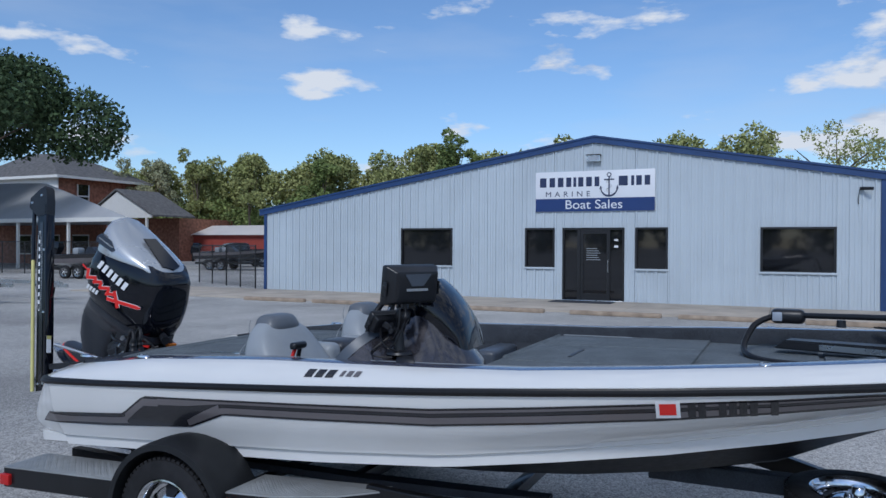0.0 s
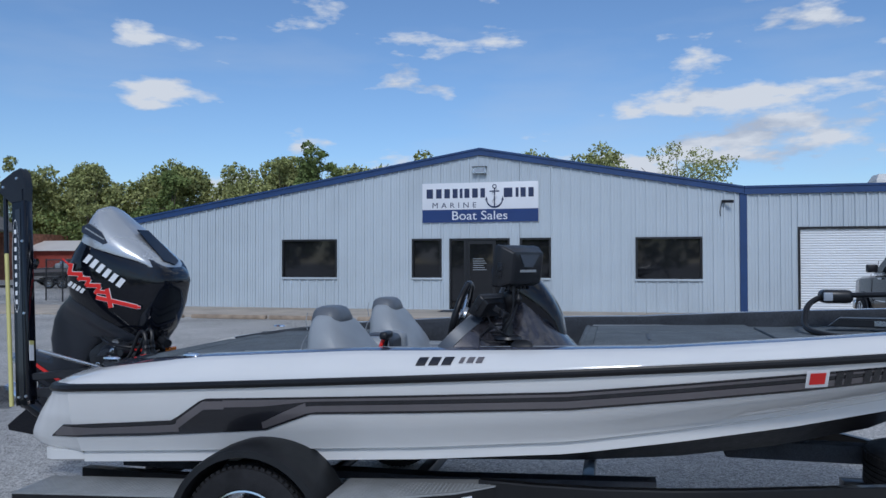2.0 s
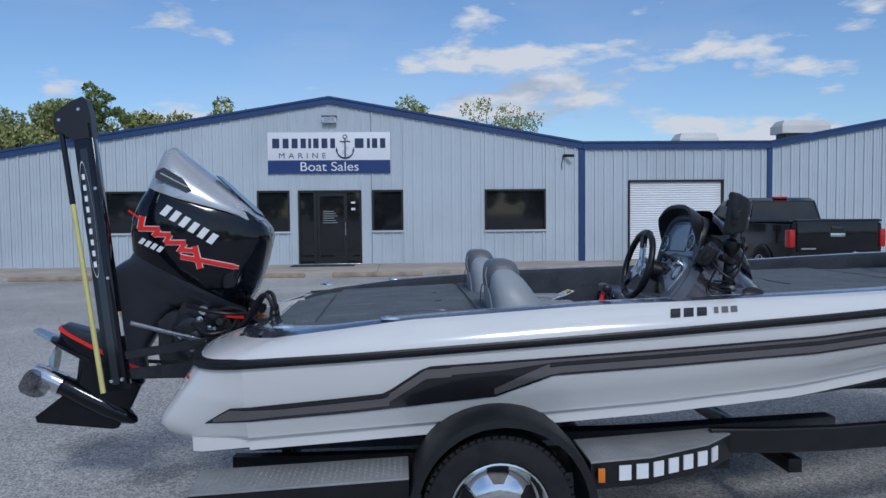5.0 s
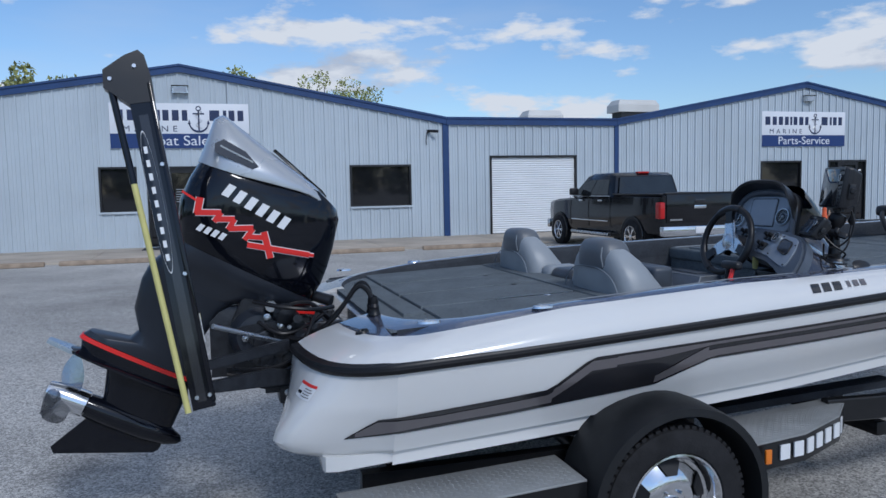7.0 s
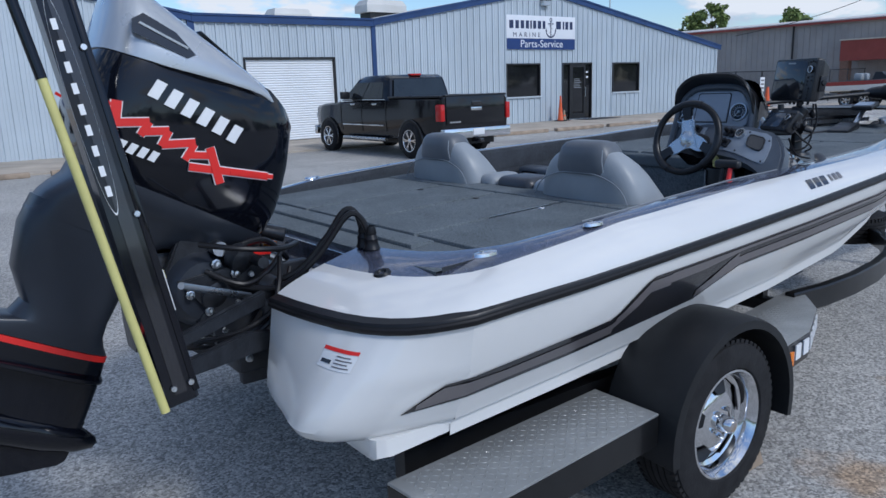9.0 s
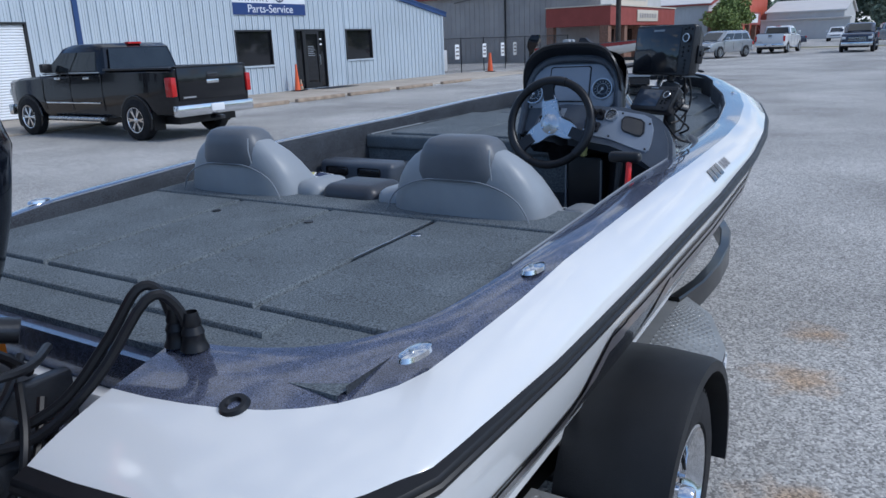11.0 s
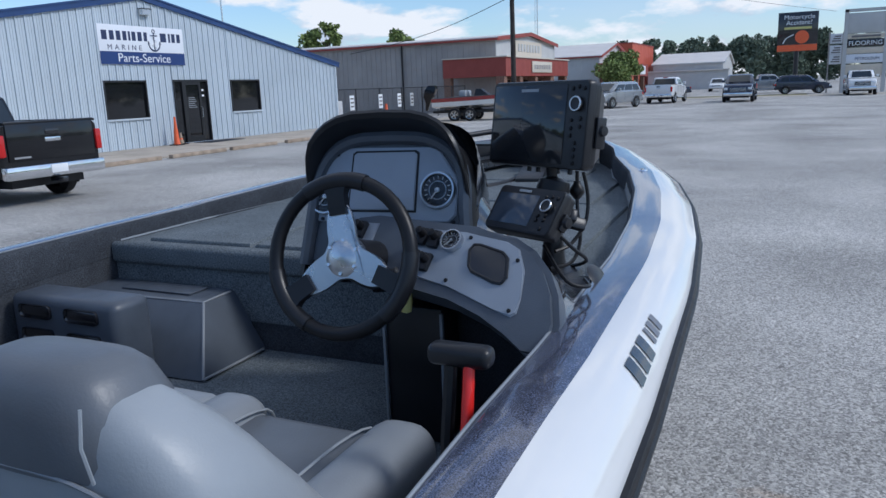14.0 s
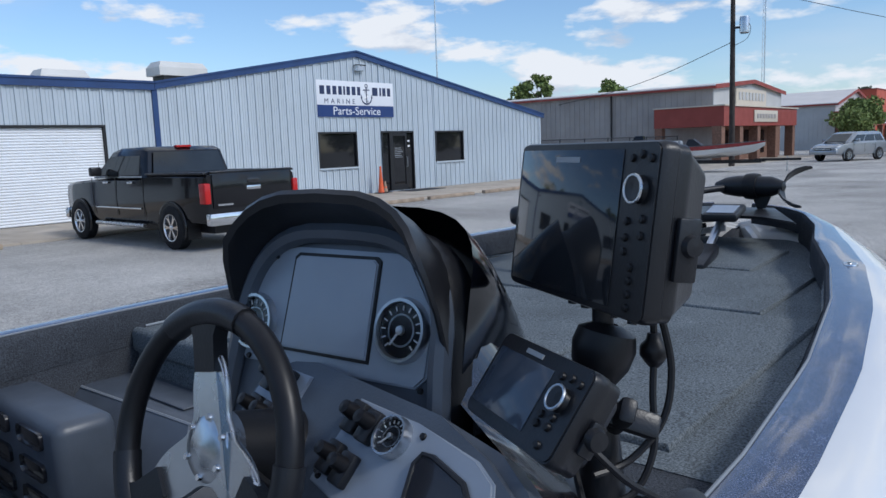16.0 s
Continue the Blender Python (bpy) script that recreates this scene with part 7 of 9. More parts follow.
def body_ring(x, hw, z0, z1, tuck=0.05, crown=0.02):
    """One cross-section of a car's lower body."""
    zb = z0 + (z1 - z0) * 0.55
    half = [(0.0, z1 + crown), (hw * 0.6, z1 + crown * 0.7), (hw - 0.07, z1), (hw - 0.015, z1 - 0.05), (hw, zb), (hw - 0.005, zb - 0.1), (hw - 0.02, z0 + 0.12), (hw - tuck, z0 + 0.02), (hw - tuck - 0.03, z0)]
    return [(x, -y, z) for y, z in half[::-1]] + [(x, y, z) for y, z in half[1:]]


def arch_cut(parent, x, y, R, side, paint):
    """Flat black plate that paints the shade of a wheel opening, with a rolled lip."""
    ra = R * 1.16
    lip = [(x + ra * math.cos(radians(t)), y + side * 0.004, R + ra * math.sin(radians(t))) for t in range(-25, 206, 7)]
    pts = [(ra * math.cos(radians(t)), ra * math.sin(radians(t))) for t in range(-28, 209, 8)]
    part("well_shade", P(pts, 0.012, Matrix.Translation((x, y + (0.012 if side > 0 else 0.0), R)) @ pose(0, 0, 0, 90)), BLACK_RUBBER, parent)
    part("arch_lip", T(lip, 0.018, 6), paint, parent)


def vehicle(kind, at, paint, label, group="", rims=None, front_light=True, detail=False, name=None):
    """x forwards from the rear bumper, y to the left, z up."""
    rims = rims or BRUSHED
    v = thing(name or {"pickup": "pickup_truck", "suv": "suv", "sedan": "car"}[kind], label, {"pickup": "pickup truck", "suv": "suv", "sedan": "car"}[kind], at, group)
    if kind == "pickup":
        Ln, hw, R, ax1, ax2 = 5.85, 0.985, 0.40, 1.22, 4.93
        rows = [(0.10, 0.93, 0.52, 1.34), (0.16, 0.975, 0.50, 1.345), (1.2, 0.985, 0.46, 1.35), (2.05, 0.985, 0.42, 1.36), (2.2, 0.985, 0.42, 1.30), (3.9, 0.985, 0.42, 1.28), (4.4, 0.98, 0.42, 1.26), (5.2, 0.96, 0.44, 1.22), (5.65, 0.92, 0.46, 1.17), (5.76, 0.86, 0.48, 1.10), (5.80, 0.80, 0.5, 1.0)]
        cab = [(2.12, 4.45, 0.94, 1.29), (2.16, 4.10, 0.90, 1.50), (2.24, 3.72, 0.83, 1.80), (2.36, 3.45, 0.77, 1.87), (2.6, 3.2, 0.6, 1.885)]
    elif kind == "suv":
        Ln, hw, R, ax1, ax2 = 4.75, 0.94, 0.36, 0.95, 3.75
        rows = [(0.05, 0.82, 0.45, 1.0), (0.12, 0.90, 0.4, 1.08), (0.6, 0.935, 0.36, 1.10), (2.4, 0.94, 0.34, 1.08), (3.5, 0.93, 0.36, 1.06), (4.2, 0.90, 0.38, 0.98), (4.6, 0.84, 0.42, 0.88), (4.72, 0.76, 0.46, 0.78)]
        cab = [(0.2, 3.75, 0.89, 1.06), (0.3, 3.35, 0.84, 1.30), (0.45, 2.95, 0.77, 1.58), (0.65, 2.7, 0.72, 1.67), (0.9, 2.4, 0.55, 1.69)]
    else:
        Ln, hw, R, ax1, ax2 = 4.7, 0.90, 0.33, 0.95, 3.65
        rows = [(0.05, 0.78, 0.42, 0.86), (0.15, 0.86, 0.36, 0.98), (0.9, 0.9, 0.3, 0.98), (2.4, 0.905, 0.28, 0.96), (3.5, 0.9, 0.3, 0.92), (4.2, 0.86, 0.34, 0.82), (4.6, 0.76, 0.4, 0.7)]
        cab = [(0.55, 3.7, 0.85, 0.94), (0.9, 3.25, 0.78, 1.18), (1.3, 2.75, 0.68, 1.38), (1.6, 2.45, 0.55, 1.42)]
    part("body", loft(bmesh.new(), [body_ring(*r) for r in rows]), paint, v)
    rings = []
    for xa, xf, w, z in cab:
        c, h = (xa + xf) / 2, (xf - xa) / 2
        rings.append([(xa + 0.03, -w * 0.94, z), (xa + 0.12, -w, z), (c, -w * 1.005, z), (xf - 0.15, -w * 0.985, z), (xf, -w * 0.8, z), (xf + 0.04, 0, z), (xf, w * 0.8, z), (xf - 0.15, w * 0.985, z), (c, w * 1.005, z), (xa + 0.12, w, z), (xa + 0.03, w * 0.94, z), (xa, 0, z)])
    part("cab", loft(bmesh.new(), rings), paint, v)

    def glass(nm, pts, off):
        """Pane between four corners, standing just off the cab."""
        a, b, c, d = [Vector(p) for p in pts]
        nrm = (b - a).cross(d - a).normalized()
        o = nrm * off
        bm = bmesh.new()
        f = [bm.verts.new(p + o) for p in (a, b, c, d)]
        g = [bm.verts.new(p - o) for p in (a, b, c, d)]
        bm.faces.new(f); bm.faces.new(g[::-1])
        for i in range(4):
            bm.faces.new((f[i], f[(i + 1) % 4], g[(i + 1) % 4], g[i]))
        return part(nm, bm, CAR_GLASS, v, smooth=False)


    def side_pt(fr, lvl, s):
        """A point on the cab's side: fr from rear (0) to front (1); lvl 0 belt to 1 roof."""
        k = lvl * 2
        i = min(1, int(k))
        t = k - i
        A, Bq = cab[i], cab[i + 1]
        xa, xf, w, z = [p + (q - p) * t for p, q in zip(A, Bq)]
        return Vector((xa + 0.14 + (xf - 0.17 - xa - 0.14) * fr, s * (w * 1.0 + 0.004), z))

    for s in (-1, 1):
        cuts = ((0.06, 0.50), (0.53, 0.98)) if kind != "suv" else ((0.03, 0.28), (0.31, 0.62), (0.65, 0.98))
        for fa, fb in cuts:
            glass("side_window", [side_pt(fa, 0.14, s), side_pt(fb, 0.14, s), side_pt(fb if fb < 0.9 else 0.97, 0.86, s), side_pt(fa if fa > 0.1 else 0.06, 0.86, s)], 0.010)
        if detail:
            part("window_trim", T([side_pt(0.0, 0.06, s), side_pt(0.5, 0.06, s), side_pt(1.0, 0.06, s)], 0.011, 6), CHROME, v)
        part("mirror", B(-0.07, 0.07, -0.11, 0.11, -0.09, 0.09, bevel=0.03, m=Matrix.Translation((cab[0][1] - 0.62, s * (hw + 0.12), cab[0][3] + 0.14))), paint if not detail else PLASTIC, v)
        for x in ((2.55, 3.55) if kind == "pickup" else (1.4, 2.45)):
            part("door_handle", B(x, x + 0.2, s * (hw + 0.015) - 0.014, s * (hw + 0.015) + 0.014, rows[3][3] - 0.17, rows[3][3] - 0.13, bevel=0.006), CHROME if detail else paint, v)
        for x in ((2.2, 3.28, 4.28) if kind == "pickup" else (1.3, 2.3, 3.3)):
            part("door_gap", B(x - 0.006, x + 0.006, s * (hw + 0.0) - 0.004, s * (hw + 0.0) + 0.004, rows[3][2] + 0.14, rows[3][3] - 0.06), BLACK_RUBBER, v)
        for axx in (ax1, ax2):
            arch_cut(v, axx, s * (hw + 0.001), R, s, paint)
            road_wheel(v, axx, s * (hw - 0.07), R, s, rims)
        if kind == "pickup":
            part("tail_lamp", B(0.06, 0.26, s * 0.935 - 0.06, s * 0.935 + 0.06, 0.84, 1.20, bevel=0.025), RED_LENS, v)
            part("side_step", C((2.15, s * 1.03, 0.40), (4.1, s * 1.03, 0.40), 0.04), BRUSHED, v)
            part("side_trim", B(2.3, 4.2, s * (hw + 0.004) - 0.008, s * (hw + 0.004) + 0.008, 0.70, 0.73, bevel=0.003), CHROME if detail else paint, v)
        else:
            part("tail_lamp", B(0.03, 0.15, s * (hw - 0.12) - 0.12, s * (hw - 0.12) + 0.09, 0.78, 0.95, bevel=0.02), RED_LENS, v)
        part("head_lamp", B(Ln - 0.22, Ln - 0.03, s * (hw - 0.22) - 0.13, s * (hw - 0.22) + 0.10, rows[-1][3] - 0.16, rows[-1][3] + 0.0, bevel=0.03), DECAL_WHITE, v)
    # rear window and windscreen
    A, Bq = cab[0], cab[2]
    glass("rear_window", [(A[0] - 0.015 + (Bq[0] - A[0]) * 0.12, -A[2] * 0.84, A[3] + (Bq[3] - A[3]) * 0.14), (A[0] - 0.015 + (Bq[0] - A[0]) * 0.12, A[2] * 0.84, A[3] + (Bq[3] - A[3]) * 0.14), (Bq[0] - 0.015, Bq[2] * 0.84, Bq[3] - 0.03), (Bq[0] - 0.015, -Bq[2] * 0.84, Bq[3] - 0.03)], 0.012)
    glass("windscreen", [(A[1] + 0.0 + (Bq[1] - A[1]) * 0.08, A[2] * 0.74, A[3] + (Bq[3] - A[3]) * 0.10), (A[1] + (Bq[1] - A[1]) * 0.08, -A[2] * 0.74, A[3] + (Bq[3] - A[3]) * 0.10), (Bq[1] + 0.02, -Bq[2] * 0.76, Bq[3] - 0.03), (Bq[1] + 0.02, Bq[2] * 0.76, Bq[3] - 0.03)], 0.035)
    zb = rows[0][2]
    part("rear_bumper", B(0.0, 0.16, -hw + 0.03, hw - 0.03, zb - 0.06, zb + 0.16, bevel=0.03), CHROME if (detail or kind == "pickup") else paint, v)
    part("front_bumper", B(Ln - 0.14, Ln + 0.04, -hw + 0.06, hw - 0.06, 0.42, 0.66, bevel=0.04), CHROME if kind == "pickup" else paint, v)
    part("grille", B(Ln - 0.09, Ln - 0.01, -hw * 0.55, hw * 0.55, rows[-1][3] - 0.28, rows[-1][3] + 0.02, bevel=0.02), STRIPE_BLACK, v)
    for k in range(3):
        part("grille_bar", B(Ln - 0.02, Ln + 0.005, -hw * 0.52, hw * 0.52, rows[-1][3] - 0.25 + 0.09 * k, rows[-1][3] - 0.22 + 0.09 * k, bevel=0.004), BRUSHED, v)
    if kind == "pickup":
        part("slider_frame", B(A[0] + 0.03, A[0] + 0.045, -0.30, 0.30, A[3] + 0.10, A[3] + 0.115), BLACK_RUBBER, v)
    part("plate", B(-0.012, -0.002, -0.16, 0.16, zb + 0.0, zb + 0.14, bevel=0.003), DECAL_WHITE, v)
    if kind == "pickup":
        # load bed behind the cab, its inner shade a black sheet on the closed body; tailgate with a pressed panel
        part("bed_shade", B(0.24, 2.08, -0.80, 0.80, 1.362, 1.372), BLACK_RUBBER, v)
        for s in (-1, 1):
            part("bed_rail", B(0.14, 2.14, s * 0.90 - 0.06, s * 0.90 + 0.06, 1.345, 1.385, bevel=0.012), PLASTIC, v)
        part("tailgate", B(0.075, 0.115, -0.83, 0.83, 0.76, 1.375, bevel=0.015), paint, v)
        part("tailgate_top", B(0.06, 0.18, -0.86, 0.86, 1.362, 1.40, bevel=0.012), PLASTIC, v)
        part("tailgate_handle", B(0.06, 0.08, -0.13, 0.13, 1.17, 1.26, bevel=0.01), STRIPE_BLACK, v)
        part("badge", B(0.062, 0.074, -0.15, 0.15, 1.05, 1.12, bevel=0.006), CHROME, v)
        part("badge", B(0.062, 0.074, 0.45, 0.75, 0.80, 0.83), CHROME, v)
        part("stop_lamp", B(2.30, 2.42, -0.16, 0.16, 1.855, 1.90, bevel=0.01), RED_LENS, v)
        part("tow_hitch", B(-0.12, 0.2, -0.05, 0.05, 0.36, 0.44, bevel=0.01), STRIPE_BLACK, v)
        part("underbody", B(0.3, 5.4, -0.7, 0.7, 0.30, 0.46), BLACK_RUBBER, v)
        part("mud_flap", B(0.72, 0.74, 0.72, 0.98, 0.2, 0.55), BLACK_RUBBER, v)
        part("aerial", C((4.3, 0.85, 1.26), (4.2, 0.85, 1.6), 0.005), PLASTIC, v)
    return v


CAR_WHITE = mat("white_car_paint", (0.75, 0.76, 0.77), 0.2, var=0.02, coat=0.8)
CAR_SILVER = mat("silver_car_paint", (0.35, 0.37, 0.39), 0.25, 0.5, var=0.04, coat=0.8)
CAR_BLUE = mat("dark_blue_car_paint", (0.03, 0.04, 0.07), 0.2, 0.2, var=0.05, coat=0.8)
vehicle("pickup", pose(5.55, 14.60, 0, 0, 0, 90), CAR_BLACK, "black crew-cab pickup truck parked facing the garage door", rims=CHROME, detail=True)

# ---- trees ----
BARK = mat("grey_brown_bark", (0.13, 0.10, 0.075), 0.9, var=0.25, scale=8, bump=0.5, bscale=20)


def leaf_mat(name, a, b):
    m = mat(name, a, 0.7, var=0.0, scale=0.5, color2=b, spec=0.2)
    n, l = m.node_tree.nodes, m.node_tree.links
    geo = n.new("ShaderNodeNewGeometry")
    hv = n.new("ShaderNodeHueSaturation")
    mr = n.new("ShaderNodeMapRange")
    mr.inputs["To Min"].default_value, mr.inputs["To Max"].default_value = 0.55, 1.5
    l.new(geo.outputs["Random Per Island"], mr.inputs["Value"]); l.new(mr.outputs[0], hv.inputs["Value"])
    b_ = n["Principled BSDF"]
    src = b_.inputs["Base Color"].links[0].from_socket
    l.new(src, hv.inputs["Color"]); l.new(hv.outputs[0], b_.inputs["Base Color"])
    return m


LEAF_OLIVE = leaf_mat("olive_leaves", (0.36, 0.37, 0.15), (0.22, 0.25, 0.09))
LEAF_GREEN = leaf_mat("green_leaves", (0.22, 0.27, 0.09), (0.12, 0.165, 0.055))
LEAF_DARK = leaf_mat("dark_oak_leaves", (0.085, 0.125, 0.06), (0.045, 0.075, 0.032))
LEAF_PALE = leaf_mat("pale_dry_leaves", (0.40, 0.40, 0.26), (0.26, 0.27, 0.14))
LEAF_PINE = leaf_mat("dark_pine_needles", (0.17, 0.21, 0.15), (0.12, 0.15, 0.11))


def leaves(clumps, n, size, seed):
    """Many small leaf quads in rounded clumps: (x, y, z, rx, ry, rz); denser towards each clump's skin."""
    g = np.random.default_rng(seed)
    w = np.array([c[3] * c[4] * c[5] for c in clumps]) ** 0.67
    cnt = np.maximum(8, (n * w / w.sum()).astype(int))
    vs = []
    for c, k in zip(clumps, cnt):
        d = g.normal(size=(k, 3)); d /= np.linalg.norm(d, axis=1)[:, None]
        r = g.uniform(0.35, 1.0, k) ** 0.5 * g.uniform(0.85, 1.12, k)
        p = np.array(c[:3]) + d * r[:, None] * np.array(c[3:6])
        a = g.normal(size=(k, 3)); a /= np.linalg.norm(a, axis=1)[:, None]
        b = np.cross(a, g.normal(size=(k, 3))); b /= np.linalg.norm(b, axis=1)[:, None]
        s = size * g.uniform(0.5, 1.3, k)[:, None]
        q = np.stack([p - a * s - b * s * 0.55, p + a * s * 0.2 - b * s * 0.6, p + a * s + b * s * 0.3, p - a * s * 0.3 + b * s * 0.6], 1)
        vs.append(q.reshape(-1, 3))
    v = np.concatenate(vs)
    f = np.arange(len(v)).reshape(-1, 4)
    me = bpy.data.meshes.new("leaves")
    me.from_pydata(v.tolist(), [], f.tolist())
    return me


def tree(x, y, h, crown_r, seed, mtl, n=2600, size=0.22, trunk=0.32, base=0.3, sparse=False, label="", far=False):
    g = random.Random(seed)
    t = thing("tree", label or "leafy green tree with an uneven crown", "tree", pose(x, y, 0), group="trees")
    bm = bmesh.new()
    top = h * 0.72
    tube(bm, [(0, 0, -0.1), (0.1, 0.05, h * 0.2), (-0.1, 0.1, h * 0.45), (0.05, 0, top)], [trunk, trunk * 0.8, trunk * 0.55, trunk * 0.2], 7)
    clumps = []
    nb = 9 if not sparse else 12
    for k in range(nb):
        a = 2 * math.pi * k / nb + g.uniform(-0.4, 0.4)
        z0 = h * g.uniform(base, 0.62)
        z1 = h * g.uniform(max(base + 0.1, 0.42), 0.92)
        rr = crown_r * g.uniform(0.45, 0.95) * (1.0 if z1 < h * 0.75 else 0.6)
        e = (rr * math.cos(a), rr * math.sin(a), z1)
        tube(bm, [(0, 0, z0), (e[0] * 0.5, e[1] * 0.5, (z0 + z1) / 2 + 0.2), e], [trunk * 0.35, trunk * 0.2, trunk * 0.06], 5)
        for j in range(2 if not sparse else 3):
            c = crown_r * g.uniform(0.22, 0.42) * (0.55 if sparse else 1)
            clumps.append((e[0] + g.uniform(-0.5, 0.5) * crown_r * 0.5, e[1] + g.uniform(-0.5, 0.5) * crown_r * 0.5, z1 + g.uniform(-0.12, 0.1) * h * 0.8, c, c, c * g.uniform(0.6, 0.9)))
    for k in range(4 if not sparse else 3):
        c = crown_r * g.uniform(0.3, 0.5) * (0.5 if sparse else 1)
        clumps.append((g.uniform(-0.3, 0.3) * crown_r, g.uniform(-0.3, 0.3) * crown_r, h * g.uniform(0.68, 0.9), c, c, c * 0.8))
    part("trunk", bm, BARK, t)
    me = leaves(clumps, n, size, seed)
    me.materials.append(mtl)
    c = new("crown", me)
    c.parent = t
    return t


def wood(name, label, spots, mtl, n, size, seed):
    """A far belt of trees as one mass of clumps."""
    g = random.Random(seed)
    clumps = []
    for x, y, h, r in spots:
        for k in range(10):
            zz = g.uniform(0.15, 0.95)
            rr = r * (1.1 - 0.6 * zz)
            c = r * g.uniform(0.3, 0.55)
            clumps.append((x + g.uniform(-rr, rr), y + g.uniform(-rr, rr) * 0.6, h * zz, c, c, c * g.uniform(0.7, 1.2)))
        c = r * 0.35
        clumps.append((x + g.uniform(-0.3, 0.3) * r, y, h - c, c, c, c))
    me = leaves(clumps, n, size, seed)
    me.materials.append(mtl)
    return tagged(new(name, me), label, "woods", kind="stuff")


g0 = random.Random(11)
spots = []
for k in range(62):
    x = -108 + 1.75 * k + g0.uniform(-1, 1)
    spots.append((x, 72 + g0.uniform(-3, 6), 11.7 + g0.uniform(-1.5, 0.9), 2.9))
wood("far_woods", "belt of olive-green trees behind the building", spots, LEAF_OLIVE, 150000, 0.19, 5)
wood("far_woods", "lower green trees in front of the wood belt", [(x + 1.5, 66, 6.0 + g0.uniform(-1.0, 1.0), 2.6) for x, *_ in spots[::2]], LEAF_GREEN, 36000, 0.2, 6)
for k, x in enumerate((-71.5, -67.5, -63.0, -52, -44, -33, -28)):
    tree(x, 64 + 2 * (k % 3), 11.6 + (k * 7 % 4) * 0.45, 2.3, 40 + k, (LEAF_PALE, LEAF_PALE, LEAF_OLIVE, LEAF_OLIVE, LEAF_GREEN, LEAF_OLIVE, LEAF_GREEN)[k], 5200, 0.14, 0.2, 0.35, label="tall thin tree with a pale ragged crown" if k < 2 else "tall olive-green tree in the wood belt")
g1 = random.Random(29)
wood("far_woods", "dense olive wood filling the belt behind the yard", [(-92 + 2.3 * k + g1.uniform(-0.8, 0.8), 70 + g1.uniform(-2, 7), 10.4 + g1.uniform(-1.6, 1.6), 3.2) for k in range(36)], LEAF_OLIVE, 120000, 0.2, 15)
tree(-53.5, 31, 15.6, 10.0, 3, LEAF_DARK, 90000, 0.17, 0.5, 0.28, label="large dark oak with a broad crown")
tree(3.0, 51, 9.9, 4.4, 8, LEAF_OLIVE, 5200, 0.09, 0.3, 0.4, sparse=True, label="sparse half-bare tree behind the building")
tree(80, 57, 11.6, 2.6, 21, LEAF_GREEN, 1500, 0.26, 0.25, 0.4, sparse=True, label="thin tree with open crown beyond the warehouse")
tree(80, 60, 10.2, 2.2, 22, LEAF_GREEN, 1800, 0.26, 0.25, 0.4)
tree(80, 47, 9.2, 2.6, 23, LEAF_GREEN, 2600, 0.24, 0.25, 0.4)
tree(62, 62, 8.4, 2.4, 24, LEAF_GREEN, 1500, 0.24)
tree(64, 17.0, 4.2, 2.4, 25, LEAF_GREEN, 4200, 0.14, 0.14, 0.15, label="bushy green tree between the shops")
tree(58, 16.2, 3.3, 1.5, 26, LEAF_GREEN, 2600, 0.12, 0.1, 0.1, label="bushy green shrub beside the shop")
pines = []
for k in range(40):
    pines.append((176 + g0.uniform(-6, 14), -12 + 1.3 * k + g0.uniform(-0.8, 0.8), 9.2 + g0.uniform(-1.2, 1.6) + 0.02 * k, 2.6))
wood("far_woods", "dark pine wood on the far side of the road", pines, LEAF_PINE, 60000, 0.34, 9)
wood("far_woods", "low distant tree line at the horizon", [(330 + g0.uniform(-20, 20), -220 + 13 * k, 13 + g0.uniform(-3, 3), 8) for k in range(40)], LEAF_PINE, 26000, 1.0, 10)
wood("far_woods", "distant trees across the car park", [(-160 + 12 * k, -150 + g0.uniform(-8, 8), 12 + g0.uniform(-2, 3), 8) for k in range(34)], LEAF_GREEN, 20000, 1.0, 12)
wood("far_woods", "distant trees beyond the houses", [(-150 + g0.uniform(-8, 8), -140 + 12 * k, 12 + g0.uniform(-2, 3), 8) for k in range(20)], LEAF_GREEN, 14000, 1.0, 13)

# ---- roof units, cone, mats, wall camera ----
def roof_unit(x, y, z, w):
    r = thing("roof_unit", "grey metal ventilation unit on the roof", "roof unit", group="roof units")
    part("hood", loft(bmesh.new(), [[(x - w, y - 0.5, z - 0.3), (x + w, y - 0.5, z - 0.3), (x + w, y + 0.5, z - 0.3), (x - w, y + 0.5, z - 0.3)], [(x - w, y - 0.5, z), (x + w, y - 0.5, z), (x + w, y + 0.5, z), (x - w, y + 0.5, z)], [(x - w * 0.85, y - 0.35, z + 0.22), (x + w * 0.9, y - 0.35, z + 0.22), (x + w * 0.9, y + 0.35, z + 0.22), (x - w * 0.85, y + 0.35, z + 0.22)]]), ROOF, r, smooth=False)
    part("curb", B(x - w * 0.8, x + w * 0.8, y - 0.4, y + 0.4, z - 1.1, z - 0.28), BLACK_FRAME, r)


roof_unit(13.2, 30, 5.0, 1.0)
roof_unit(8.8, 30, 4.5, 0.8)


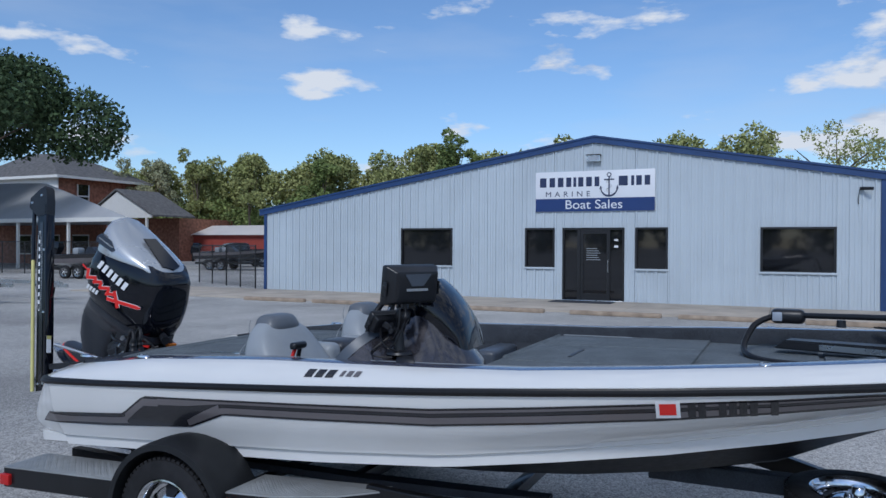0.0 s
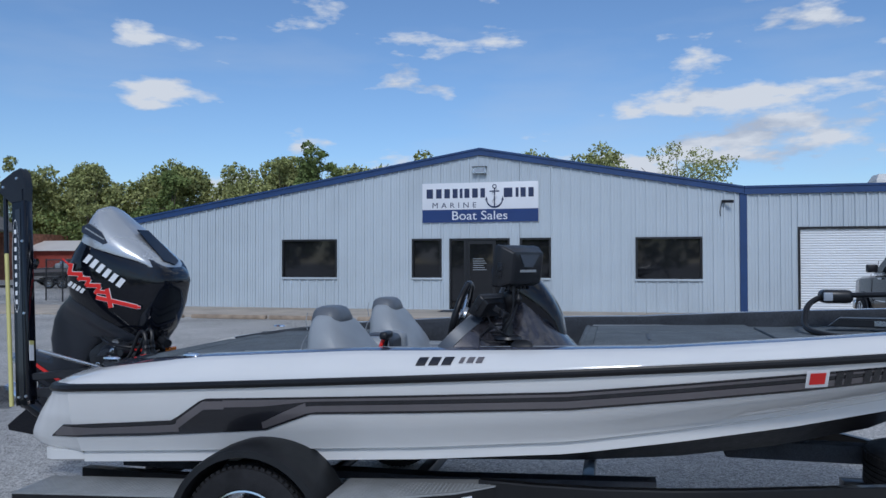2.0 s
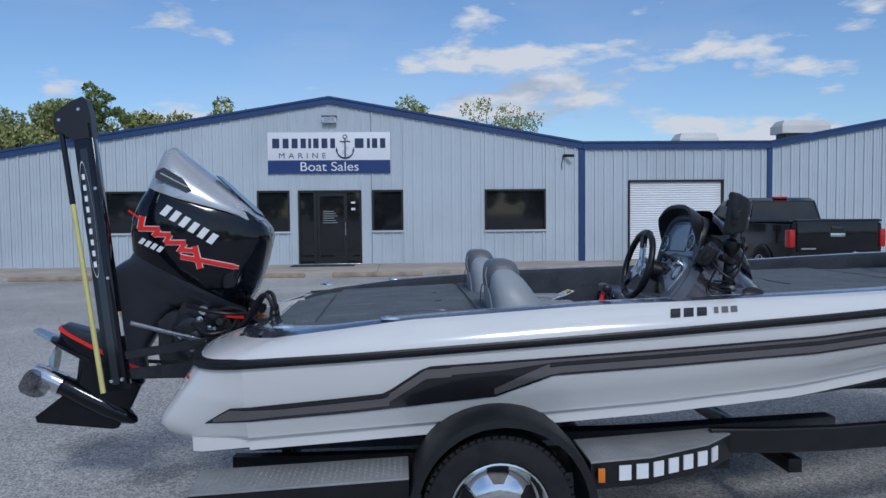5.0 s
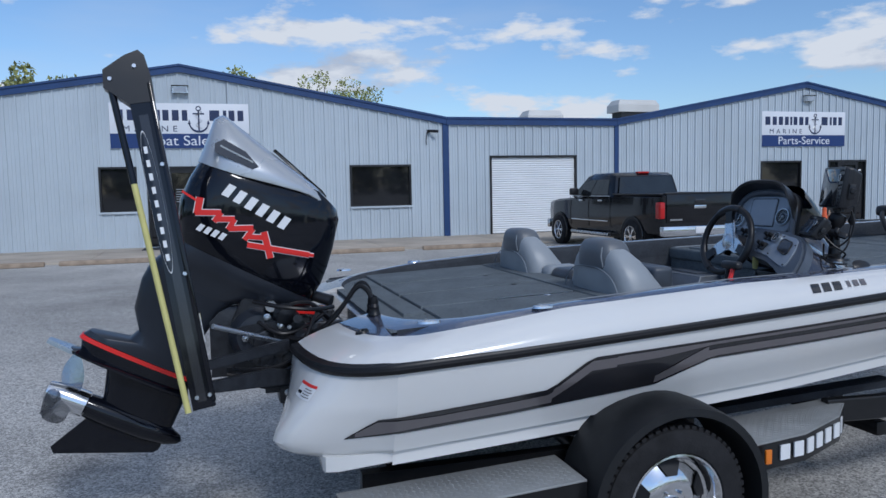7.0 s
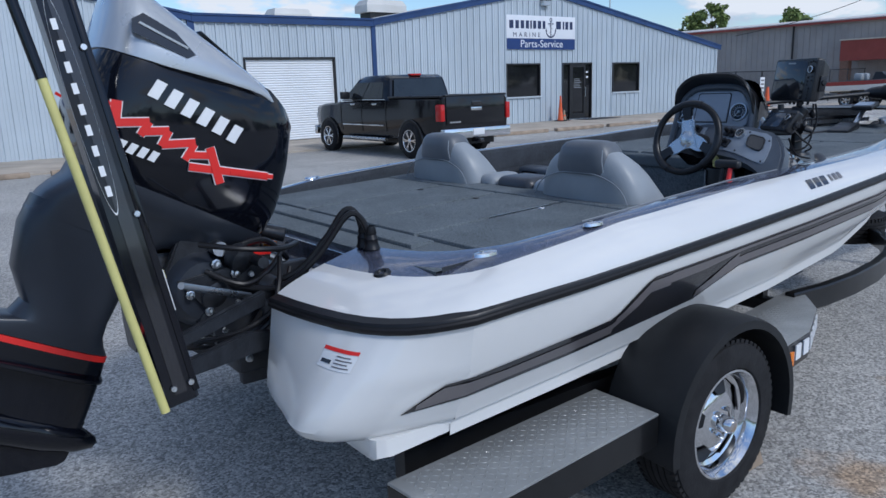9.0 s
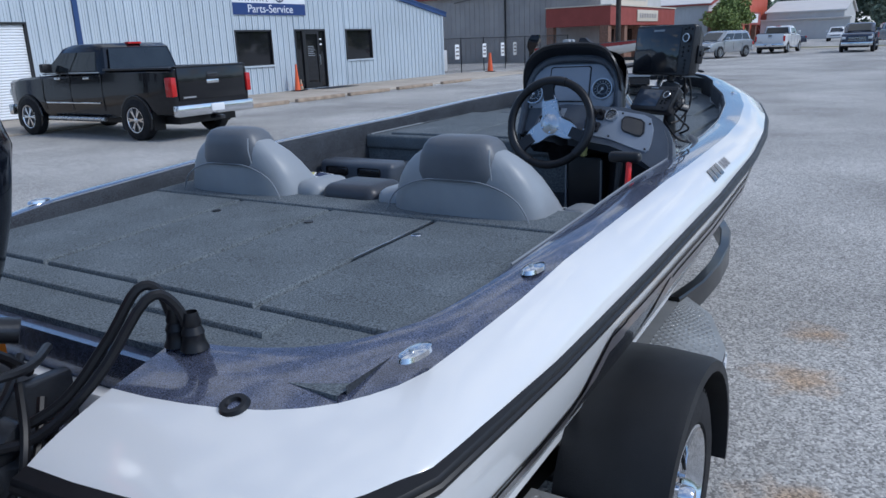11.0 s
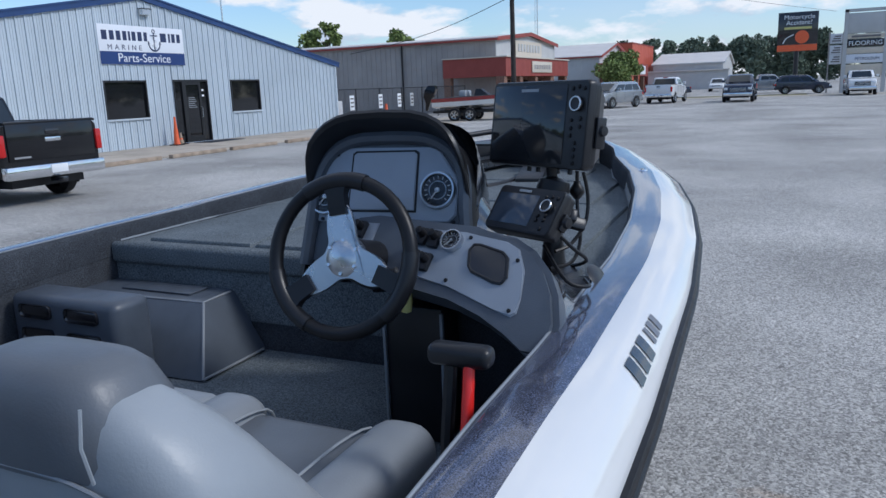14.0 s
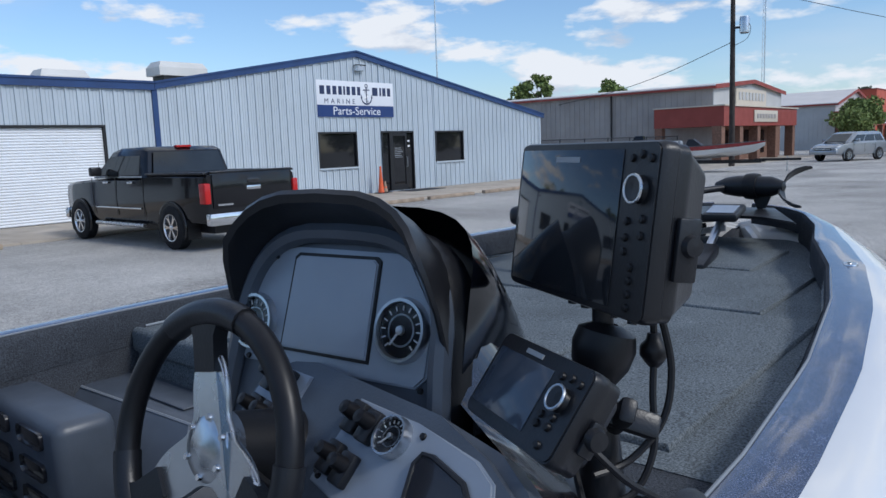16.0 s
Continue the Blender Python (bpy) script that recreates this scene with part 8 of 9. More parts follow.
def cone(x, y, h, tall):
    c = thing("traffic_cone", "faded orange traffic cone on a black base beside the door", "traffic cone", pose(x, y, 0.045), group="traffic cones")
    r = 0.12 if tall else 0.10
    part("cone_body", L([(r, 0.03), (r * 0.95, 0.06), (r * 0.6, h * 0.45), (r * 0.34, h * 0.85), (r * 0.3, h), (0.0, h)], 20), ORANGE if tall else TIMBER, c)
    part("collar", L([(r * 0.66, h * 0.42), (r * 0.68, h * 0.44), (r * 0.58, h * 0.54), (r * 0.56, h * 0.54)], 20), ORANGE, c)
    part("base", B(-0.19, 0.19, -0.19, 0.19, 0, 0.035, bevel=0.01), BLACK_RUBBER, c)


cone(17.15, 23.2, 1.0, True)
cone(17.52, 23.35, 0.42, False)
for x in (-6.45, 18.2):
    tagged(part("door_mat", B(x, x + 1.9, 22.55, 23.4, 0.046, 0.062, bevel=0.004), CARPET_DARK), "dark rubber door mat outside the shop door", "door mat", "door mats")
wcam = thing("wall_camera", "small black security camera under the eave", "camera device")
part("camera_body", C((2.05, 23.6, 3.38), (2.3, 23.45, 3.36), 0.045), BLACK_FRAME, wcam)
part("cable", T([(2.0, 23.67, 3.36), (1.96, 23.66, 3.1), (1.97, 23.67, 2.95)], 0.012, 5), BLACK_FRAME, wcam)
part("bracket", B(2.0, 2.08, 23.62, 23.71, 3.34, 3.42), BLACK_FRAME, wcam)
mast = thing("radio_mast", "tall thin grey antenna mast behind the building", "mast")
part("pole", C((40, 40, 0), (40, 40, 19), 0.07, 0.04, 8), BRUSHED, mast)
tow = thing("radio_tower", "thin far lattice radio tower", "mast")
for k in range(3):
    a = 2 * math.pi * k / 3
    part("tower_leg", C((200 + 0.5 * math.cos(a), 67.5 + 0.5 * math.sin(a), 0), (200 + 0.35 * math.cos(a), 67.5 + 0.35 * math.sin(a), 38), 0.08, seg=5), BRUSHED, tow)
part("tower_brace", T([(200 + 0.45 * math.cos(2.1 * k), 67.5 + 0.45 * math.sin(2.1 * k), 0.6 * k) for k in range(62)], 0.035, 4), BRUSHED, tow)

# ---- utility pole ----
up_ = thing("utility_pole", "dark wooden utility pole with a transformer and wires", "utility pole", pose(40, 18.4, 0))
part("pole", C((0, 0, -0.2), (0.05, 0.1, 10.5), 0.17, 0.12, 12), mat("creosoted_pole", (0.05, 0.04, 0.035), 0.9, var=0.25, scale=4), up_)
part("transformer", L([(0, 0.9), (0.24, 0.88), (0.26, 0.8), (0.26, 0.05), (0.2, 0)], 16, Matrix.Translation((0.05, -0.55, 7.2))), BRUSHED, up_)
part("bracket", B(-0.05, 0.15, -0.4, 0.0, 7.5, 7.6), BLACK_FRAME, up_)
part("wire", T([(0.02, -0.5, 8.0), (0.0, -0.9, 7.5), (0.0, -0.7, 6.9), (0.05, 0.0, 6.6)], 0.015, 5, smooth_n=4), BLACK_FRAME, up_)
part("wire", T([(0.0, 0.1, 6.8), (2.5, 5, 5.7), (5, 10, 5.0), (6.9, 15.5, 4.5)], 0.02, 5, smooth_n=6), BLACK_FRAME, up_)
part("wire", T([(0.0, 0.1, 9.8), (30, -8, 9.0), (70, -20, 9.6)], 0.02, 5, smooth_n=6), BLACK_FRAME, up_)

# ---- shops beyond ----
WARE = mat("beige_metal_siding", (0.36, 0.33, 0.31), 0.6, var=0.05, scale=1, stain=0.08)
RED_CLAD = mat("red_canopy_cladding", (0.30, 0.055, 0.04), 0.6, var=0.08, scale=1.5)
RED_PAINT = mat("orange_red_wall", (0.50, 0.09, 0.045), 0.6, var=0.05, scale=1)
BRICK_TAN = mat("brown_brick_pier", (0.24, 0.13, 0.09), 0.85, var=0.2, scale=9)
PALE_ROOF = mat("pale_metal_roof", (0.66, 0.62, 0.58), 0.5, var=0.04, scale=0.5)
GREY_WALL = mat("pale_grey_siding", (0.50, 0.50, 0.49), 0.6, var=0.04, scale=1)
CREAM = mat("cream_sign_panel", (0.62, 0.55, 0.45), 0.6, var=0.04)


def gabled(name, label, x0, x1, y0, y1, eave, peak, wall, roof_m, edge, end_wall=None):
    """A shed whose ridge runs along y, gable towards -y; ribs on its long side."""
    b = thing(name, label, "building")
    xm = (x0 + x1) / 2
    part("wall", loft(bmesh.new(), [[(x0, y, 0), (x1, y, 0), (x1, y, eave), (xm, y, peak), (x0, y, eave)] for y in (y0, y1)]), wall, b, smooth=False)
    if end_wall:
        part("gable", P([(x0 + 0.02, 2.2), (x1 - 0.02, 2.2), (x1 - 0.02, eave), (xm, peak), (x0 + 0.02, eave)], 0.05, Matrix.Translation((0, y0 - 0.01, 0)) @ pose(0, 0, 0, 90)), end_wall, b, smooth=False)
    for s, (xa, xb) in ((0, (x0 - 0.25, xm)), (1, (xm, x1 + 0.25))):
        za, zb = (eave + 0.0, peak + 0.12) if s == 0 else (peak + 0.12, eave + 0.0)
        part("roof", loft(bmesh.new(), [[(xa, y, za), (xb, y, zb), (xb, y, zb + 0.1), (xa, y, za + 0.1)] for y in (y0 - 0.3, y1 + 0.3)]), roof_m, b, smooth=False)
        part("roof_edge", loft(bmesh.new(), [[(xa, y0 - 0.34, za - 0.16), (xa, y0 - 0.31, za - 0.16), (xa, y0 - 0.31, za + 0.12), (xa, y0 - 0.34, za + 0.12)], [(xb, y0 - 0.34, zb - 0.16), (xb, y0 - 0.31, zb - 0.16), (xb, y0 - 0.31, zb + 0.12), (xb, y0 - 0.34, zb + 0.12)]]), edge, b, smooth=False)
    part("gutter", B(x0 - 0.32, x0 - 0.2, y0 - 0.3, y1 + 0.3, eave - 0.12, eave + 0.03), edge, b)
    bm = bmesh.new()
    k = y0 + 0.3
    while k < y1:
        box(bm, x0 - 0.03, x0, k, k + 0.06, 0, eave - 0.15)
        k += 0.42
    r = part("siding_ribs", bm, wall, b, smooth=False)
    r["kind"] = "stuff"
    return b


wh1 = gabled("warehouse_shop", "beige metal warehouse with red roof edge and red canopy", 47, 61.4, 22.2, 48, 4.95, 5.45, WARE, PALE_ROOF, RED_CLAD, GREY_WALL)
for a, b in (((45, 20.7), (47, 25.35)), ((47, 20.7), (60.5, 22.2))):
    part("canopy", B(a[0], b[0], a[1], b[1], 2.35, 3.6), RED_CLAD, wh1)
part("canopy_cap", B(44.9, 60.6, 20.6, 25.4, 3.6, 3.68), CREAM, wh1)
part("downpipe", C((46.9, 29.5, 0), (46.9, 29.5, 5.0), 0.06, seg=6), BLACK_FRAME, wh1)
part("downpipe", C((46.9, 36.0, 0), (46.9, 36.0, 3.8), 0.06, seg=6), BLACK_FRAME, wh1)
for x in (45.2, 48.5, 52, 56, 60.2):
    part("pier", B(x - 0.3, x + 0.3, 20.8, 21.4, 0, 2.35), BRICK_TAN, wh1)
part("pier", B(45.0, 45.5, 24.8, 25.3, 0, 2.35), BRICK_TAN, wh1)
part("shop_wall", B(47.0, 61.2, 22.12, 22.19, 0, 2.4), BRICK_TAN, wh1)
for x in (48.0, 50.2, 52.8, 55.5, 58):
    w = part("shop_window", B(x, x + 1.6, 22.05, 22.11, 0.4, 2.1), DARK_GLASS, wh1)
part("fascia_sign", B(50.5, 55.5, 20.62, 20.69, 2.6, 3.4, bevel=0.01), CREAM, wh1)
for k in range(7):
    part("sign_bar", B(51.0 + 0.6 * k, 51.4 + 0.6 * k, 20.59, 20.62, 2.85, 3.15), WARE, wh1)
part("gable_sign", B(51.0, 57.4, 22.06, 22.13, 3.85, 5.0), CREAM, wh1)
for k in range(8):
    part("sign_bar", B(51.5 + 0.7 * k, 51.95 + 0.7 * k, 22.02, 22.06, 4.2, 4.75), GREY_WALL, wh1)
sh2 = gabled("shop_building", "grey shop with pale roof and red canopy", 80, 96, 22.5, 42, 4.5, 6.0, GREY_WALL, PALE_ROOF, RED_CLAD)
part("canopy", B(78, 96, 20.0, 22.4, 2.3, 3.7), RED_CLAD, sh2)
for x in (78.5, 82, 86, 90, 94):
    part("pier", B(x - 0.25, x + 0.25, 20.1, 20.6, 0, 2.3), BRICK_TAN, sh2)
part("shop_wall", B(80, 96, 22.3, 22.42, 0, 2.3), BRICK_TAN, sh2)
part("fascia_sign", B(90, 94, 19.93, 19.99, 2.5, 3.5), DECAL_WHITE, sh2)
rb = thing("red_building", "long orange-red flat building behind the shops", "building")
part("wall", B(120, 140, 26.5, 60, 0, 7.6), RED_PAINT, rb)
part("parapet", B(119.9, 140.1, 26.4, 60.1, 7.6, 7.75), RED_CLAD, rb)
sh3 = gabled("storage_building", "low pale metal storage building with long roof", 128, 150, 13.5, 24.5, 4.2, 6.0, GREY_WALL, PALE_ROOF, GREY_WALL)
part("lean_to", B(126, 128, 12.5, 25, 0, 3.0), GREY_WALL, sh3)
part("lean_to_roof", B(125.5, 128, 12.3, 25.2, 3.0, 3.15), PALE_ROOF, sh3)

# grass verge and road edge
VERGE = mat("dry_grass", (0.20, 0.19, 0.07), 0.95, var=0.25, scale=0.8, bump=0.6, bscale=8)
DIRT = mat("tan_gravel", (0.45, 0.40, 0.33), 0.95, var=0.12, scale=0.8, bump=0.4, bscale=20, stain=0.15)
tagged(part("verge", B(69, 72.5, 2, 15, -0.05, 0.02), VERGE), "dry grass verge beside the road", "verge", kind="structure")
tagged(part("gravel_strip", B(64.5, 69, -16, 18, -0.05, 0.012), DIRT), "tan gravel strip along the road", "ground", kind="structure")
tagged(part("gravel_strip", B(29.0, 60, 18.2, 21.8, -0.05, 0.014), DIRT), "tan dusty strip before the fence and shops", "ground", kind="structure")

# ---- parked cars ----
vehicle("suv", pose(49.5, 13.2, 0, 0, 0, 158), CAR_SILVER, "silver-grey suv parked before the shops", "parked cars")
vehicle("pickup", pose(53.5, 12.1, 0, 0, 0, -4), CAR_WHITE, "white pickup truck parked with its tail to the car park", "parked cars")
vehicle("pickup", pose(58.2, 6.6, 0, 0, 0, 180), CAR_BLUE, "dark pickup truck facing the car park", "parked cars", rims=PLASTIC)
vehicle("pickup", pose(68.0, -1.6, 0, 0, 0, 180), CAR_WHITE, "white pickup truck parked beside the pylon sign", "parked cars")
vehicle("sedan", pose(78, 12.6, 0, 0, 0, 100), CAR_BLUE, "dark saloon car parked at the road", "parked cars")
vehicle("pickup", pose(80, 8.6, 0, 0, 0, -80), CAR_SILVER, "silver pickup truck parked across the road", "parked cars")
vehicle("suv", pose(74, 4.8, 0, 0, 0, -85), CAR_BLUE, "dark blue suv parked by the signs", "parked cars")
vehicle("suv", pose(104, 12.0, 0, 0, 0, 180), CAR_WHITE, "white suv on the far road", "parked cars")

# ---- roadside signs ----
bb = thing("billboard", "dark billboard with white words on a tall post", "billboard")
part("panel", B(129.9, 130.1, 0.0, 5.7, 6.4, 11.3, bevel=0.02), STRIPE_BLACK, bb)
part("lower_strip", B(129.85, 129.9, 0.0, 5.7, 5.4, 6.35), ORANGE, bb)
text_part("wording", "Motorcycle", 0.95, Matrix.Translation((129.86, 2.7, 10.25)) @ pose(0, 0, 0, 90, 0, -90), DECAL_WHITE, bb)
text_part("wording", "Accident?", 0.95, Matrix.Translation((129.86, 2.7, 9.4)) @ pose(0, 0, 0, 90, 0, -90), DECAL_WHITE, bb)
part("number_bar", B(129.84, 129.88, 0.9, 4.8, 8.7, 9.05), YELLOW, bb)
part("picture_shape", L([(0, 0.03), (0.9, 0.02), (1.0, 0)], 20, Matrix.Translation((129.88, 2.2, 7.5)) @ pose(0, 0, 0, 0, -90, 0)), ORANGE, bb)
part("picture_shape", T([(129.85, 4.9, 6.6), (129.85, 4.4, 7.4), (129.85, 3.4, 7.9)], 0.08, 5, smooth_n=4), DECAL_WHITE, bb)
part("post", C((130.3, 2.85, 0), (130.3, 2.85, 9), 0.35, seg=10), BLACK_FRAME, bb)
ps = thing("pylon_sign", "grey pylon sign with flooring and other tenant panels", "pylon sign")
part("frame", box(box(B(72, 72.4, -0.9, -0.6, 0, 7.0), 72, 72.4, -4.0, -3.7, 0, 7.0), 72, 72.4, -4.0, -0.6, 6.8, 7.05), GREY_WALL, ps)
for z0, z1, m in ((5.0, 6.7, GREY_WALL), (4.55, 4.95, CREAM), (3.85, 4.5, STRIPE_BLACK), (3.3, 3.8, CREAM), (2.5, 3.25, SIGN_WHITE), (1.4, 2.4, CREAM)):
    part("panel", B(72.05, 72.25, -3.7, -0.9, z0, z1, bevel=0.01), m, ps)
text_part("wording", "FLOORING", 0.52, Matrix.Translation((72.03, -2.3, 4.0)) @ pose(0, 0, 0, 90, 0, -90), DECAL_WHITE, ps)
text_part("wording", "PETROLEUM", 0.34, Matrix.Translation((72.03, -2.5, 2.75)) @ pose(0, 0, 0, 90, 0, -90), SIGN_NAVY, ps)
part("word_bar", B(72.02, 72.05, -3.4, -1.2, 4.65, 4.82), STRIPE_GREY, ps)
ps2 = thing("pylon_sign", "narrow grey pylon sign with small white panels", "pylon sign")
part("frame", box(B(74, 74.3, 0.35, 0.45, 0, 5.3), 74, 74.3, -0.75, -0.65, 0, 5.3), WARE, ps2)
for z in (4.3, 3.3, 2.5):
    p = part("panel", B(74.05, 74.2, -0.65, 0.35, z, z + 0.85, bevel=0.01), SIGN_WHITE, ps2)
    for k in range(3):
        part("word_bar", B(74.02, 74.05, -0.5, 0.2 - 0.1 * k, z + 0.18 + 0.2 * k, z + 0.28 + 0.2 * k), STRIPE_GREY, p)

# ---- yard fence and the second boat beyond the service shop ----
MESH = bpy.data.materials.new("chain_link_screen")
MESH.use_nodes = True


def mesh_nodes():
    n, l = MESH.node_tree.nodes, MESH.node_tree.links
    b = n["Principled BSDF"]
    b.inputs["Base Color"].default_value = (0.03, 0.03, 0.032, 1)
    b.inputs["Alpha"].default_value = 0.28


mesh_nodes()


def fence(name, label, pts, h, post_every=2.4, rails=True, alpha=True):
    f = thing(name, label, "fence")
    for p, q in zip(pts, pts[1:]):
        p, q = Vector((*p, 0)), Vector((*q, 0))
        d = q - p
        k = max(1, round(d.length / post_every))
        for i in range(k + 1):
            a = p + d * i / k
            part("post", C(a, a + Vector((0, 0, h)), 0.03, seg=8), BLACK_FRAME, f)
        part("top_rail", C(p + Vector((0, 0, h - 0.04)), q + Vector((0, 0, h - 0.04)), 0.022, seg=6), BLACK_FRAME, f)
        bm = bmesh.new()
        n = (d.normalized().cross(Vector((0, 0, 1)))) * 0.004
        vs = [bm.verts.new(v) for v in (p + n + Vector((0, 0, 0.05)), q + n + Vector((0, 0, 0.05)), q + n + Vector((0, 0, h - 0.05)), p + n + Vector((0, 0, h - 0.05)))]
        bm.faces.new(vs)
        part("mesh_panel", bm, MESH, f, smooth=False)
    return f


fr = fence("chain_link_fence", "black chain-link yard fence with white notices", [(28.8, 24.2), (33.5, 24.0), (38, 23.6), (44, 23.3)], 1.85)
for x in (30.0, 33.0, 35.2, 36.8):
    n_ = part("notice", B(x, x + 0.42, 23.78, 23.8, 0.75, 1.5, bevel=0.004), DECAL_WHITE, fr)
    for k in range(3):
        part("notice_line", B(x + 0.06, x + 0.36, 23.775, 23.78, 0.9 + 0.2 * k, 0.98 + 0.2 * k), STRIPE_GREY, n_)
tagged(part("yard_bin", B(32.0, 33.6, 26.5, 27.6, 0, 1.2, bevel=0.03), DECAL_WHITE), "white bin box behind the yard fence", "bin")
c2 = thing("traffic_cone", "orange traffic cone at the yard fence", "traffic cone", pose(32.2, 22.9, 0), group="traffic cones")
part("cone_body", L([(0.16, 0.03), (0.06, 1.0), (0.0, 1.0)], 16), ORANGE, c2)
part("base", B(-0.22, 0.22, -0.22, 0.22, 0, 0.04, bevel=0.01), BLACK_RUBBER, c2)

HULL_RED = mat("red_gelcoat", (0.28, 0.02, 0.025), 0.2, var=0.05, coat=0.6)


def small_boat(at, label, top_m, low_m, motor=True):
    b = thing("trailered_boat", label, "boat", at, group="boats in the yard")
    rows, rows2, rows3 = [], [], []
    for x, hw, zt, ch, zc, zk in ((0, 1.05, 1.15, 0.95, 0.75, 0.62), (1.5, 1.12, 1.2, 1.0, 0.78, 0.62), (3.2, 1.08, 1.26, 0.9, 0.85, 0.65), (4.4, 0.85, 1.33, 0.6, 0.98, 0.75), (5.2, 0.5, 1.38, 0.28, 1.12, 0.92), (5.65, 0.08, 1.4, 0.04, 1.3, 1.2)):
        zm = zc + (zt - zc) * 0.55
        hm = ch + (hw - ch) * 0.6
        rows.append([(x, -hw, zt), (x, -hm, zm), (x, hm, zm), (x, hw, zt)])
        rows2.append([(x, -hm, zm), (x, -ch, zc), (x, 0, zk), (x, ch, zc), (x, hm, zm)])
        rows3.append([(x, -hw + 0.02, zt + 0.01), (x, -hw * 0.7, zt + 0.04), (x, hw * 0.7, zt + 0.04), (x, hw - 0.02, zt + 0.01)])
    part("topside", loft(bmesh.new(), rows), top_m, b)
    part("hull", loft(bmesh.new(), rows2), low_m, b)
    part("deck", loft(bmesh.new(), rows3), CARPET_DARK, b)
    part("console", loft(bmesh.new(), [[(2.2, -0.8, 1.25), (3.0, -0.8, 1.25), (3.0, -0.1, 1.25), (2.2, -0.1, 1.25)], [(2.3, -0.7, 1.6), (2.55, -0.7, 1.6), (2.55, -0.2, 1.6), (2.3, -0.2, 1.6)]]), PLASTIC, b)
    for y in (-0.5, 0.5):
        part("seat", B(1.4, 1.75, y - 0.25, y + 0.25, 1.2, 1.55, bevel=0.08), VINYL_LIGHT, b)
    if motor:
        part("motor", loft(bmesh.new(), [[(x + a, y_, z) for a, y_ in ((-w, -w * 0.7), (w, -w * 0.7), (w, w * 0.7), (-w, w * 0.7))] for x, z, w in ((-0.55, 0.55, 0.06), (-0.45, 0.95, 0.12), (-0.40, 1.25, 0.26), (-0.28, 1.6, 0.30), (-0.22, 1.85, 0.2))]), COWL_BLACK, b)
    part("trailer_rail", box(B(0.0, 5.6, -0.75, -0.65, 0.42, 0.55), 0.0, 5.6, 0.65, 0.75, 0.42, 0.55), STEEL_BLACK, b)
    part("tongue", B(5.2, 7.2, -0.06, 0.06, 0.48, 0.6), STEEL_BLACK, b)
    part("jack", C((6.6, 0.1, 0), (6.6, 0.1, 0.7), 0.03), BRUSHED, b)
    for x in (1.2, 2.0):
        for s in (-1, 1):
            road_wheel(b, x, s * 0.98, 0.33, s, CHROME, 5, 0.2)
        part("fender", B(x - 0.4, x + 0.4, 0.86, 1.12, 0.66, 0.72, bevel=0.02), STEEL_BLACK, b)
    return b


small_boat(pose(33.0, 20.3, 0, 0, 0, -80), "white and red bass boat on a trailer in the yard", HULL_RED, GELCOAT)

# ---- left side: house, carport, fence, trailers ----
BRICK = mat("red_brown_brick", (0.34, 0.15, 0.095), 0.9, var=0.3, scale=3.5, bump=0.3, bscale=12, fine=0.3, fscale=7)
SHINGLE = mat("dark_grey_shingles", (0.14, 0.135, 0.132), 0.9, var=0.2, scale=3, bump=0.4, bscale=10)
VINYL_SIDING = mat("white_vinyl_siding", (0.72, 0.71, 0.68), 0.6, var=0.03)
CANVAS = mat("grey_canvas_roof", (0.40, 0.41, 0.43), 0.7, var=0.06, scale=0.5)
hs = thing("brick_house", "two-storey brick house with dark hipped roof and white gable", "house")
part("wall", B(-83, -69.9, 55, 66.2, 0, 8.9), BRICK, hs)
part("siding", B(-83.1, -69.95, 54.88, 54.98, 3.0, 8.9), VINYL_SIDING, hs)
part("roof", loft(bmesh.new(), [[(-84, 54.2, 8.8), (-69.1, 54.2, 8.8), (-69.1, 67, 8.8), (-84, 67, 8.8)], [(-84, 54.2, 9.0), (-69.1, 54.2, 9.0), (-69.1, 67, 9.0), (-84, 67, 9.0)], [(-79.5, 58.5, 12.0), (-76, 58.5, 12.0), (-76, 62, 12.0), (-79.5, 62, 12.0)]]), SHINGLE, hs, smooth=False)
part("eave", B(-84.1, -69.0, 54.1, 54.22, 8.7, 8.98), VINYL_SIDING, hs)
part("eave", B(-69.12, -69.0, 54.22, 67.1, 8.7, 8.98), VINYL_SIDING, hs)
for y, z, h in ((57.3, 5.6, 2.6), (64.3, 6.6, 1.7)):
    w = part("window", B(-69.92, -69.85, y, y + 1.3, z, z + h), DARK_GLASS, hs)
    part("window_frame", box(box(box(B(-69.9, -69.8, y - 0.12, y + 1.42, z - 0.14, z), -69.9, -69.8, y - 0.12, y, z, z + h), -69.9, -69.8, y + 1.3, y + 1.42, z, z + h), -69.9, -69.8, y, y + 1.3, z + h * 0.48, z + h * 0.54), VINYL_SIDING, w)
part("ground_floor", B(-70.0, -56.0, 58, 66, 0, 4.4), BRICK, hs)
part("porch_gable", P([(-62.9, 4.45), (-54.3, 4.45), (-58.9, 6.8)], 0.2, Matrix.Translation((0, 53, 0)) @ pose(0, 0, 0, 90)), VINYL_SIDING, hs)
for xa, xb, za, zb in ((-63.3, -58.9, 4.35, 6.95), (-58.9, -53.9, 6.95, 4.35)):
    part("porch_roof", loft(bmesh.new(), [[(xa, y, za), (xb, y, zb), (xb, y, zb + 0.16), (xa, y, za + 0.16)] for y in (52.6, 58)]), SHINGLE, hs, smooth=False)
part("porch_beam", B(-62.9, -54.4, 52.8, 53.0, 4.25, 4.45), VINYL_SIDING, hs)
part("porch_post", B(-55.2, -55.0, 52.8, 53.0, 0, 4.25), VINYL_SIDING, hs)
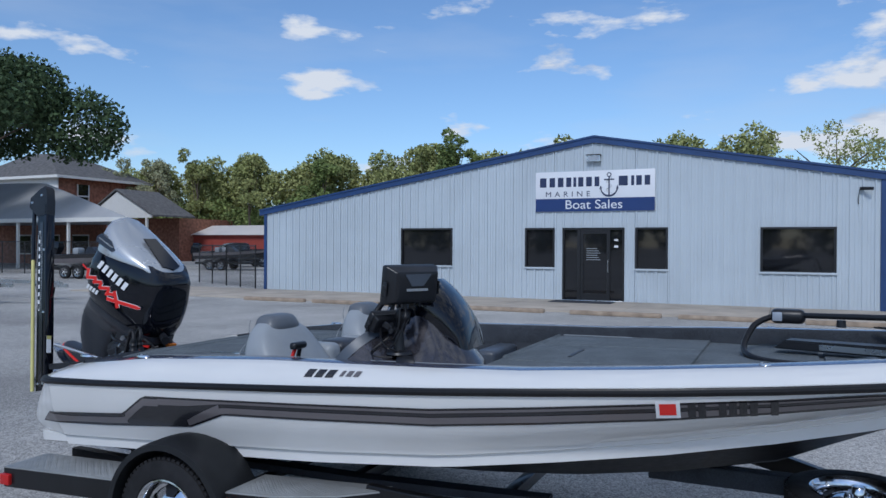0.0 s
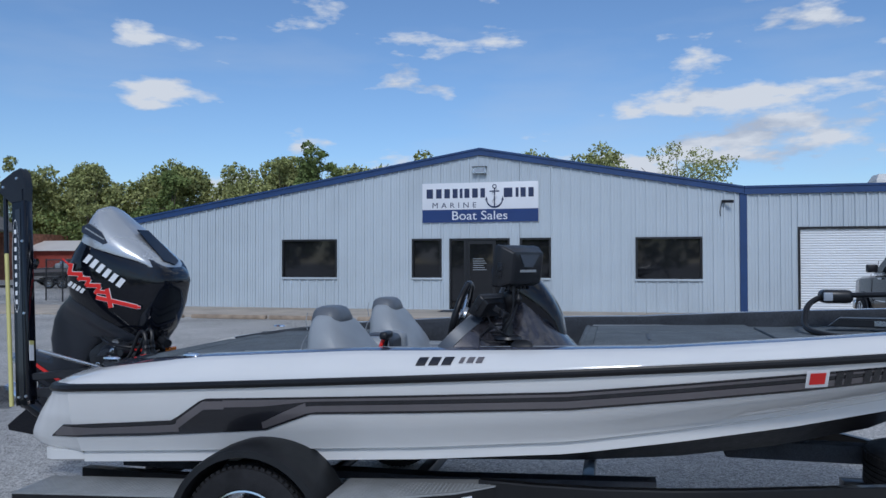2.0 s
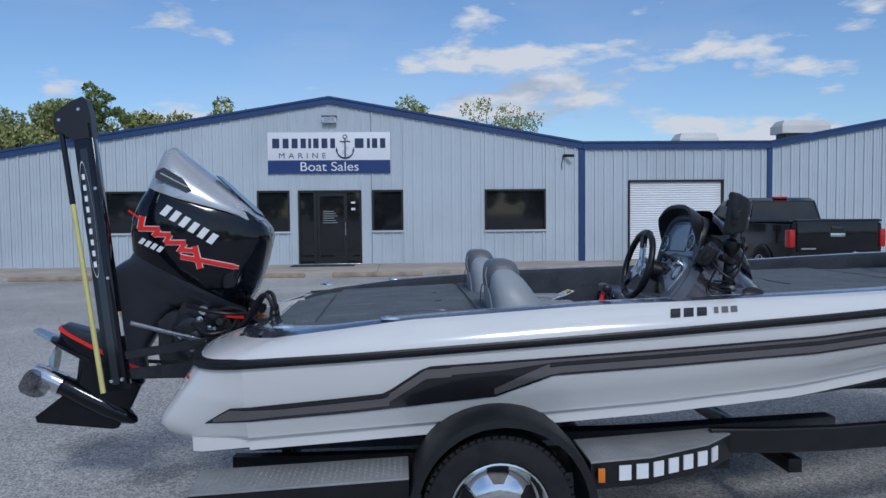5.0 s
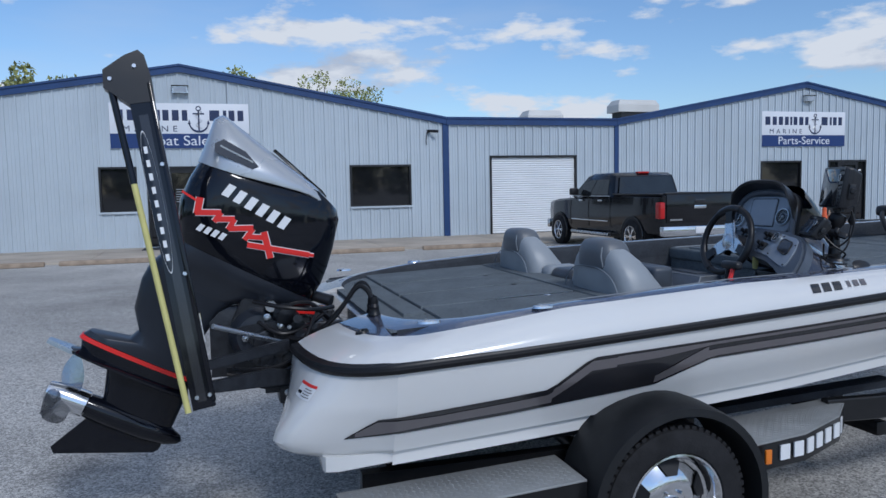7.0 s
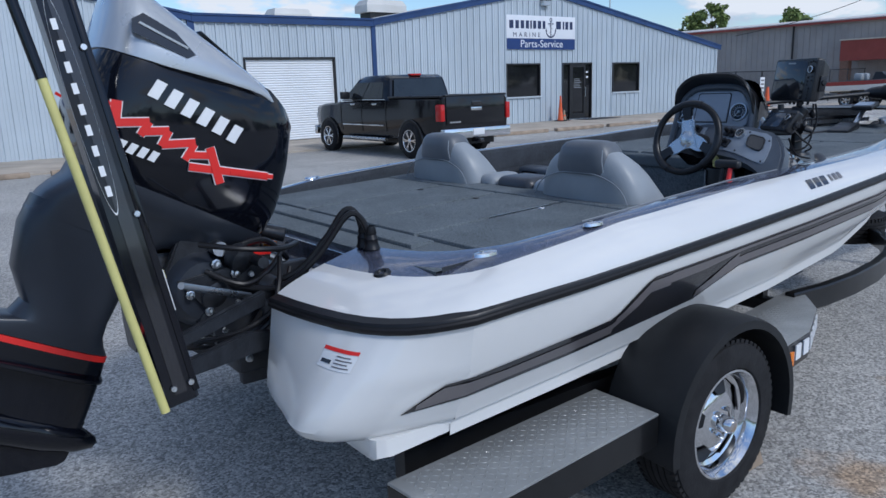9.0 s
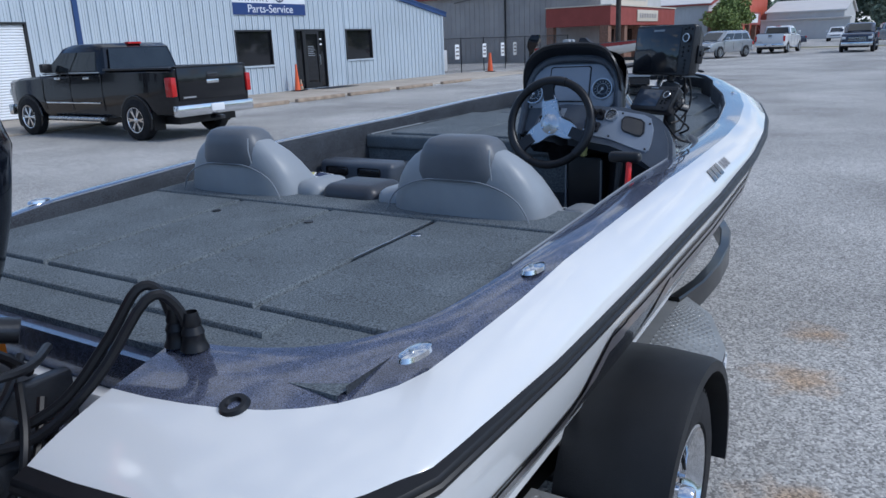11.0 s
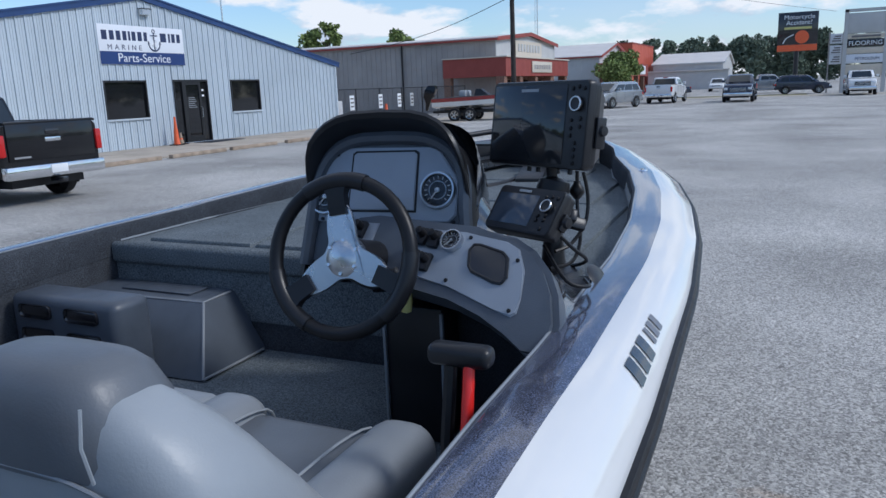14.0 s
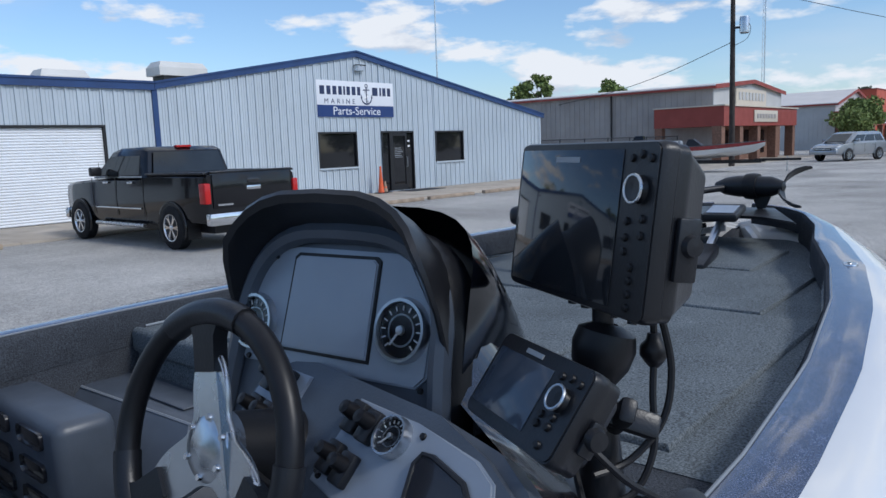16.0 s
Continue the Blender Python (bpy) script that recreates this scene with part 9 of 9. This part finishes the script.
part("porch_post", B(-62.5, -62.3, 52.8, 53.0, 0, 4.25), VINYL_SIDING, hs)
cpt = thing("carport", "long open shed with grey roof and white eaves", "carport")
part("roof", loft(bmesh.new(), [[(-62, 34.6, 3.3), (-37.5, 34.6, 3.3), (-49.0, 46, 3.3), (-66, 46, 3.3)], [(-62, 34.6, 3.45), (-37.5, 34.6, 3.45), (-49.0, 46, 3.45), (-66, 46, 3.45)], [(-62, 39.5, 6.6), (-52.0, 39.5, 6.4), (-52.0, 40, 6.4), (-62, 40, 6.6)]]), CANVAS, cpt, smooth=False)
part("eave", B(-62, -37.4, 34.5, 34.6, 3.18, 3.45), VINYL_SIDING, cpt)
part("back_wall", B(-66, -50.5, 44, 44.3, 0, 3.3), BRICK, cpt)
for x in (-38.2, -43, -48, -53):
    part("post", B(x - 0.08, x + 0.08, 34.7, 34.86, 0, 3.3), VINYL_SIDING, cpt)
for x in (-61, -57.5, -54):
    w = part("window", B(x, x + 1.8, 43.9, 44.0, 0.9, 2.4), DARK_GLASS, cpt)
    part("window_frame", B(x - 0.08, x + 1.88, 43.94, 43.99, 0.8, 2.5), VINYL_SIDING, cpt)
fence("yard_fence", "black screened yard fence before the sheds", [(-52, 29.5), (-36, 29.5), (-31.5, 30.5)], 1.9, 2.0)
fg = fence("yard_gate", "black metal gate posts beside the building", [(-24.5, 27.0), (-21.6, 25.5), (-19.0, 24.2)], 1.75, 1.6)
ls = thing("long_shed", "long low red shed with a pale roof", "building")
part("wall", B(-72, -36, 60, 66, 0, 2.7), RED_CLAD, ls)
part("roof", loft(bmesh.new(), [[(-72.3, 59.5, 2.7), (-35.7, 59.5, 2.7), (-35.7, 66.5, 2.7), (-72.3, 66.5, 2.7)], [(-72.3, 62.8, 3.75), (-35.7, 62.8, 3.75), (-35.7, 63.2, 3.75), (-72.3, 63.2, 3.75)]]), PALE_ROOF, ls, smooth=False)
vehicle("pickup", pose(-36.9, 48.6, 0, 0, 0, 236), CAR_BLACK, "black pickup truck parked behind the gate", "parked cars")
small_boat(pose(-34.0, 27.2, 0, 0, 0, 8), "dark low boat on a trailer by the yard fence", STRIPE_BLACK, STRIPE_GREY)
small_boat(pose(-36.5, 40, 0, 0, 0, 15), "grey boat on a trailer behind the building", STRIPE_GREY, STRIPE_BLACK)
ut = thing("utility_trailer", "small trailer with jack wheel at the yard edge", "trailer")
part("frame", box(B(-24.5, -20.0, 14.6, 14.7, 0.50, 0.6), -24.5, -20.0, 16.2, 16.3, 0.5, 0.6), BRUSHED, ut)
part("tongue", B(-20.0, -18.6, 15.3, 15.4, 0.5, 0.6), BRUSHED, ut)
part("jack", C((-19.3, 15.2, 0.12), (-19.3, 15.2, 0.9), 0.035), BRUSHED, ut)
part("jack_wheel", torus(bmesh.new(), 0.09, 0.045, 18, 8, Matrix.Translation((-19.3, 15.2, 0.135)) @ pose(0, 0, 0, 90)), TYRE, ut)
for s, y in ((-1, 14.5), (1, 16.4)):
    road_wheel(ut, -20.9, y, 0.36, s, BRUSHED, 5, 0.2)
